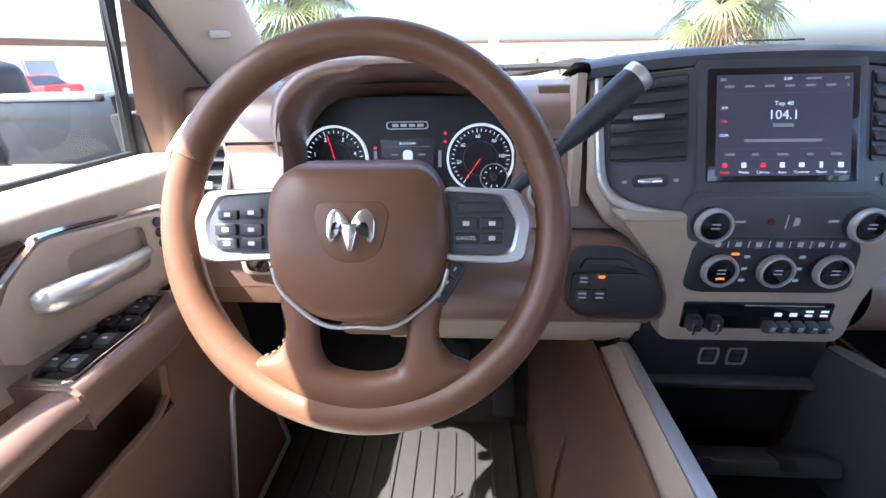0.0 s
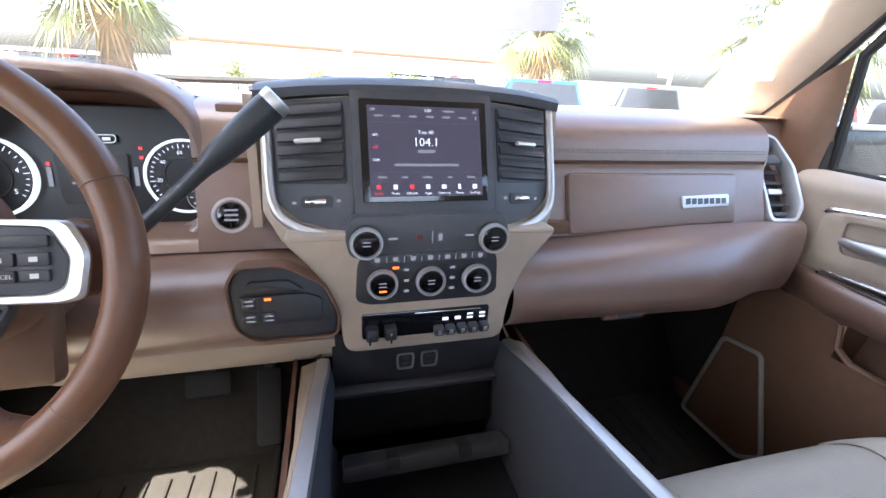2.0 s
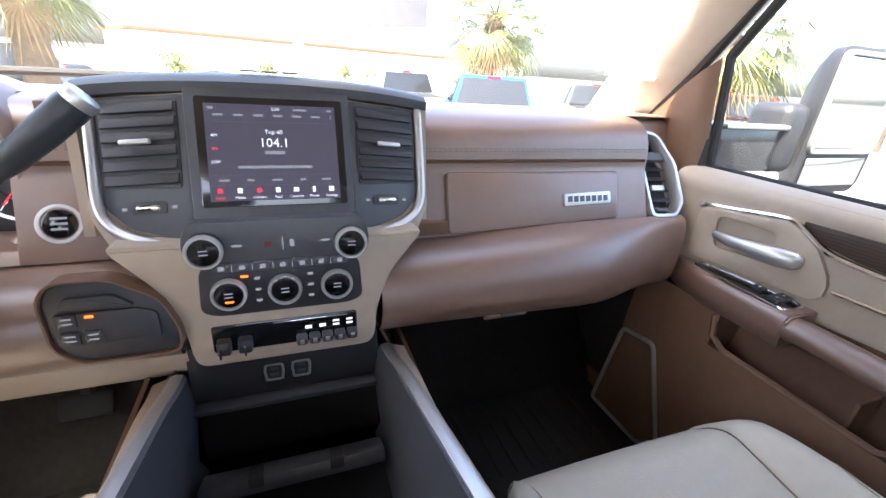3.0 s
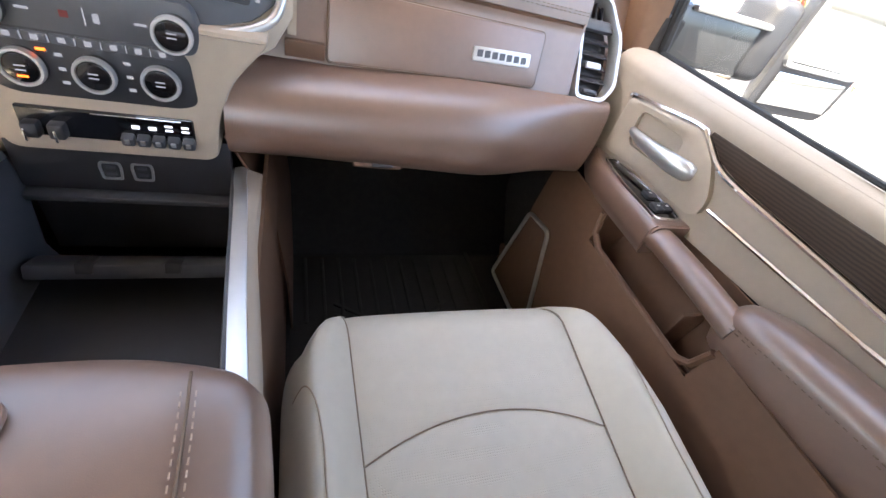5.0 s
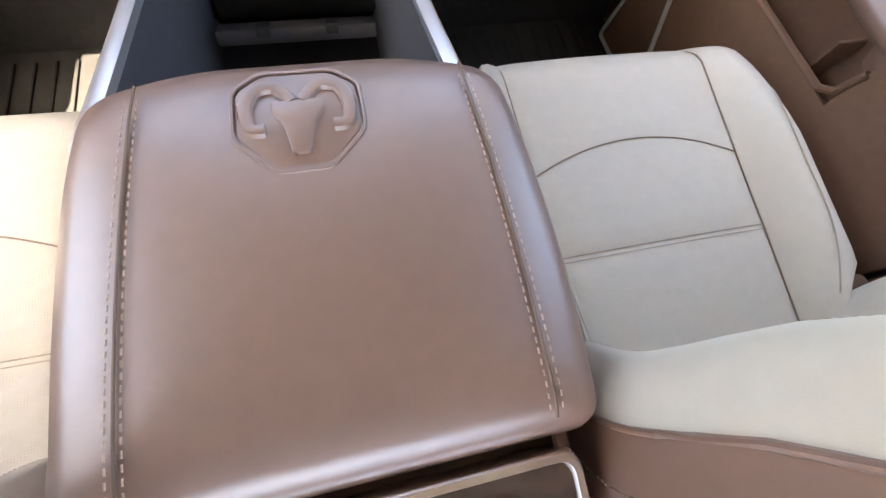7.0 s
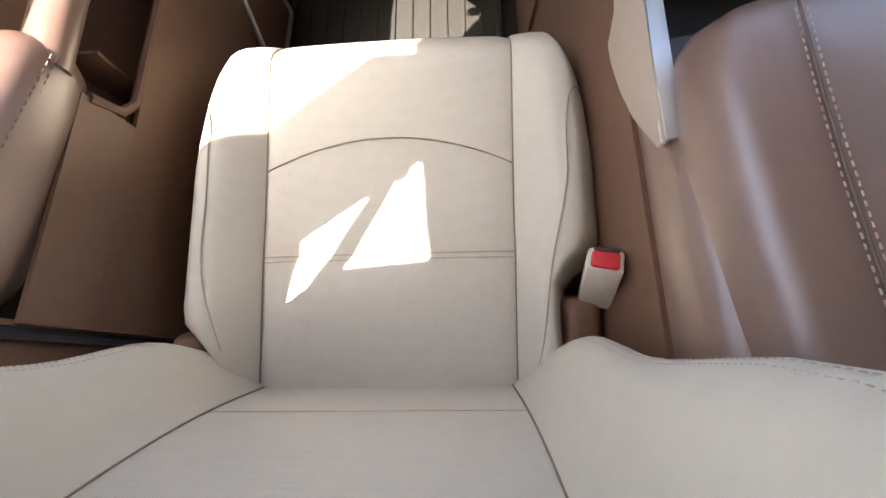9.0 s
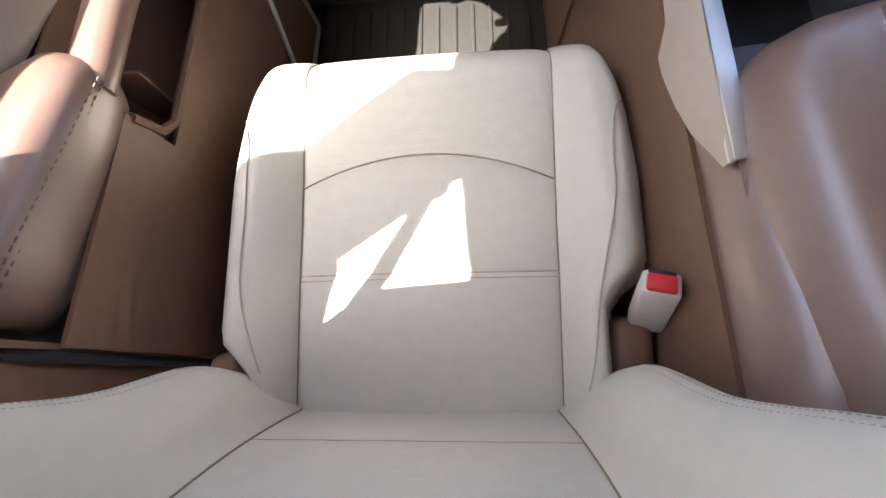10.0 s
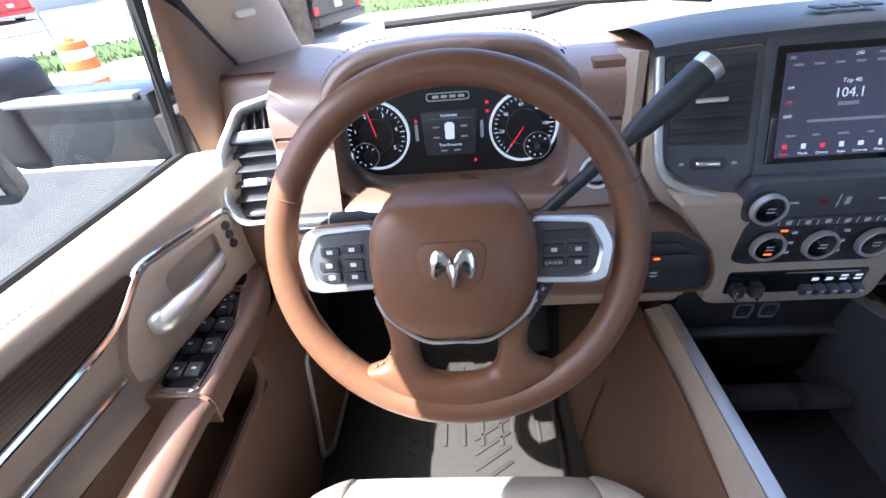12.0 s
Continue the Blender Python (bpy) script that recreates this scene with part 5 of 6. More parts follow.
        for y in YS:
            e = at(side * 2, y) + Vector((side * 0.006, 0, -0.045))
            rows.append([inv @ (e + Vector((0, 0, 0.004))), inv @ (e + Vector((side * 0.004, 0, -0.03))), inv @ (e + Vector((-side * 0.02, 0, -0.16)))])
        part("side_skirt", thick(grid(rows), 0.004), BROWN, s, "brown leather seat side")
        part("piping", tube([inv @ (at(side * 2, y) + Vector((side * 0.0065, 0, -0.040))) for y in YS], 0.0028, 8), BROWN, s, "brown piping")
    rows = []
    for u in [-2 + k / 8 for k in range(33)]:
        p = at(u, 0.318)
        rows.append([inv @ p, inv @ (p + Vector((0, 0.004, -0.02))), inv @ (p + Vector((0, -0.006, -0.07))), inv @ (p + Vector((0, -0.04, -0.16)))])
    part("front_apron", grid(rows), SEAT, s, "", 70)
    part("seat_base", box((0.40, 0.46, 0.20), inv @ pose(cx, 0.02, 0.17), 0.01), BLACK, s, "black seat frame")
    # backrest
    tilt = radians(15)
    B = Matrix.Translation((cx, -0.218, 0.370 + dz)) @ Matrix.Rotation(tilt, 4, "X")   # local x right, z up the backrest, y forward

    def bw(z):
        return 0.160 + 0.012 * min(1, max(0, z) / 0.4)

    def bh(z):
        return 0.262 + 0.030 * math.sin(min(1, max(0, z) / 0.5) * math.pi) - 0.03 * max(0, (z - 0.46) / 0.16) ** 2

    def bat(u, z):
        side, a = (1 if u > 0 else -1), abs(u)
        x = a * bw(z) if a <= 1 else bw(z) + (a - 1) * (bh(z) - bw(z))
        y = 0.012 * math.sin(min(1, max(0, z) / 0.30) * math.pi) if a <= 1 else 0
        if a > 1:
            b = a - 1
            y = 0.085 * math.sin(min(1, b / 0.6) * math.pi / 2) * (0.10 + 0.90 * math.sin(min(1, max(0, z + 0.04) / 0.17) * math.pi / 2)) * (1 - 0.1 * max(0, (z - 0.35) / 0.3)) - (0.13 * ((b - 0.6) / 0.4) ** 2 if b > 0.6 else 0)
        if a > 1 and z > 0.17:
            w = min(1, (z - 0.17) / 0.20)
            y += 0.04 * w * w * (3 - 2 * w) * min(1, 3 * (a - 1))
        if z > 0.57:
            y -= 0.10 * ((z - 0.57) / 0.06) ** 2
        return inv @ (B @ Vector((side * x, y, z * 1.10)))
    ZS = [-0.04, -0.03, -0.015, 0.0, 0.015, 0.03, 0.045, 0.06, 0.08, 0.10, 0.12, 0.14, 0.16, 0.18, 0.20, 0.22, 0.25, 0.28, 0.32, 0.36, 0.40, 0.44, 0.47, 0.50, 0.52, 0.54, 0.56, 0.58, 0.60, 0.615, 0.63]
    rows = [[bat(u, z) for u in ui] for z in ZS]
    part("back_insert", grid(rows), SEATINS, s, "perforated cream leather backrest insert", 70)
    part("back_seam", tube([bat(u, 0.105) for u in ui], 0.0007, 6), CREAMSEAM, s)
    for side in (-1, 1):
        ub = [side * (1 + 0.84 * k / 10) for k in range(11)]
        rows = [[bat(u, z) for u in ub] for z in ZS]
        part("back_bolster", grid(rows), SEAT, s, "cream leather backrest bolster", 70)
        part("back_seam", tube([bat(side * 1.0, z) + Vector((0, 0.001, 0)) for z in ZS], 0.0010, 6), SEATSEAM, s)
        for off in (1.50, 1.56):
            part("stitching", dashes([bat(side * off, z) for z in ZS[9:]], 0.0030, 0.0022, 0.00035, 0, (0, 1, 0.3)), CREAMSEAM, s)
        rows = [[bat(side * 1.84, z), bat(side * 1.92, z) + Vector((side * 0.002, 0, 0)), bat(side * 2.0, z) + Vector((side * 0.004, 0, 0)), inv @ (B @ Vector((side * (bh(z) + 0.008), -0.05, z * 1.1))), inv @ (B @ Vector((side * (bh(z) - 0.01), -0.14, z * 1.1)))] for z in ZS]
        part("back_side", thick(grid(rows), 0.003), BROWN, s, "brown leather backrest side")
        part("piping", tube([bat(side * 1.845, z) for z in ZS], 0.0028, 8), BROWN, s)
        part("stitching", dashes([bat(side * 1.93, z) + Vector((side * 0.003, 0, 0)) for z in ZS], 0.004, 0.003, 0.0008, 0.001, (side, 0.6, 0)), SEAM, s)
    part("back_shell", grid([[inv @ (B @ Vector((u * (bh(z) - 0.008), -0.14, z * 1.1))) for u in (-1, -0.5, 0, 0.5, 1)] for z in ZS]), BROWN, s)
    part("back_top", grid([[bat(u, 0.63) for u in (-2, -1.5, -1, -0.5, 0, 0.5, 1, 1.5, 2)], [inv @ (B @ Vector((u / 2 * (bh(0.63) - 0.008), -0.14, 0.693))) for u in (-2, -1.5, -1, -0.5, 0, 0.5, 1, 1.5, 2)]]), SEAT, s)
    for side, yy in ((-inner, -0.185), (inner, -0.15)):
        part("recliner_cover", box((0.05, 0.13, 0.10), inv @ pose(cx + side * 0.245, yy - 0.02, 0.36 + dz, 12), 0.018, 3), BROWN2, s, "brown recliner cover")
    return s


def perforated():
    m = material("perforated_cream", (0.575, 0.53, 0.44), 0.55, bump=0, var=0.05)
    n, l = m.node_tree.nodes, m.node_tree.links
    t = n.new("ShaderNodeTexCoord")
    v = n.new("ShaderNodeTexVoronoi")
    v.inputs["Scale"].default_value, v.inputs["Randomness"].default_value = 330, 0.15
    l.new(t.outputs["Object"], v.inputs["Vector"])
    r = n.new("ShaderNodeMapRange")
    r.inputs["From Max"].default_value = 0.35
    l.new(v.outputs["Distance"], r.inputs["Value"])
    b = n.new("ShaderNodeBump")
    b.inputs["Strength"].default_value, b.inputs["Distance"].default_value = 0.5, 0.0012
    l.new(r.outputs[0], b.inputs["Height"])
    l.new(b.outputs["Normal"], n["Principled BSDF"].inputs["Normal"])
    return m


SEATINS = perforated()
seat(C - 0.480, -0.022, 1, 0.280)
seat(C + 0.480, 0.0, -1, 0.256)


def buckle(x, y, z, turn, lean):
    b = thing("seat_belt_buckle", "ivory seat belt buckle with red release button", "seat belt buckle", group="seat belt buckles")
    m = pose(x, y, z, -18, lean, turn) @ Matrix.Scale(1.14, 4)
    part("housing", box((0.034, 0.026, 0.075), m @ pose(0, 0, -0.030), 0.004), WHITEPL, b)
    part("release_button", box((0.026, 0.019, 0.012), m @ pose(0, -0.0015, 0.0045), 0.003), RED, b, "red release button")
    part("button_slot", box((0.024, 0.004, 0.004), m @ pose(0, 0.0105, 0.0065), 0.001), BLACK, b)
    part("stem", tube([m @ Vector((0, 0, -0.06)), m @ Vector((0, -0.01, -0.12)), Vector((x, y - 0.03, 0.24))], [0.014, 0.011, 0.010], 10), BLACK, b)


buckle(C - 0.222, -0.088, 0.452, -14, -10)
buckle(C + 0.222, -0.098, 0.500, 8, -8)


# ---- doors ----
def door(s):
    """A front door seen from inside; s: -1 for the driver's, 1 for the passenger's."""
    d = thing("front_door", "front door with beige upper panel, wood inlay and brown armrest", "door", group="front doors")

    def P(dd, y, z):
        return Vector((C + s * dd, y, z))

    def D(y):
        return min(0.925, 0.845 + 0.16 * (0.53 - y))

    def SILL(y):
        return min(0.95, 0.905 + 0.08 * (0.637 - y))
    Y = [0.640, 0.60, 0.55, 0.50, 0.45, 0.40, 0.35, 0.30, 0.25, 0.20, 0.15, 0.10, 0.05, 0.0, -0.05, -0.10, -0.150]

    rows = []
    for y in Y:
        f = 1.0 if y < 0.62 else 0.985
        rows.append([P(SILL(y) + 0.006, y, 0.752), P(SILL(y), y, 0.766), P(SILL(y) - 0.016, y, 0.770), P(D(y) + 0.022, y, 0.766), P(D(y) + 0.004, y, 0.752), P(D(y), y, 0.735), P(D(y) + 0.002, y, 0.715), P(D(y) + 0.004, y, 0.640), P(D(y) + 0.004, y, 0.56)])
    part("upper_panel", grid([spline(r, 3) + [P(D(y) + 0.016, y, 0.56), P(D(y) + 0.018, y, 0.70)] for r, y in zip(rows, Y)], wrap=True, caps=True), BEIGE, d, "beige padded upper door panel", 60)
    for k in range(2):
        part("stitching", dashes([P(D(y) + 0.012 + 0.006 * k, y, 0.7595 + 0.0022 * k) for y in Y[1:]], 0.004, 0.0016, 0.0003, 0.0004, (-s * 0.5, 0, 1)), CREAMSEAM, d)
    part("window_seal", tube([P(SILL(y) + 0.002, y, 0.770) for y in Y], 0.006, 8), PEDAL, d, "black rubber window seal")
    # handle bowl plate
    pts = [(0.560, 0.702), (0.400, 0.722), (0.352, 0.690), (0.318, 0.640), (0.318, 0.600), (0.560, 0.596)]
    pm = plane_at(P(D(0.45) - 0.006, 0.45, 0.65), Vector((-s * 0.16, 1, 0)) * 1, (0, 0, 1))
    if s > 0:
        pm = plane_at(P(D(0.45) - 0.006, 0.45, 0.65), (s * 0.16, -1, 0), (0, 0, 1))
    fx = (lambda y: (y - 0.45)) if s < 0 else (lambda y: -(y - 0.45))
    ol = [(fx(y), z - 0.65) for y, z in pts]
    # plane z faces the cab
    if pm.to_3x3().col[2].x * s > 0:
        pm = pm @ pose(0, 0, 0, 0, 180)
        ol = [(-a, b) for a, b in ol]
        fx0 = fx
        fx = lambda y: -fx0(y)
    bowl = [(fx(y), z - 0.65) for y, z in ((0.522, 0.694), (0.415, 0.696), (0.408, 0.634), (0.514, 0.630))]
    mid = sum((Vector(q) for q in bowl), Vector((0, 0))) / 4

    def star(outline, n=56):
        """An outline read off again at even angles round the bowl's middle."""
        q, out_ = [Vector(v[:2]) - mid for v in outline], []
        for k in range(n):
            a = math.tau * k / n
            ray = Vector((math.cos(a), math.sin(a)))
            best = 0.01
            for u, v in zip(q, q[1:] + q[:1]):
                e = v - u
                den = ray.x * e.y - ray.y * e.x
                if abs(den) > 1e-9:
                    t_, w_ = (u.x * e.y - u.y * e.x) / den, (u.x * ray.y - u.y * ray.x) / den
                    if t_ > 0 and -1e-6 <= w_ <= 1 + 1e-6:
                        best = max(best, t_)
            out_.append(tuple(mid + ray * best))
        return out_
    part("handle_plate", hollow(star(rounded(ol, 0.012)), star(rounded(bowl, 0.014)), 0.020, pm @ pose(0, 0, 0.006), 0.003), BEIGE, d, "beige door handle plate")
    part("handle_bowl", slab(rounded([tuple(mid + (Vector(q) - mid) * 1.04) for q in bowl], 0.014), 0.002, pm @ pose(0, 0, -0.005), 0), BEIGE_SHADE, d, "recessed handle bowl")
    hp = [pm @ Vector((fx(y), z - 0.65, q)) for y, z, q in ((0.518, 0.655, 0.003), (0.492, 0.655, 0.012), (0.45, 0.656, 0.019), (0.405, 0.658, 0.021), (0.377, 0.659, 0.016), (0.365, 0.659, 0.006))]
    part("pull_handle", tube(spline(hp, 4), [0.0055 + 0.0075 * min(1, k / 12) - 0.004 * max(0, k - 17) / 3 for k in range(21)], 16, flat=1.35, up=(0, 0, 1)), SILVER, d, "satin silver door handle")
    part("lock_lever", slab(rounded([(fx(y), z - 0.65) for y, z in ((0.400, 0.684), (0.376, 0.682), (0.374, 0.636), (0.396, 0.634))], 0.003), 0.004, pm @ pose(0, 0, 0.0025), 0.001), BLACK, d)
    if s < 0:
        for k in range(3):
            part("memory_button", cyl(0.0078, 0.007, 0.006, pm @ pose(fx(0.541), 0.040 - 0.0165 * k, 0.004), 20, 0.001), BLACK, d, "round black memory button")
    # bright mouldings and wood inlay
    up = [(0.562, 0.702), (0.552, 0.708), (0.50, 0.714), (0.41, 0.725), (0.385, 0.715), (0.345, 0.690), (0.30, 0.680), (0.2, 0.672), (0.1, 0.664), (0.02, 0.656), (-0.01, 0.640), (0.005, 0.622), (0.05, 0.618)]
    part("upper_moulding", tube([P(D(y) - 0.003, y, z) for y, z in [(p.y, p.z) for p in spline([(0, a, b) for a, b in up], 4)]], 0.0055, 8), CHROME, d, "bright upper door moulding")
    lo = [(0.312, 0.626), (0.25, 0.624), (0.15, 0.621), (0.05, 0.618)]
    part("lower_moulding", tube([P(D(y) - 0.003, y, z) for y, z in lo], 0.0045, 8), CHROME, d, "bright lower door moulding")
    wd = [(0.385, 0.7225), (0.345, 0.697), (0.30, 0.687), (0.2, 0.679), (0.1, 0.671), (0.02, 0.664), (-0.03, 0.668)]
    rows = [[P(D(y) - 0.0025, y, z), P(D(y) - 0.0035, y, (z + 0.727) / 2), P(D(y) - 0.0015, y, 0.728 - 0.02 * max(0, (0.0 - y) / 0.03) * 0.4)] for y, z in wd]
    part("wood_inlay", thick(grid(rows), 0.002), WOOD, d, "dark wood inlay")
    # armrest block with switches
    arm = [(0.800, 0.565), (0.806, 0.580), (0.825, 0.5835), (0.875, 0.5835), (0.905, 0.580)]
    ys = [0.585, 0.57, 0.54, 0.48, 0.42, 0.36, 0.335, 0.322]
    rows = []
    for y in ys:
        i = 0.800 + (0.03 * ((y - 0.48) / 0.10) ** 2 if y > 0.48 else 0)
        rows.append([P(i + 0.012, y, 0.515), P(i + 0.001, y, 0.535), P(i, y, 0.562), P(i + 0.005, y, 0.576), P(i + 0.016, y, 0.5805), P(0.87, y, 0.5805), P(0.91, y, 0.580)])
    b = grid([spline(r, 3) for r in rows])
    part("switch_block", thick(b, 0.004), BROWN, d, "brown leather switch block", 60)
    part("block_end", slab([(0.803, 0.52), (0.803, 0.570), (0.815, 0.579), (0.90, 0.579), (0.90, 0.52)], 0.004, Matrix(((s, 0, 0, C), (0, 0, 1, 0.322), (0, 1, 0, 0), (0, 0, 0, 1))), 0), BROWN, d)
    if s < 0:
        sw = [(0.815, 0.328), (0.868, 0.330), (0.872, 0.42), (0.862, 0.505), (0.832, 0.505), (0.813, 0.44)]
    else:
        sw = [(0.815, 0.340), (0.868, 0.336), (0.866, 0.42), (0.850, 0.525), (0.826, 0.525), (0.813, 0.44)]
    fl = Matrix(((s, 0, 0, C), (0, 1, 0, 0), (0, 0, 1, 0.585), (0, 0, 0, 1)))
    cen = Vector((0.842, 0.42))
    plate = part("switch_plate", slab(rounded(sw, 0.012), 0.006, fl, 0.001), GLOSS, d, "gloss black window switch plate")
    part("plate_rim", hollow(rounded([tuple(cen + (Vector(p) - cen) * 1.07) for p in sw], 0.013), rounded(sw, 0.012), 0.008, fl @ pose(0, 0, 0.001), 0.001), CHROME, plate, "thin chrome rim")
    keys = [(0.828, 0.352), (0.852, 0.352), (0.826, 0.393), (0.854, 0.393), (0.826, 0.432), (0.854, 0.432), (0.838, 0.462)] if s < 0 else [(0.832, 0.362), (0.852, 0.362), (0.842, 0.400)]
    for x, y in keys:
        kk = part("window_switch", box((0.021, 0.022, 0.010), fl @ pose(x, y, 0.003, 6), 0.003), BLACK, plate)
        part("switch_mark", box((0.006, 0.003, 0.0006), fl @ pose(x, y, 0.0083, 6), 0), WHITE, kk)
    if s < 0:
        part("mirror_dial", cyl(0.012, 0.011, 0.006, fl @ pose(0.845, 0.487, 0.0), 24, 0.001), BLACK, plate)
        part("dial_marks", merged([box((0.003, 0.003, 0.0005), fl @ pose(0.845 + 0.007 * a, 0.487 + 0.007 * b_, 0.0062), 0) for a, b_ in ((1, 0), (-1, 0), (0, 1), (0, -1))]), WHITE, plate)
        part("fold_key", slab(rounded([(0.834, 0.520), (0.858, 0.520), (0.856, 0.548), (0.838, 0.548)], 0.004), 0.006, fl, 0.001), GLOSS, plate)
        part("fold_rim", hollow(rounded([(0.831, 0.516), (0.861, 0.516), (0.859, 0.551), (0.835, 0.551)], 0.005), rounded([(0.834, 0.520), (0.858, 0.520), (0.856, 0.548), (0.838, 0.548)], 0.004), 0.006, fl @ pose(0, 0, 0.001), 0.001), CHROME, plate)
    part("stitching", dashes([P(0.808 + (0.03 * ((y - 0.48) / 0.10) ** 2 if y > 0.48 else 0), y, 0.5785) for y in ys], 0.006, 0.003, 0.0007, 0, (0, 0, 1)), SEAM, d)
    # grip bar and arm pad
    bar = [P(0.826, 0.335, 0.552), P(0.828, 0.30, 0.556), P(0.828, 0.22, 0.556), P(0.828, 0.12, 0.552)]
    part("grip_bar", tube(bar, 0.026, 16, flat=0.85), BROWN, d, "brown leather grip bar")
    rows = []
    for k in range(25):
        t = 0.5 - 0.5 * math.cos(math.pi * k / 24)
        y = 0.155 - 0.292 * t
        e = (1 - abs(2 * t - 1) ** 5) ** 0.5 if 0 < t < 1 else 0.0
        w = 0.012 + 0.076 * e
        i = 0.800 + 0.02 * t + 0.030 * (1 - e)
        zt = 0.566 + (0.030 + 0.026 * t) * e
        rows.append([P(i + 0.020, y, 0.50), P(i + 0.003, y, 0.53), P(i, y, zt - 0.030), P(i + 0.008, y, zt - 0.010), P(i + 0.028, y, zt), P(i + 0.055, y, zt - 0.002), P(i + 0.025 + w, y, zt - 0.018), P(i + 0.035 + w, y, 0.53)])
    part("arm_pad", grid([spline(r, 3) for r in rows]), BROWN, d, "brown leather padded armrest", 70)
    for k in range(2):
        part("stitching", dashes([P(0.8015 + 0.02 * t / 14 + 0.001 * k, 0.145 - 0.285 * t / 14, 0.566 + 0.028 * t / 14 - 0.007 * k) for t in range(1, 14)], 0.006, 0.003, 0.0008, 0.001, (-s, 0, 0.2)), SEAM, d)
    # lower panel with map pocket
    def low(y, z):
        return 0.818 - 0.012 * math.sin(max(0, min(1, (z - 0.1) / 0.4)) * math.pi)
    Z = [0.085, 0.12, 0.18, 0.25, 0.32, 0.38, 0.445]
    part("lower_panel", thick(grid([[P(low(y, z), y, z) for z in Z] for y in Y]), 0.006), BROWN2, d, "brown lower door panel", 60)
    for ya, yb in ((0.640, 0.43), (0.115, -0.150)):
        part("lower_panel", thick(grid([[P(low(y, z), y, z) for z in (0.445, 0.47, 0.50, 0.52)] for y in (ya, (ya + yb) / 2, yb)]), 0.006), BROWN2, d)
    part("map_pocket", thick(grid([[P(0.822, y, 0.443), P(0.835, y, 0.37), P(0.88, y, 0.36), P(0.905, y, 0.47), P(0.90, y, 0.56)] for y in (0.44, 0.3, 0.11)]), 0.004), BROWN2, d, "open brown map pocket")
    part("pocket_lip", tube([P(0.814, 0.44, 0.51), P(0.813, 0.43, 0.465), P(0.813, 0.40, 0.447), P(0.813, 0.15, 0.447), P(0.813, 0.125, 0.465), P(0.814, 0.115, 0.51)], 0.007, 8), BROWN2, d)
    for ye in (0.440, 0.108):
        part("pocket_end", box((0.10, 0.008, 0.20), Matrix.Translation(P(0.868, ye, 0.465)), 0.002), BROWN2, d)
    part("pocket_divider", box((0.06, 0.006, 0.10), Matrix.Translation(P(0.870, 0.20, 0.44)), 0.002), BROWN2, d)
    part("panel_crease", tube(spline([P(low(y, z) - 0.001, y, z) for y, z in ((0.105, 0.42), (0.10, 0.30), (0.08, 0.22), (-0.02, 0.20), (-0.13, 0.205))], 5), 0.0015, 6), SEAM, d)
    # speaker cover
    sp = [(0.632, 0.352), (0.538, 0.368), (0.452, 0.142), (0.50, 0.095), (0.672, 0.090)]
    out = rounded([(a, b, 0) for a, b in sp], 0.015)
    a3 = [P(0.800, p.x, p.y) for p in out]
    bm = bmesh.new()
    va, vb = [bm.verts.new(p) for p in a3], [bm.verts.new(p + Vector((s * 0.014, 0, 0))) for p in a3]
    bm.faces.new(va)
    for k in range(len(va)):
        bm.faces.new((va[k], va[k - 1], vb[k - 1], vb[k]))
    spk = part("speaker_cover", bm, BROWN2, d, "brown speaker cover")
    part("speaker_trim", tube([p + Vector((-s * 0.003, 0, 0)) for p in a3], 0.0055, 8, True), SILVER, spk, "bright speaker edge")
    # outer skin
    part("outer_skin", grid([[P(0.955, y, 0.06), P(0.985, y, 0.30), P(0.985, y, 0.60), P(0.955, y, 0.755)] for y in (0.98, 0.5, 0.0, -0.16)]), PAINT, d, "dark grey painted door skin")
    part("door_edge", thick(grid([[P(0.82, -0.152, z), P(0.96, -0.155, z)] for z in (0.08, 0.3, 0.52, 0.76)]), 0.006), BROWN2, d)
    part("edge_seal", tube([P(0.822, -0.158, 0.08), P(0.824, -0.158, 0.52), P(0.90, -0.158, 0.66), P(0.925, -0.156, 0.765)], 0.007, 8), PEDAL, d, "black rubber edge seal")


PAINT = material("graphite_paint", (0.05, 0.052, 0.056), 0.25, metal=0.3, bump=0, coat=0.6)
# trim beige darkened a little, painting the shade inside the handle bowl
BEIGE_SHADE = material("beige_shaded_recess", (0.41, 0.34, 0.265), 0.6, bump=0.2, fine=900, var=0.06)
door(-1)
door(1)


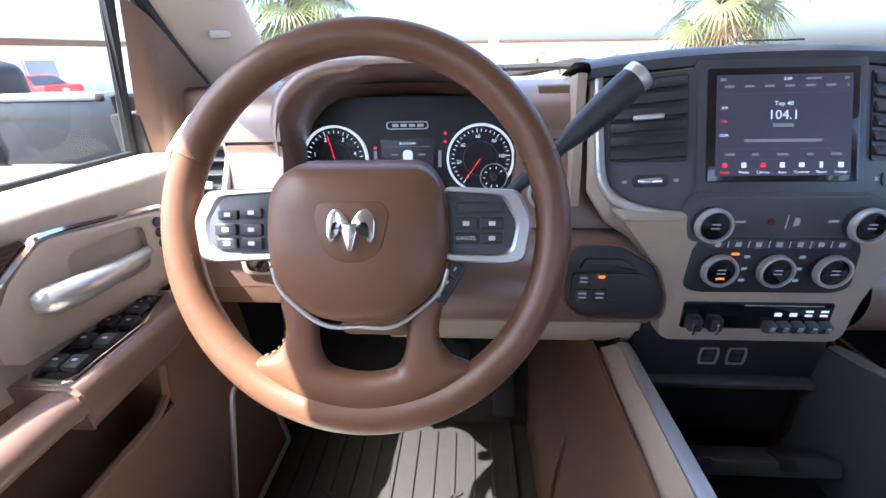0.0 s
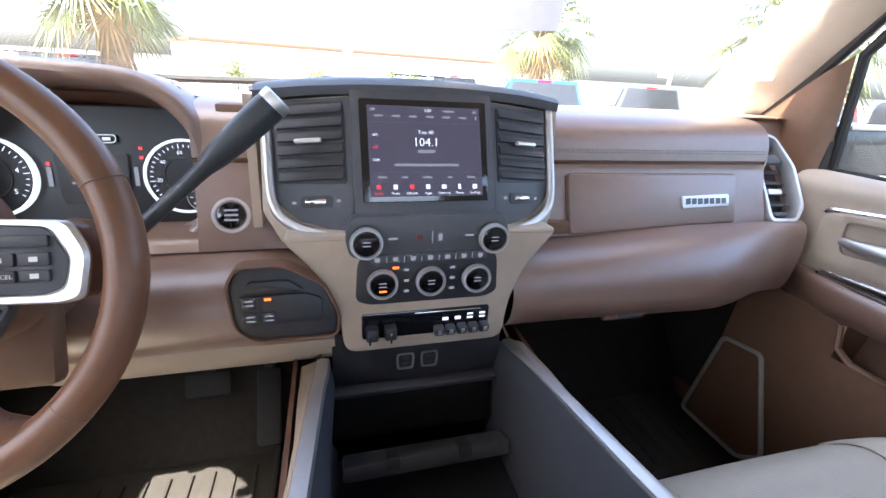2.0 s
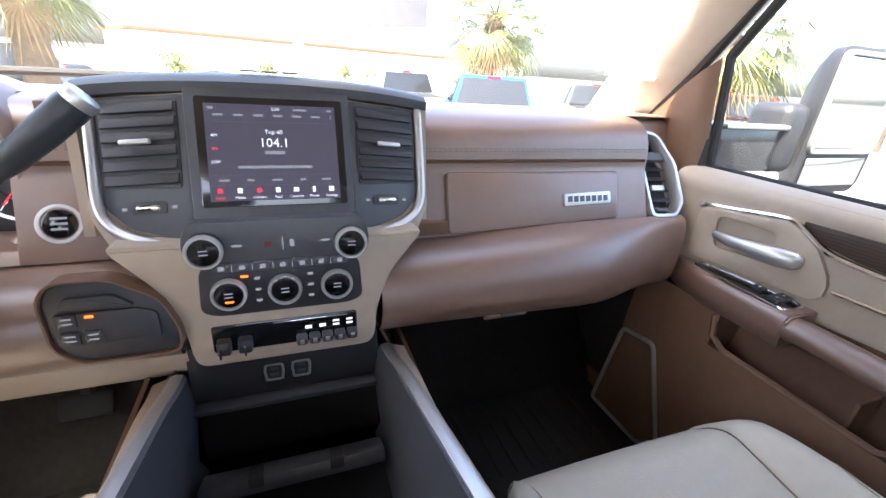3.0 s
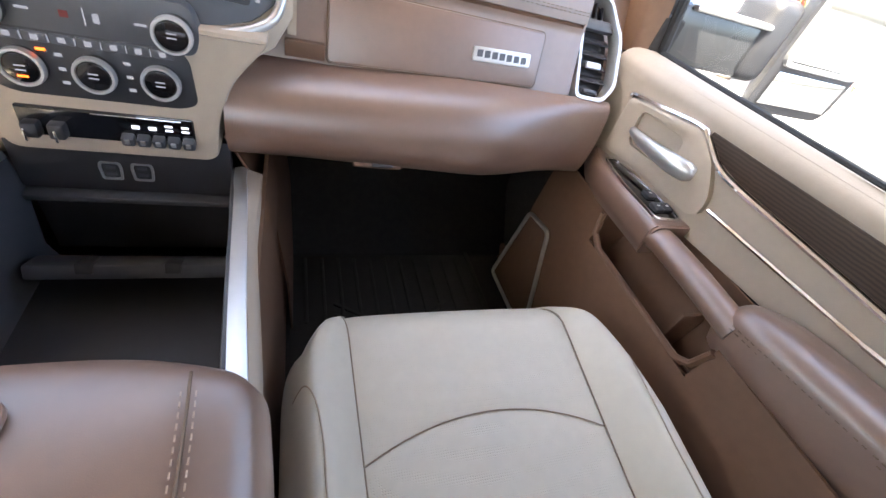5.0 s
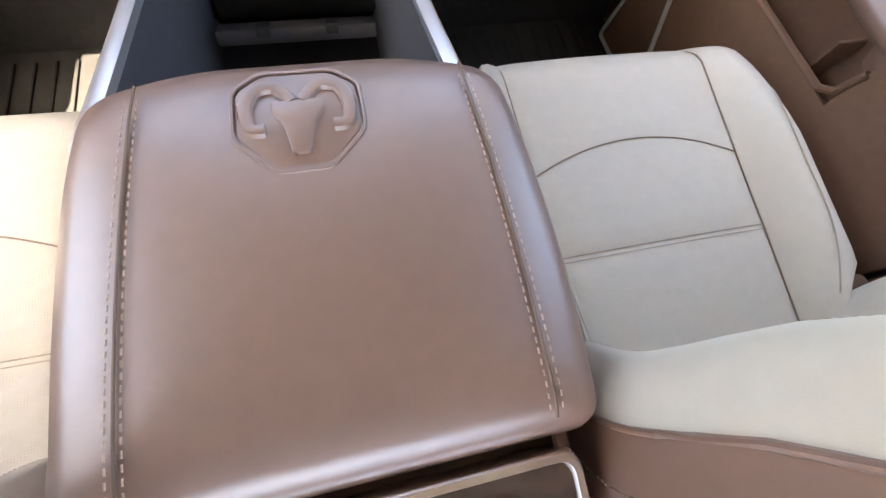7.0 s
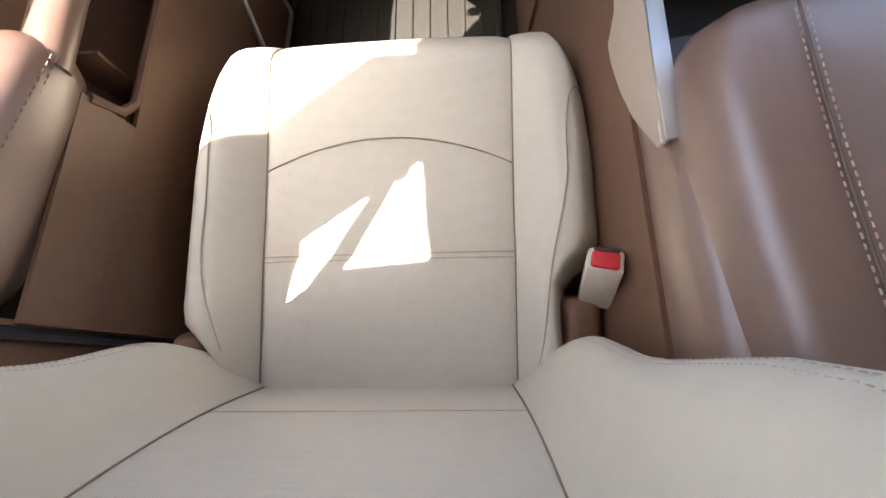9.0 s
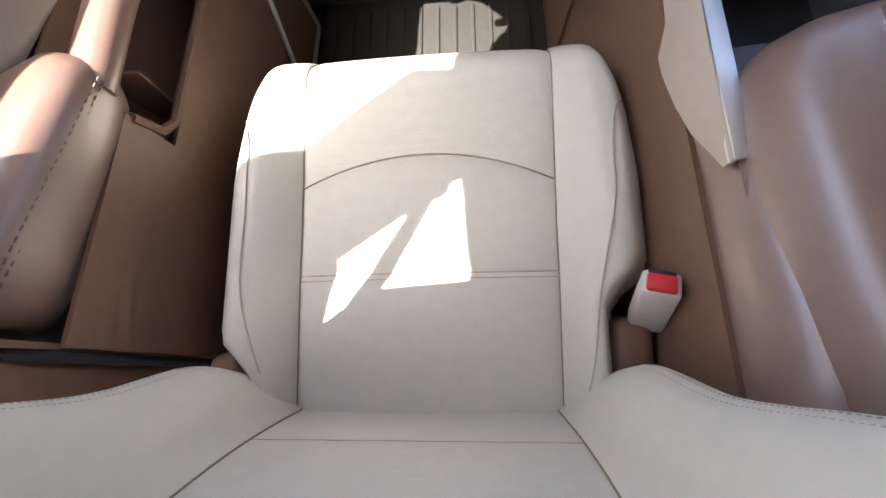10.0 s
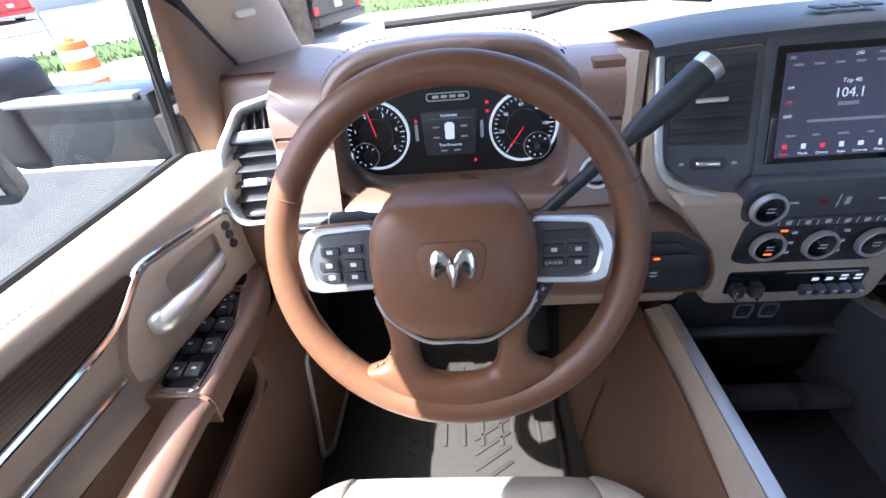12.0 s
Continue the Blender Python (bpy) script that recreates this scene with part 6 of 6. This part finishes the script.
# ---- floor mats and pedals ----
def mats():
    for cx, w, y0, y1 in ((-0.165, 0.27, 0.33, 0.80), (C + 0.48, 0.27, 0.34, 0.82)):
        m = thing("floor_mat", "dark ribbed rubber floor mat", "floor mat", group="floor mats")
        pts = rounded([(cx - w, y0), (cx + w, y0), (cx + w, y1), (cx - w, y1)], 0.03)
        part("mat_sheet", slab(pts, 0.010, pose(0, 0, FLOOR + 0.012), 0.003), RUBBER, m)
        part("mat_rim", hollow(pts, rounded([(cx - w + 0.012, y0 + 0.012), (cx + w - 0.012, y0 + 0.012), (cx + w - 0.012, y1 - 0.012), (cx - w + 0.012, y1 - 0.012)], 0.025), 0.012, pose(0, 0, FLOOR + 0.020), 0.002), RUBBER, m)
        for k in range(11):
            x = cx - w + 0.05 + k * (2 * w - 0.10) / 10
            part("rib", box((0.009, 0.22, 0.006), pose(x, y1 - 0.18, FLOOR + 0.0145), 0.002), RUBBER, m)
        for k in range(6):
            for sd in (-1, 1):
                part("rib", box((0.10, 0.009, 0.006), pose(cx + sd * 0.11, y0 + 0.05 + 0.034 * k, FLOOR + 0.0145, 0, 0, sd * 32), 0.002), RUBBER, m)
    for x, y, z, w, h in ((-0.045, 0.84, 0.22, 0.10, 0.055),):
        p = thing("brake_pedal", "black rubber brake pedal", "pedal")
        part("pad", box((w, h, 0.018), pose(x, y, z, 55), 0.008), PEDAL, p)
        part("arm", box((0.02, 0.03, 0.26), pose(x, y + 0.08, z + 0.13, -30), 0.005), BLACK, p)
    g = thing("accelerator_pedal", "tall black accelerator pedal", "pedal")
    part("pad", box((0.055, 0.17, 0.018), pose(0.085, 0.80, 0.17, 50), 0.008), PEDAL, g)
    part("arm", box((0.02, 0.03, 0.2), pose(0.085, 0.88, 0.27, -20), 0.005), BLACK, g)


mats()


# ---- the truck's own outside ----
WHITEPAINT = material("white_car_paint", (0.72, 0.73, 0.74), 0.25, bump=0, coat=0.6, var=0.03)
hood = part("bonnet", thick(grid([[(C + x, y, z - 0.05 * (x / 0.85) ** 4) for x in (-0.88, -0.7, -0.45, -0.2, 0, 0.2, 0.45, 0.7, 0.88)] for y, z in ((1.12, 0.80), (1.5, 0.80), (2.0, 0.765), (2.30, 0.70), (2.36, 0.60))]), 0.02), WHITEPAINT)
tagged(hood, "white painted bonnet ahead of the windscreen", "bonnet", kind="structure")
wip = thing("wiper", "black windscreen wiper at rest", "wiper")
part("blade", tube([(C - 0.62, 1.005, 0.868), (C - 0.2, 1.075, 0.872), (C + 0.05, 1.085, 0.866)], 0.008, 8), PEDAL, wip)
part("arm", tube([(C - 0.30, 1.09, 0.85), (C - 0.12, 1.10, 0.88), (C + 0.10, 1.11, 0.852)], 0.010, 8), PEDAL, wip)
PAPER = material("white_paper", (0.80, 0.80, 0.80), 0.9, bump=0)
pn, pk = PAPER.node_tree.nodes, PAPER.node_tree.links
thin, both = pn.new("ShaderNodeBsdfTranslucent"), pn.new("ShaderNodeMixShader")
thin.inputs[0].default_value = (0.80, 0.80, 0.80, 1)
both.inputs[0].default_value = 0.5
pk.new(pn["Principled BSDF"].outputs[0], both.inputs[1])
pk.new(thin.outputs[0], both.inputs[2])
pk.new(both.outputs[0], pn["Material Output"].inputs[0])
pp = thing("paper_sheet", "white paper sheet stuck behind the windscreen", "paper sheet")
part("sheet", slab([(-0.055, -0.05), (0.130, -0.060), (0.130, 0.09), (-0.055, 0.09)], 0.001, look((0.560, 0.67, 1.035), (0.33, -0.02, 0.93)), 0), PAPER, pp)


def side_mirror(s):
    m = thing("side_mirror", "large black towing mirror on the door", "side mirror", group="side mirrors")

    def P(d, y, z):
        return Matrix.Translation((C + s * d, y, z))
    part("arm", box((0.25, 0.10, 0.115), P(1.07, 0.715, 0.800), 0.012), PAINT, m, "dark grey mirror arm")
    part("arm_cap", box((0.22, 0.030, 0.012), P(1.07, 0.668, 0.854), 0.005), SILVER, m, "bright strip along the mirror arm")
    part("pivot", box((0.085, 0.11, 0.17), P(1.205, 0.71, 0.825), 0.025, 3), BLACK, m)
    rows = []
    for y, d0, d1, z0, z1 in ((0.652, 1.262, 1.548, 0.690, 1.040), (0.656, 1.252, 1.552, 0.684, 1.046), (0.685, 1.262, 1.552, 0.688, 1.044), (0.74, 1.33, 1.54, 0.71, 1.02), (0.79, 1.40, 1.50, 0.76, 0.97)):
        rows.append([(C + s * q[0], y, q[1]) for q in rounded([(d0, z0), (d1, z0), (d1, z1), (d0, z1)], 0.04)])
    h = part("housing", grid(rows, wrap=True, caps=True), BLACK, m, "black mirror housing")
    part("glass", box((0.255, 0.004, 0.215), P(1.40, 0.649, 0.915), 0.001), MIRROR, h, "mirror glass")
    part("glass_rim", hollow(rounded([(-0.14, -0.122), (0.14, -0.122), (0.14, 0.122), (-0.14, 0.122)], 0.03), rounded([(-0.128, -0.110), (0.128, -0.110), (0.128, 0.110), (-0.128, 0.110)], 0.025), 0.02, P(1.40, 0.643, 0.915) @ pose(0, 0, 0, 90), 0.004), SILVER, h)
    part("spot_glass", box((0.25, 0.004, 0.075), P(1.40, 0.649, 0.745), 0.001), MIRROR, h, "convex lower mirror")


MIRROR = material("mirror_glass", (0.9, 0.9, 0.9), 0.03, metal=1.0, bump=0, var=0.01)
side_mirror(-1)
side_mirror(1)


# ---- parking lot and distance ----
ASPHALT = material("pale_concrete", (0.46, 0.45, 0.43), 0.9, bump=0.3, fine=60, scale=2.0, var=0.12, wear=0.15)
TAR = material("grey_asphalt", (0.055, 0.055, 0.054), 0.9, bump=0.5, fine=90, scale=6.0, var=0.2, wear=0.3)
GRASS = material("lawn", (0.075, 0.11, 0.028), 0.95, bump=0.8, fine=25, scale=8.0, var=0.4, wear=0.3)
WALL = material("white_stucco", (0.72, 0.68, 0.62), 0.9, bump=0.2, fine=20, scale=1.0, wear=0.1)
ROOF = material("brown_roof", (0.13, 0.075, 0.042), 0.8, bump=0.3, fine=10, scale=1.0, wear=0.2)
BARK = material("palm_bark", (0.13, 0.10, 0.07), 0.95, bump=0.9, fine=16, scale=14.0, var=0.4)
FROND = material("palm_leaf", (0.125, 0.145, 0.045), 0.55, bump=0, scale=3.0, var=0.35, wear=1.2)
DRY = material("dry_palm_leaf", (0.20, 0.13, 0.055), 0.8, bump=0, scale=3.0, var=0.3)
TYRE = material("tyre_rubber", (0.02, 0.02, 0.02), 0.8, bump=0.2)
CARGLASS = material("dark_car_glass", (0.02, 0.025, 0.03), 0.08, bump=0, coat=0.5)
LAMPRED = material("tail_lamp", (0.55, 0.02, 0.02), 0.25, bump=0, emit=(1, 0.02, 0.02), power=0.25)
PALEGLASS = material("pale_shop_glass", (0.30, 0.33, 0.35), 0.2, bump=0)
STEEL = material("galvanised_steel", (0.45, 0.46, 0.47), 0.45, metal=0.7, bump=0.1)
ORANGE = material("orange_plastic", (0.75, 0.16, 0.03), 0.5, bump=0)
ground = part("ground", box((700, 700, 0.2), pose(0, 100, GROUND - 0.1), 0), TAR)
tagged(ground, "grey asphalt of the parking lot", "ground", kind="structure")
lot = part("pavement", box((160, 120, 0.03), pose(20, 64.5, GROUND + 0.015), 0), ASPHALT)
tagged(lot, "sunlit pale concrete lot and street", "pavement", kind="structure")


def far(az, dist, z=GROUND):
    return Vector((0.1 + dist * math.sin(radians(az)), dist * math.cos(radians(az)), z))


for az0, az1, d0, d1 in ((-60, -28, 13.5, 17.5), (-26, 10, 15, 19), (12, 62, 18, 21)):
    rows = []
    for k in range(9):
        a = az0 + (az1 - az0) * k / 8
        rows.append([far(a, d0, GROUND + 0.02), far(a, (d0 + d1) / 2, GROUND + 0.09), far(a, d1, GROUND + 0.02)])
    g = part("lawn", grid(rows), GRASS)
    tagged(g, "strip of mown grass beside the lot", "grass", kind="structure")
    bm = bmesh.new()
    rng = random.Random(int(az0))
    for k in range(1500):
        p = far(rng.uniform(az0, az1), rng.uniform(d0, d1), GROUND + 0.03)
        h, a = rng.uniform(0.06, 0.16), rng.uniform(0, math.pi)
        w = Vector((math.cos(a), math.sin(a), 0)) * 0.03
        bm.faces.new([bm.verts.new(p - w), bm.verts.new(p + w), bm.verts.new(p + Vector((rng.uniform(-0.05, 0.05), rng.uniform(-0.05, 0.05), h)))])
    t = part("grass", bm, GRASS)
    tagged(t, "tufts of short green grass", "grass", kind="stuff")


def palm(base, height, crown, seed, lean=0.0):
    """A cabbage palm: ringed trunk, fan leaves on stalks, a few of them dry."""
    rng = random.Random(seed)
    t = thing("palm_tree", "cabbage palm with drooping green fan leaves", "palm tree", group="palm trees")
    path = [base + Vector((lean * (k / 14) ** 2, 0, height * k / 14)) for k in range(15)]
    part("trunk", tube(path, [0.25 + 0.035 * ((k % 2) - 0.5) - 0.03 * k / 14 for k in range(15)], 14), BARK, t, "rough brown trunk")
    top = path[-1]
    part("leaf_base", merged([box((0.05, 0.05, 0.34), Matrix.Translation(path[-1 - k // 9] + Vector((0.21 * math.cos(k * 2.4), 0.21 * math.sin(k * 2.4), -0.12))) @ pose(0, 0, 0, 0, 0, math.degrees(k * 2.4)) @ pose(0, 0, 0, 0, 24, 0), 0.01) for k in range(36)]), BARK, t)
    for k in range(34):
        a = k * 2.39996 + rng.uniform(-0.2, 0.2)
        e = radians(75 - 125 * (k / 33) ** 0.8 + rng.uniform(-8, 8))
        out = Vector((math.cos(a), math.sin(a), 0))
        length = crown * rng.uniform(0.42, 0.60)
        stalk = [top + out * (length * f * math.cos(e)) + Vector((0, 0, length * (f * math.sin(e) - 0.30 * f * f))) for f in (0, 0.33, 0.66, 1.0)]
        tip = stalk[-1]
        d = (stalk[-1] - stalk[-2]).normalized()
        side = d.cross(Vector((0, 0, 1))).normalized()
        up = side.cross(d)
        bm = tube(stalk, [0.022, 0.016, 0.012, 0.008], 5)
        n = 30
        for j in range(n):
            q = (j / (n - 1) - 0.5) * radians(250)
            ll = crown * (0.50 - 0.16 * abs(q) / 2.2) * rng.uniform(0.85, 1.1)
            r = (d * math.cos(q) + side * math.sin(q) + up * 0.18).normalized()
            w = r.cross(up).normalized() * (0.011 * crown)
            mid = tip + r * ll * 0.5
            end = tip + r * ll + Vector((rng.uniform(-0.04, 0.04), rng.uniform(-0.04, 0.04), -0.28 * ll * rng.uniform(0.6, 1.6)))
            v = [bm.verts.new(x) for x in (tip, mid + w + up * 0.008, end, mid - w + up * 0.008)]
            bm.faces.new(v)
        part("leaf", bm, DRY if e < radians(-38) and rng.random() < 0.5 else FROND, t)


palm(far(-20.3, 9.2), 3.05, 1.55, 3)
palm(far(26.6, 12.8), 3.25, 2.0, 5, 0.1)
palm(far(52.0, 12.5), 3.2, 2.2, 8)
palm(far(66.0, 24.0), 3.6, 2.1, 9)


def vehicle(loc, turn, paint, label, bed=True, scale=1.0):
    """A parked pickup or saloon; its tail looks along -y before it turns."""
    v = thing("pickup_truck" if bed else "car", label, "pickup truck" if bed else "car", group="parked vehicles")
    m = Matrix.Translation(loc) @ pose(0, 0, 0, 0, 0, turn) @ Matrix.Scale(scale, 4)
    L = 5.6 if bed else 4.6
    z0 = 0.45 if bed else 0.28

    def ring(y, w, zt, tuck=0.08):
        return [m @ Vector(p) for p in ((-w, y, z0), (-w, y, zt - 0.12), (-w + tuck, y, zt), (w - tuck, y, zt), (w, y, zt - 0.12), (w, y, z0))]
    deck = 1.18 if bed else 0.95
    part("body", grid([ring(0.0, 0.95, deck - 0.05), ring(0.06, 0.98, deck), ring(2.0, 1.0, deck), ring(3.9, 1.0, deck), ring(L - 0.3, 0.98, deck - 0.08), ring(L, 0.90, deck - 0.25)], wrap=True, caps=True), paint, v)
    ca, cb, cc, cd = (1.75, 2.0, 3.3, 4.15) if bed else (0.75, 1.45, 2.7, 3.5)
    top = 1.80 if bed else 1.42

    def cab(y, w, z, b=deck - 0.05):
        return [m @ Vector(p) for p in ((-0.92, y, b), (-w, y, z), (w, y, z), (0.92, y, b))]
    part("cab", grid([[m @ Vector((x, ca, deck - 0.05)) for x in (-0.90, -0.45, 0.45, 0.90)], [m @ Vector((x, cb, top)) for x in (-0.70, -0.45, 0.45, 0.70)], [m @ Vector((x, cc, top)) for x in (-0.70, -0.45, 0.45, 0.70)], [m @ Vector((x, cd, deck - 0.05)) for x in (-0.90, -0.45, 0.45, 0.90)]]), paint, v)
    part("cab_side", merged([grid([[m @ Vector((s * 0.90, ca, deck - 0.05)), m @ Vector((s * 0.70, cb, top))], [m @ Vector((s * 0.90, cd, deck - 0.05)), m @ Vector((s * 0.70, cc, top))]]) for s in (-1, 1)]), paint, v)
    k = Vector((0, -0.02, 0.01))

    def between(p, q, f):
        return p + (q - p) * f
    a, b = Vector((0, ca, deck - 0.05)), Vector((0, cb, top))
    lo, hi = between(a, b, 0.12) + k, between(a, b, 0.90) + k
    part("rear_window", thick(grid([[m @ Vector((x * 0.80, lo.y, lo.z)) for x in (-1, 0, 1)], [m @ Vector((x * 0.66, hi.y, hi.z)) for x in (-1, 0, 1)]]), 0.01), CARGLASS, v, "dark rear window")
    for s in (-1, 1):
        for f0, f1 in ((0.16, 0.50), (0.54, 0.86)):
            y0, y1 = ca + (cd - ca) * f0, ca + (cd - ca) * f1
            part("side_window", thick(grid([[m @ Vector((s * 0.885, y0, deck + 0.04)), m @ Vector((s * 0.735, cb + (cc - cb) * f0, top - 0.08))], [m @ Vector((s * 0.885, y1, deck + 0.04)), m @ Vector((s * 0.735, cb + (cc - cb) * f1, top - 0.08))]]), 0.01), CARGLASS, v, "dark side window")
        part("tail_lamp", box((0.16, 0.06, 0.34 if bed else 0.18), m @ pose(s * 0.86, 0.01, deck - 0.30), 0.02), LAMPRED, v, "red tail lamp")
        for y in (1.15, L - 1.05):
            w = part("wheel", cyl(0.40 if bed else 0.33, 0.40 if bed else 0.33, 0.26, m @ pose(s * 0.96, y, 0.40 if bed else 0.33) @ pose(-0.13, 0, 0, 0, 90, 0), 28, 0.04), TYRE, v, "black tyre")
            part("rim", cyl(0.24, 0.20, 0.27, m @ pose(s * 0.96, y, 0.40 if bed else 0.33) @ pose(-0.135, 0, 0, 0, 90, 0), 20, 0.02), STEEL, w, "silver wheel rim")
    part("bumper", box((1.9, 0.16, 0.2), m @ pose(0, -0.05, 0.55 if bed else 0.42), 0.03), SILVER if bed else paint, v)
    part("brake_lamp", box((0.30, 0.03, 0.04), m @ pose(0, cb - 0.02, top - 0.02), 0.005), LAMPRED, v, "red high brake lamp")
    if bed:
        part("tailgate", box((1.5, 0.03, 0.48), m @ pose(0, -0.01, 0.88), 0.02), paint, v)
        part("bed_liner", box((1.6, 1.6, 0.02), m @ pose(0, 0.95, deck + 0.004), 0.004), TYRE, v)
        part("tailgate_handle", box((0.26, 0.02, 0.09), m @ pose(0, -0.03, 1.0), 0.01), BLACK, v)
    part("plate", box((0.30, 0.01, 0.15), m @ pose(0, -0.14 if bed else -0.02, 0.56 if bed else 0.72), 0.004), WHITE, v)


def paint(name, col):
    return material(name, col, 0.30, bump=0, coat=0.15, var=0.04)


vehicle(far(19.5, 11.4), 2, paint("silver_paint", (0.62, 0.63, 0.64)), "white pickup truck parked on the lot", True, 0.96)
vehicle(far(31.0, 7.8), -16, paint("blue_paint", (0.012, 0.10, 0.50)), "blue pickup truck parked on the lot", True, 0.99)
vehicle(far(42.5, 12.0), -25, paint("grey_paint", (0.07, 0.08, 0.09)), "dark grey pickup truck parked on the lot", True, 0.97)
vehicle(far(58.5, 13.5), -35, paint("red_paint", (0.50, 0.02, 0.02)), "red pickup truck parked on the lot", True, 0.97)
vehicle(far(-27.5, 9.0), 10, paint("black_paint", (0.012, 0.012, 0.014)), "black pickup truck parked on the lot", True, 0.97)
vehicle(far(-15.0, 12.6), 62, paint("charcoal_paint", (0.03, 0.03, 0.033)), "charcoal saloon car parked beside the grass", False, 0.95)
vehicle(far(-44.0, 30.0), 80, paint("crimson_paint", (0.55, 0.03, 0.03)), "red car parked far off", False, 1.0)


def barrel(loc):
    b = thing("traffic_barrel", "orange and white traffic barrel", "traffic barrel")
    for k, (z0, z1, r0, r1) in enumerate(((0.0, 0.12, 0.36, 0.34), (0.12, 0.34, 0.29, 0.28), (0.34, 0.52, 0.275, 0.265), (0.52, 0.68, 0.26, 0.25), (0.68, 0.84, 0.245, 0.235), (0.84, 0.95, 0.23, 0.225))):
        part("base" if k == 0 else "band", cyl(r0, r1, z1 - z0, Matrix.Translation(loc + Vector((0, 0, z0))), 28, 0.008), (TYRE, ORANGE, WHITE, ORANGE, WHITE, ORANGE)[k], b)
    part("handle", box((0.16, 0.03, 0.07), Matrix.Translation(loc + Vector((0, 0, 0.98))), 0.01), ORANGE, b)


barrel(far(-41.8, 10.2))


def building(a, b, depth, height, label, step=3.5, roof=0.35):
    w = thing("building", label, "building")
    d = (b - a)
    run_ = d.length
    x = d.normalized()
    m = plane_at(a, x, (0, 0, 1))
    part("wall", box((run_, height, depth), m @ pose(run_ / 2, height / 2, -depth / 2), 0), WALL, w, "white stucco wall")
    part("roof", box((run_ + 1.0, roof, depth + 1.2), m @ pose(run_ / 2, height + roof / 2, -depth / 2), 0.05), ROOF, w, "low brown roof edge")
    k = 1.0
    while k < run_ - 2.5:
        wn_ = part("window", box((1.7, 1.1, 0.12), m @ pose(k + 0.9, height * 0.55, 0.0), 0.02), PALEGLASS, w, "dark shop window")
        part("window_frame", hollow([(k, height * 0.55 - 0.6), (k + 1.8, height * 0.55 - 0.6), (k + 1.8, height * 0.55 + 0.6), (k, height * 0.55 + 0.6)], [(k + 0.07, height * 0.55 - 0.53), (k + 1.73, height * 0.55 - 0.53), (k + 1.73, height * 0.55 + 0.53), (k + 0.07, height * 0.55 + 0.53)], 0.1, m @ pose(0, 0, 0.09), 0.01), WHITE, wn_)
        k += step


building(far(-14, 52), far(30, 88), 14, 3.1, "long low white building with brown roof edge", 11.0)
building(far(-62, 30), far(-30, 46), 10, 2.9, "far white building behind the grass", 9.0)


def fence(a, b):
    f = thing("rail_fence", "grey metal rail fence beside the grass", "fence")
    n = int((b - a).length / 2.2)
    for k in range(n + 1):
        part("post", cyl(0.035, 0.035, 1.05, Matrix.Translation(a.lerp(b, k / n)), 10), STEEL, f)
    for z in (0.98, 0.55):
        part("rail", tube([a + Vector((0, 0, z)), b + Vector((0, 0, z))], 0.028, 8), STEEL, f)


fence(far(-66, 16.5), far(-30, 20))


def light_pole(loc, h, banner=True):
    p = thing("light_pole", "tall grey light pole with faded banner", "light pole", group="light poles")
    part("mast", tube([loc, loc + Vector((0, 0, h))], [0.10, 0.06], 12), STEEL, p)
    part("foot", cyl(0.25, 0.22, 0.5, Matrix.Translation(loc), 16, 0.03), WALL, p)
    part("lamp_head", box((0.7, 0.3, 0.14), Matrix.Translation(loc + Vector((0.3, 0, h))), 0.04), STEEL, p)
    if banner:
        part("banner", thick(grid([[loc + Vector((-0.10 - 0.55 * u, 0.04 * math.sin(6 * v + 2 * u), 2.1 + 2.2 * v)) for u in (0, 0.25, 0.5, 0.75, 1)] for v in (0, 0.2, 0.4, 0.6, 0.8, 1)]), 0.004), PAPER, p, "faded white banner")


light_pole(far(41.5, 22), 7.5)
light_pole(far(3.2, 34), 9.0)
light_pole(far(61.0, 20), 7.5, False)
PEN = [paint("pennant_red", (0.6, 0.03, 0.04)), paint("pennant_blue", (0.03, 0.12, 0.5)), PAPER]


def pennants(a, b, seed):
    t = thing("pennant_string", "string of red, white and blue pennants", "pennants")
    pts = [a.lerp(b, k / 20) - Vector((0, 0, 0.9 * (1 - (k / 10 - 1) ** 2))) for k in range(21)]
    part("cord", tube(pts, 0.012, 6), WHITE, t)
    for k in range(20):
        p, q = pts[k], pts[k + 1]
        bm = bmesh.new()
        v = [bm.verts.new(x) for x in (p, p.lerp(q, 0.6), p.lerp(q, 0.3) - Vector((0, 0, 0.35)))]
        bm.faces.new(v)
        part("pennant", thick(bm, 0.003), PEN[k % 3], t)


pennants(far(61.0, 20, 4.6), far(95, 17, 4.4), 1)
pennants(far(41.5, 22, 6.0), far(61, 20, 5.2), 2)
for az, dist, h in ((-1.0, 40, 0.9), (8, 42, 1.0), (11, 43, 1.0), (17, 44, 1.1), (-10, 30, 1.2)):
    bush = thing("shrub", "small green shrub at the roadside", "shrub", group="roadside shrubs")
    rng = random.Random(int(az * 10))
    o = far(az, dist)
    bm = bmesh.new()
    for k in range(260):
        p = o + Vector((rng.gauss(0, 0.42), rng.gauss(0, 0.42), abs(rng.gauss(h * 0.8, 0.42))))
        a, bq = Vector((rng.uniform(-1, 1), rng.uniform(-1, 1), rng.uniform(-1, 1))).normalized() * 0.16, Vector((rng.uniform(-1, 1), rng.uniform(-1, 1), rng.uniform(-1, 1))).normalized() * 0.09
        bm.faces.new([bm.verts.new(x) for x in (p - a, p + bq, p + a, p - bq)])
    part("stem", cyl(0.06, 0.04, h, Matrix.Translation(o), 8), BARK, bush)
    part("leafage", bm, FROND, bush)
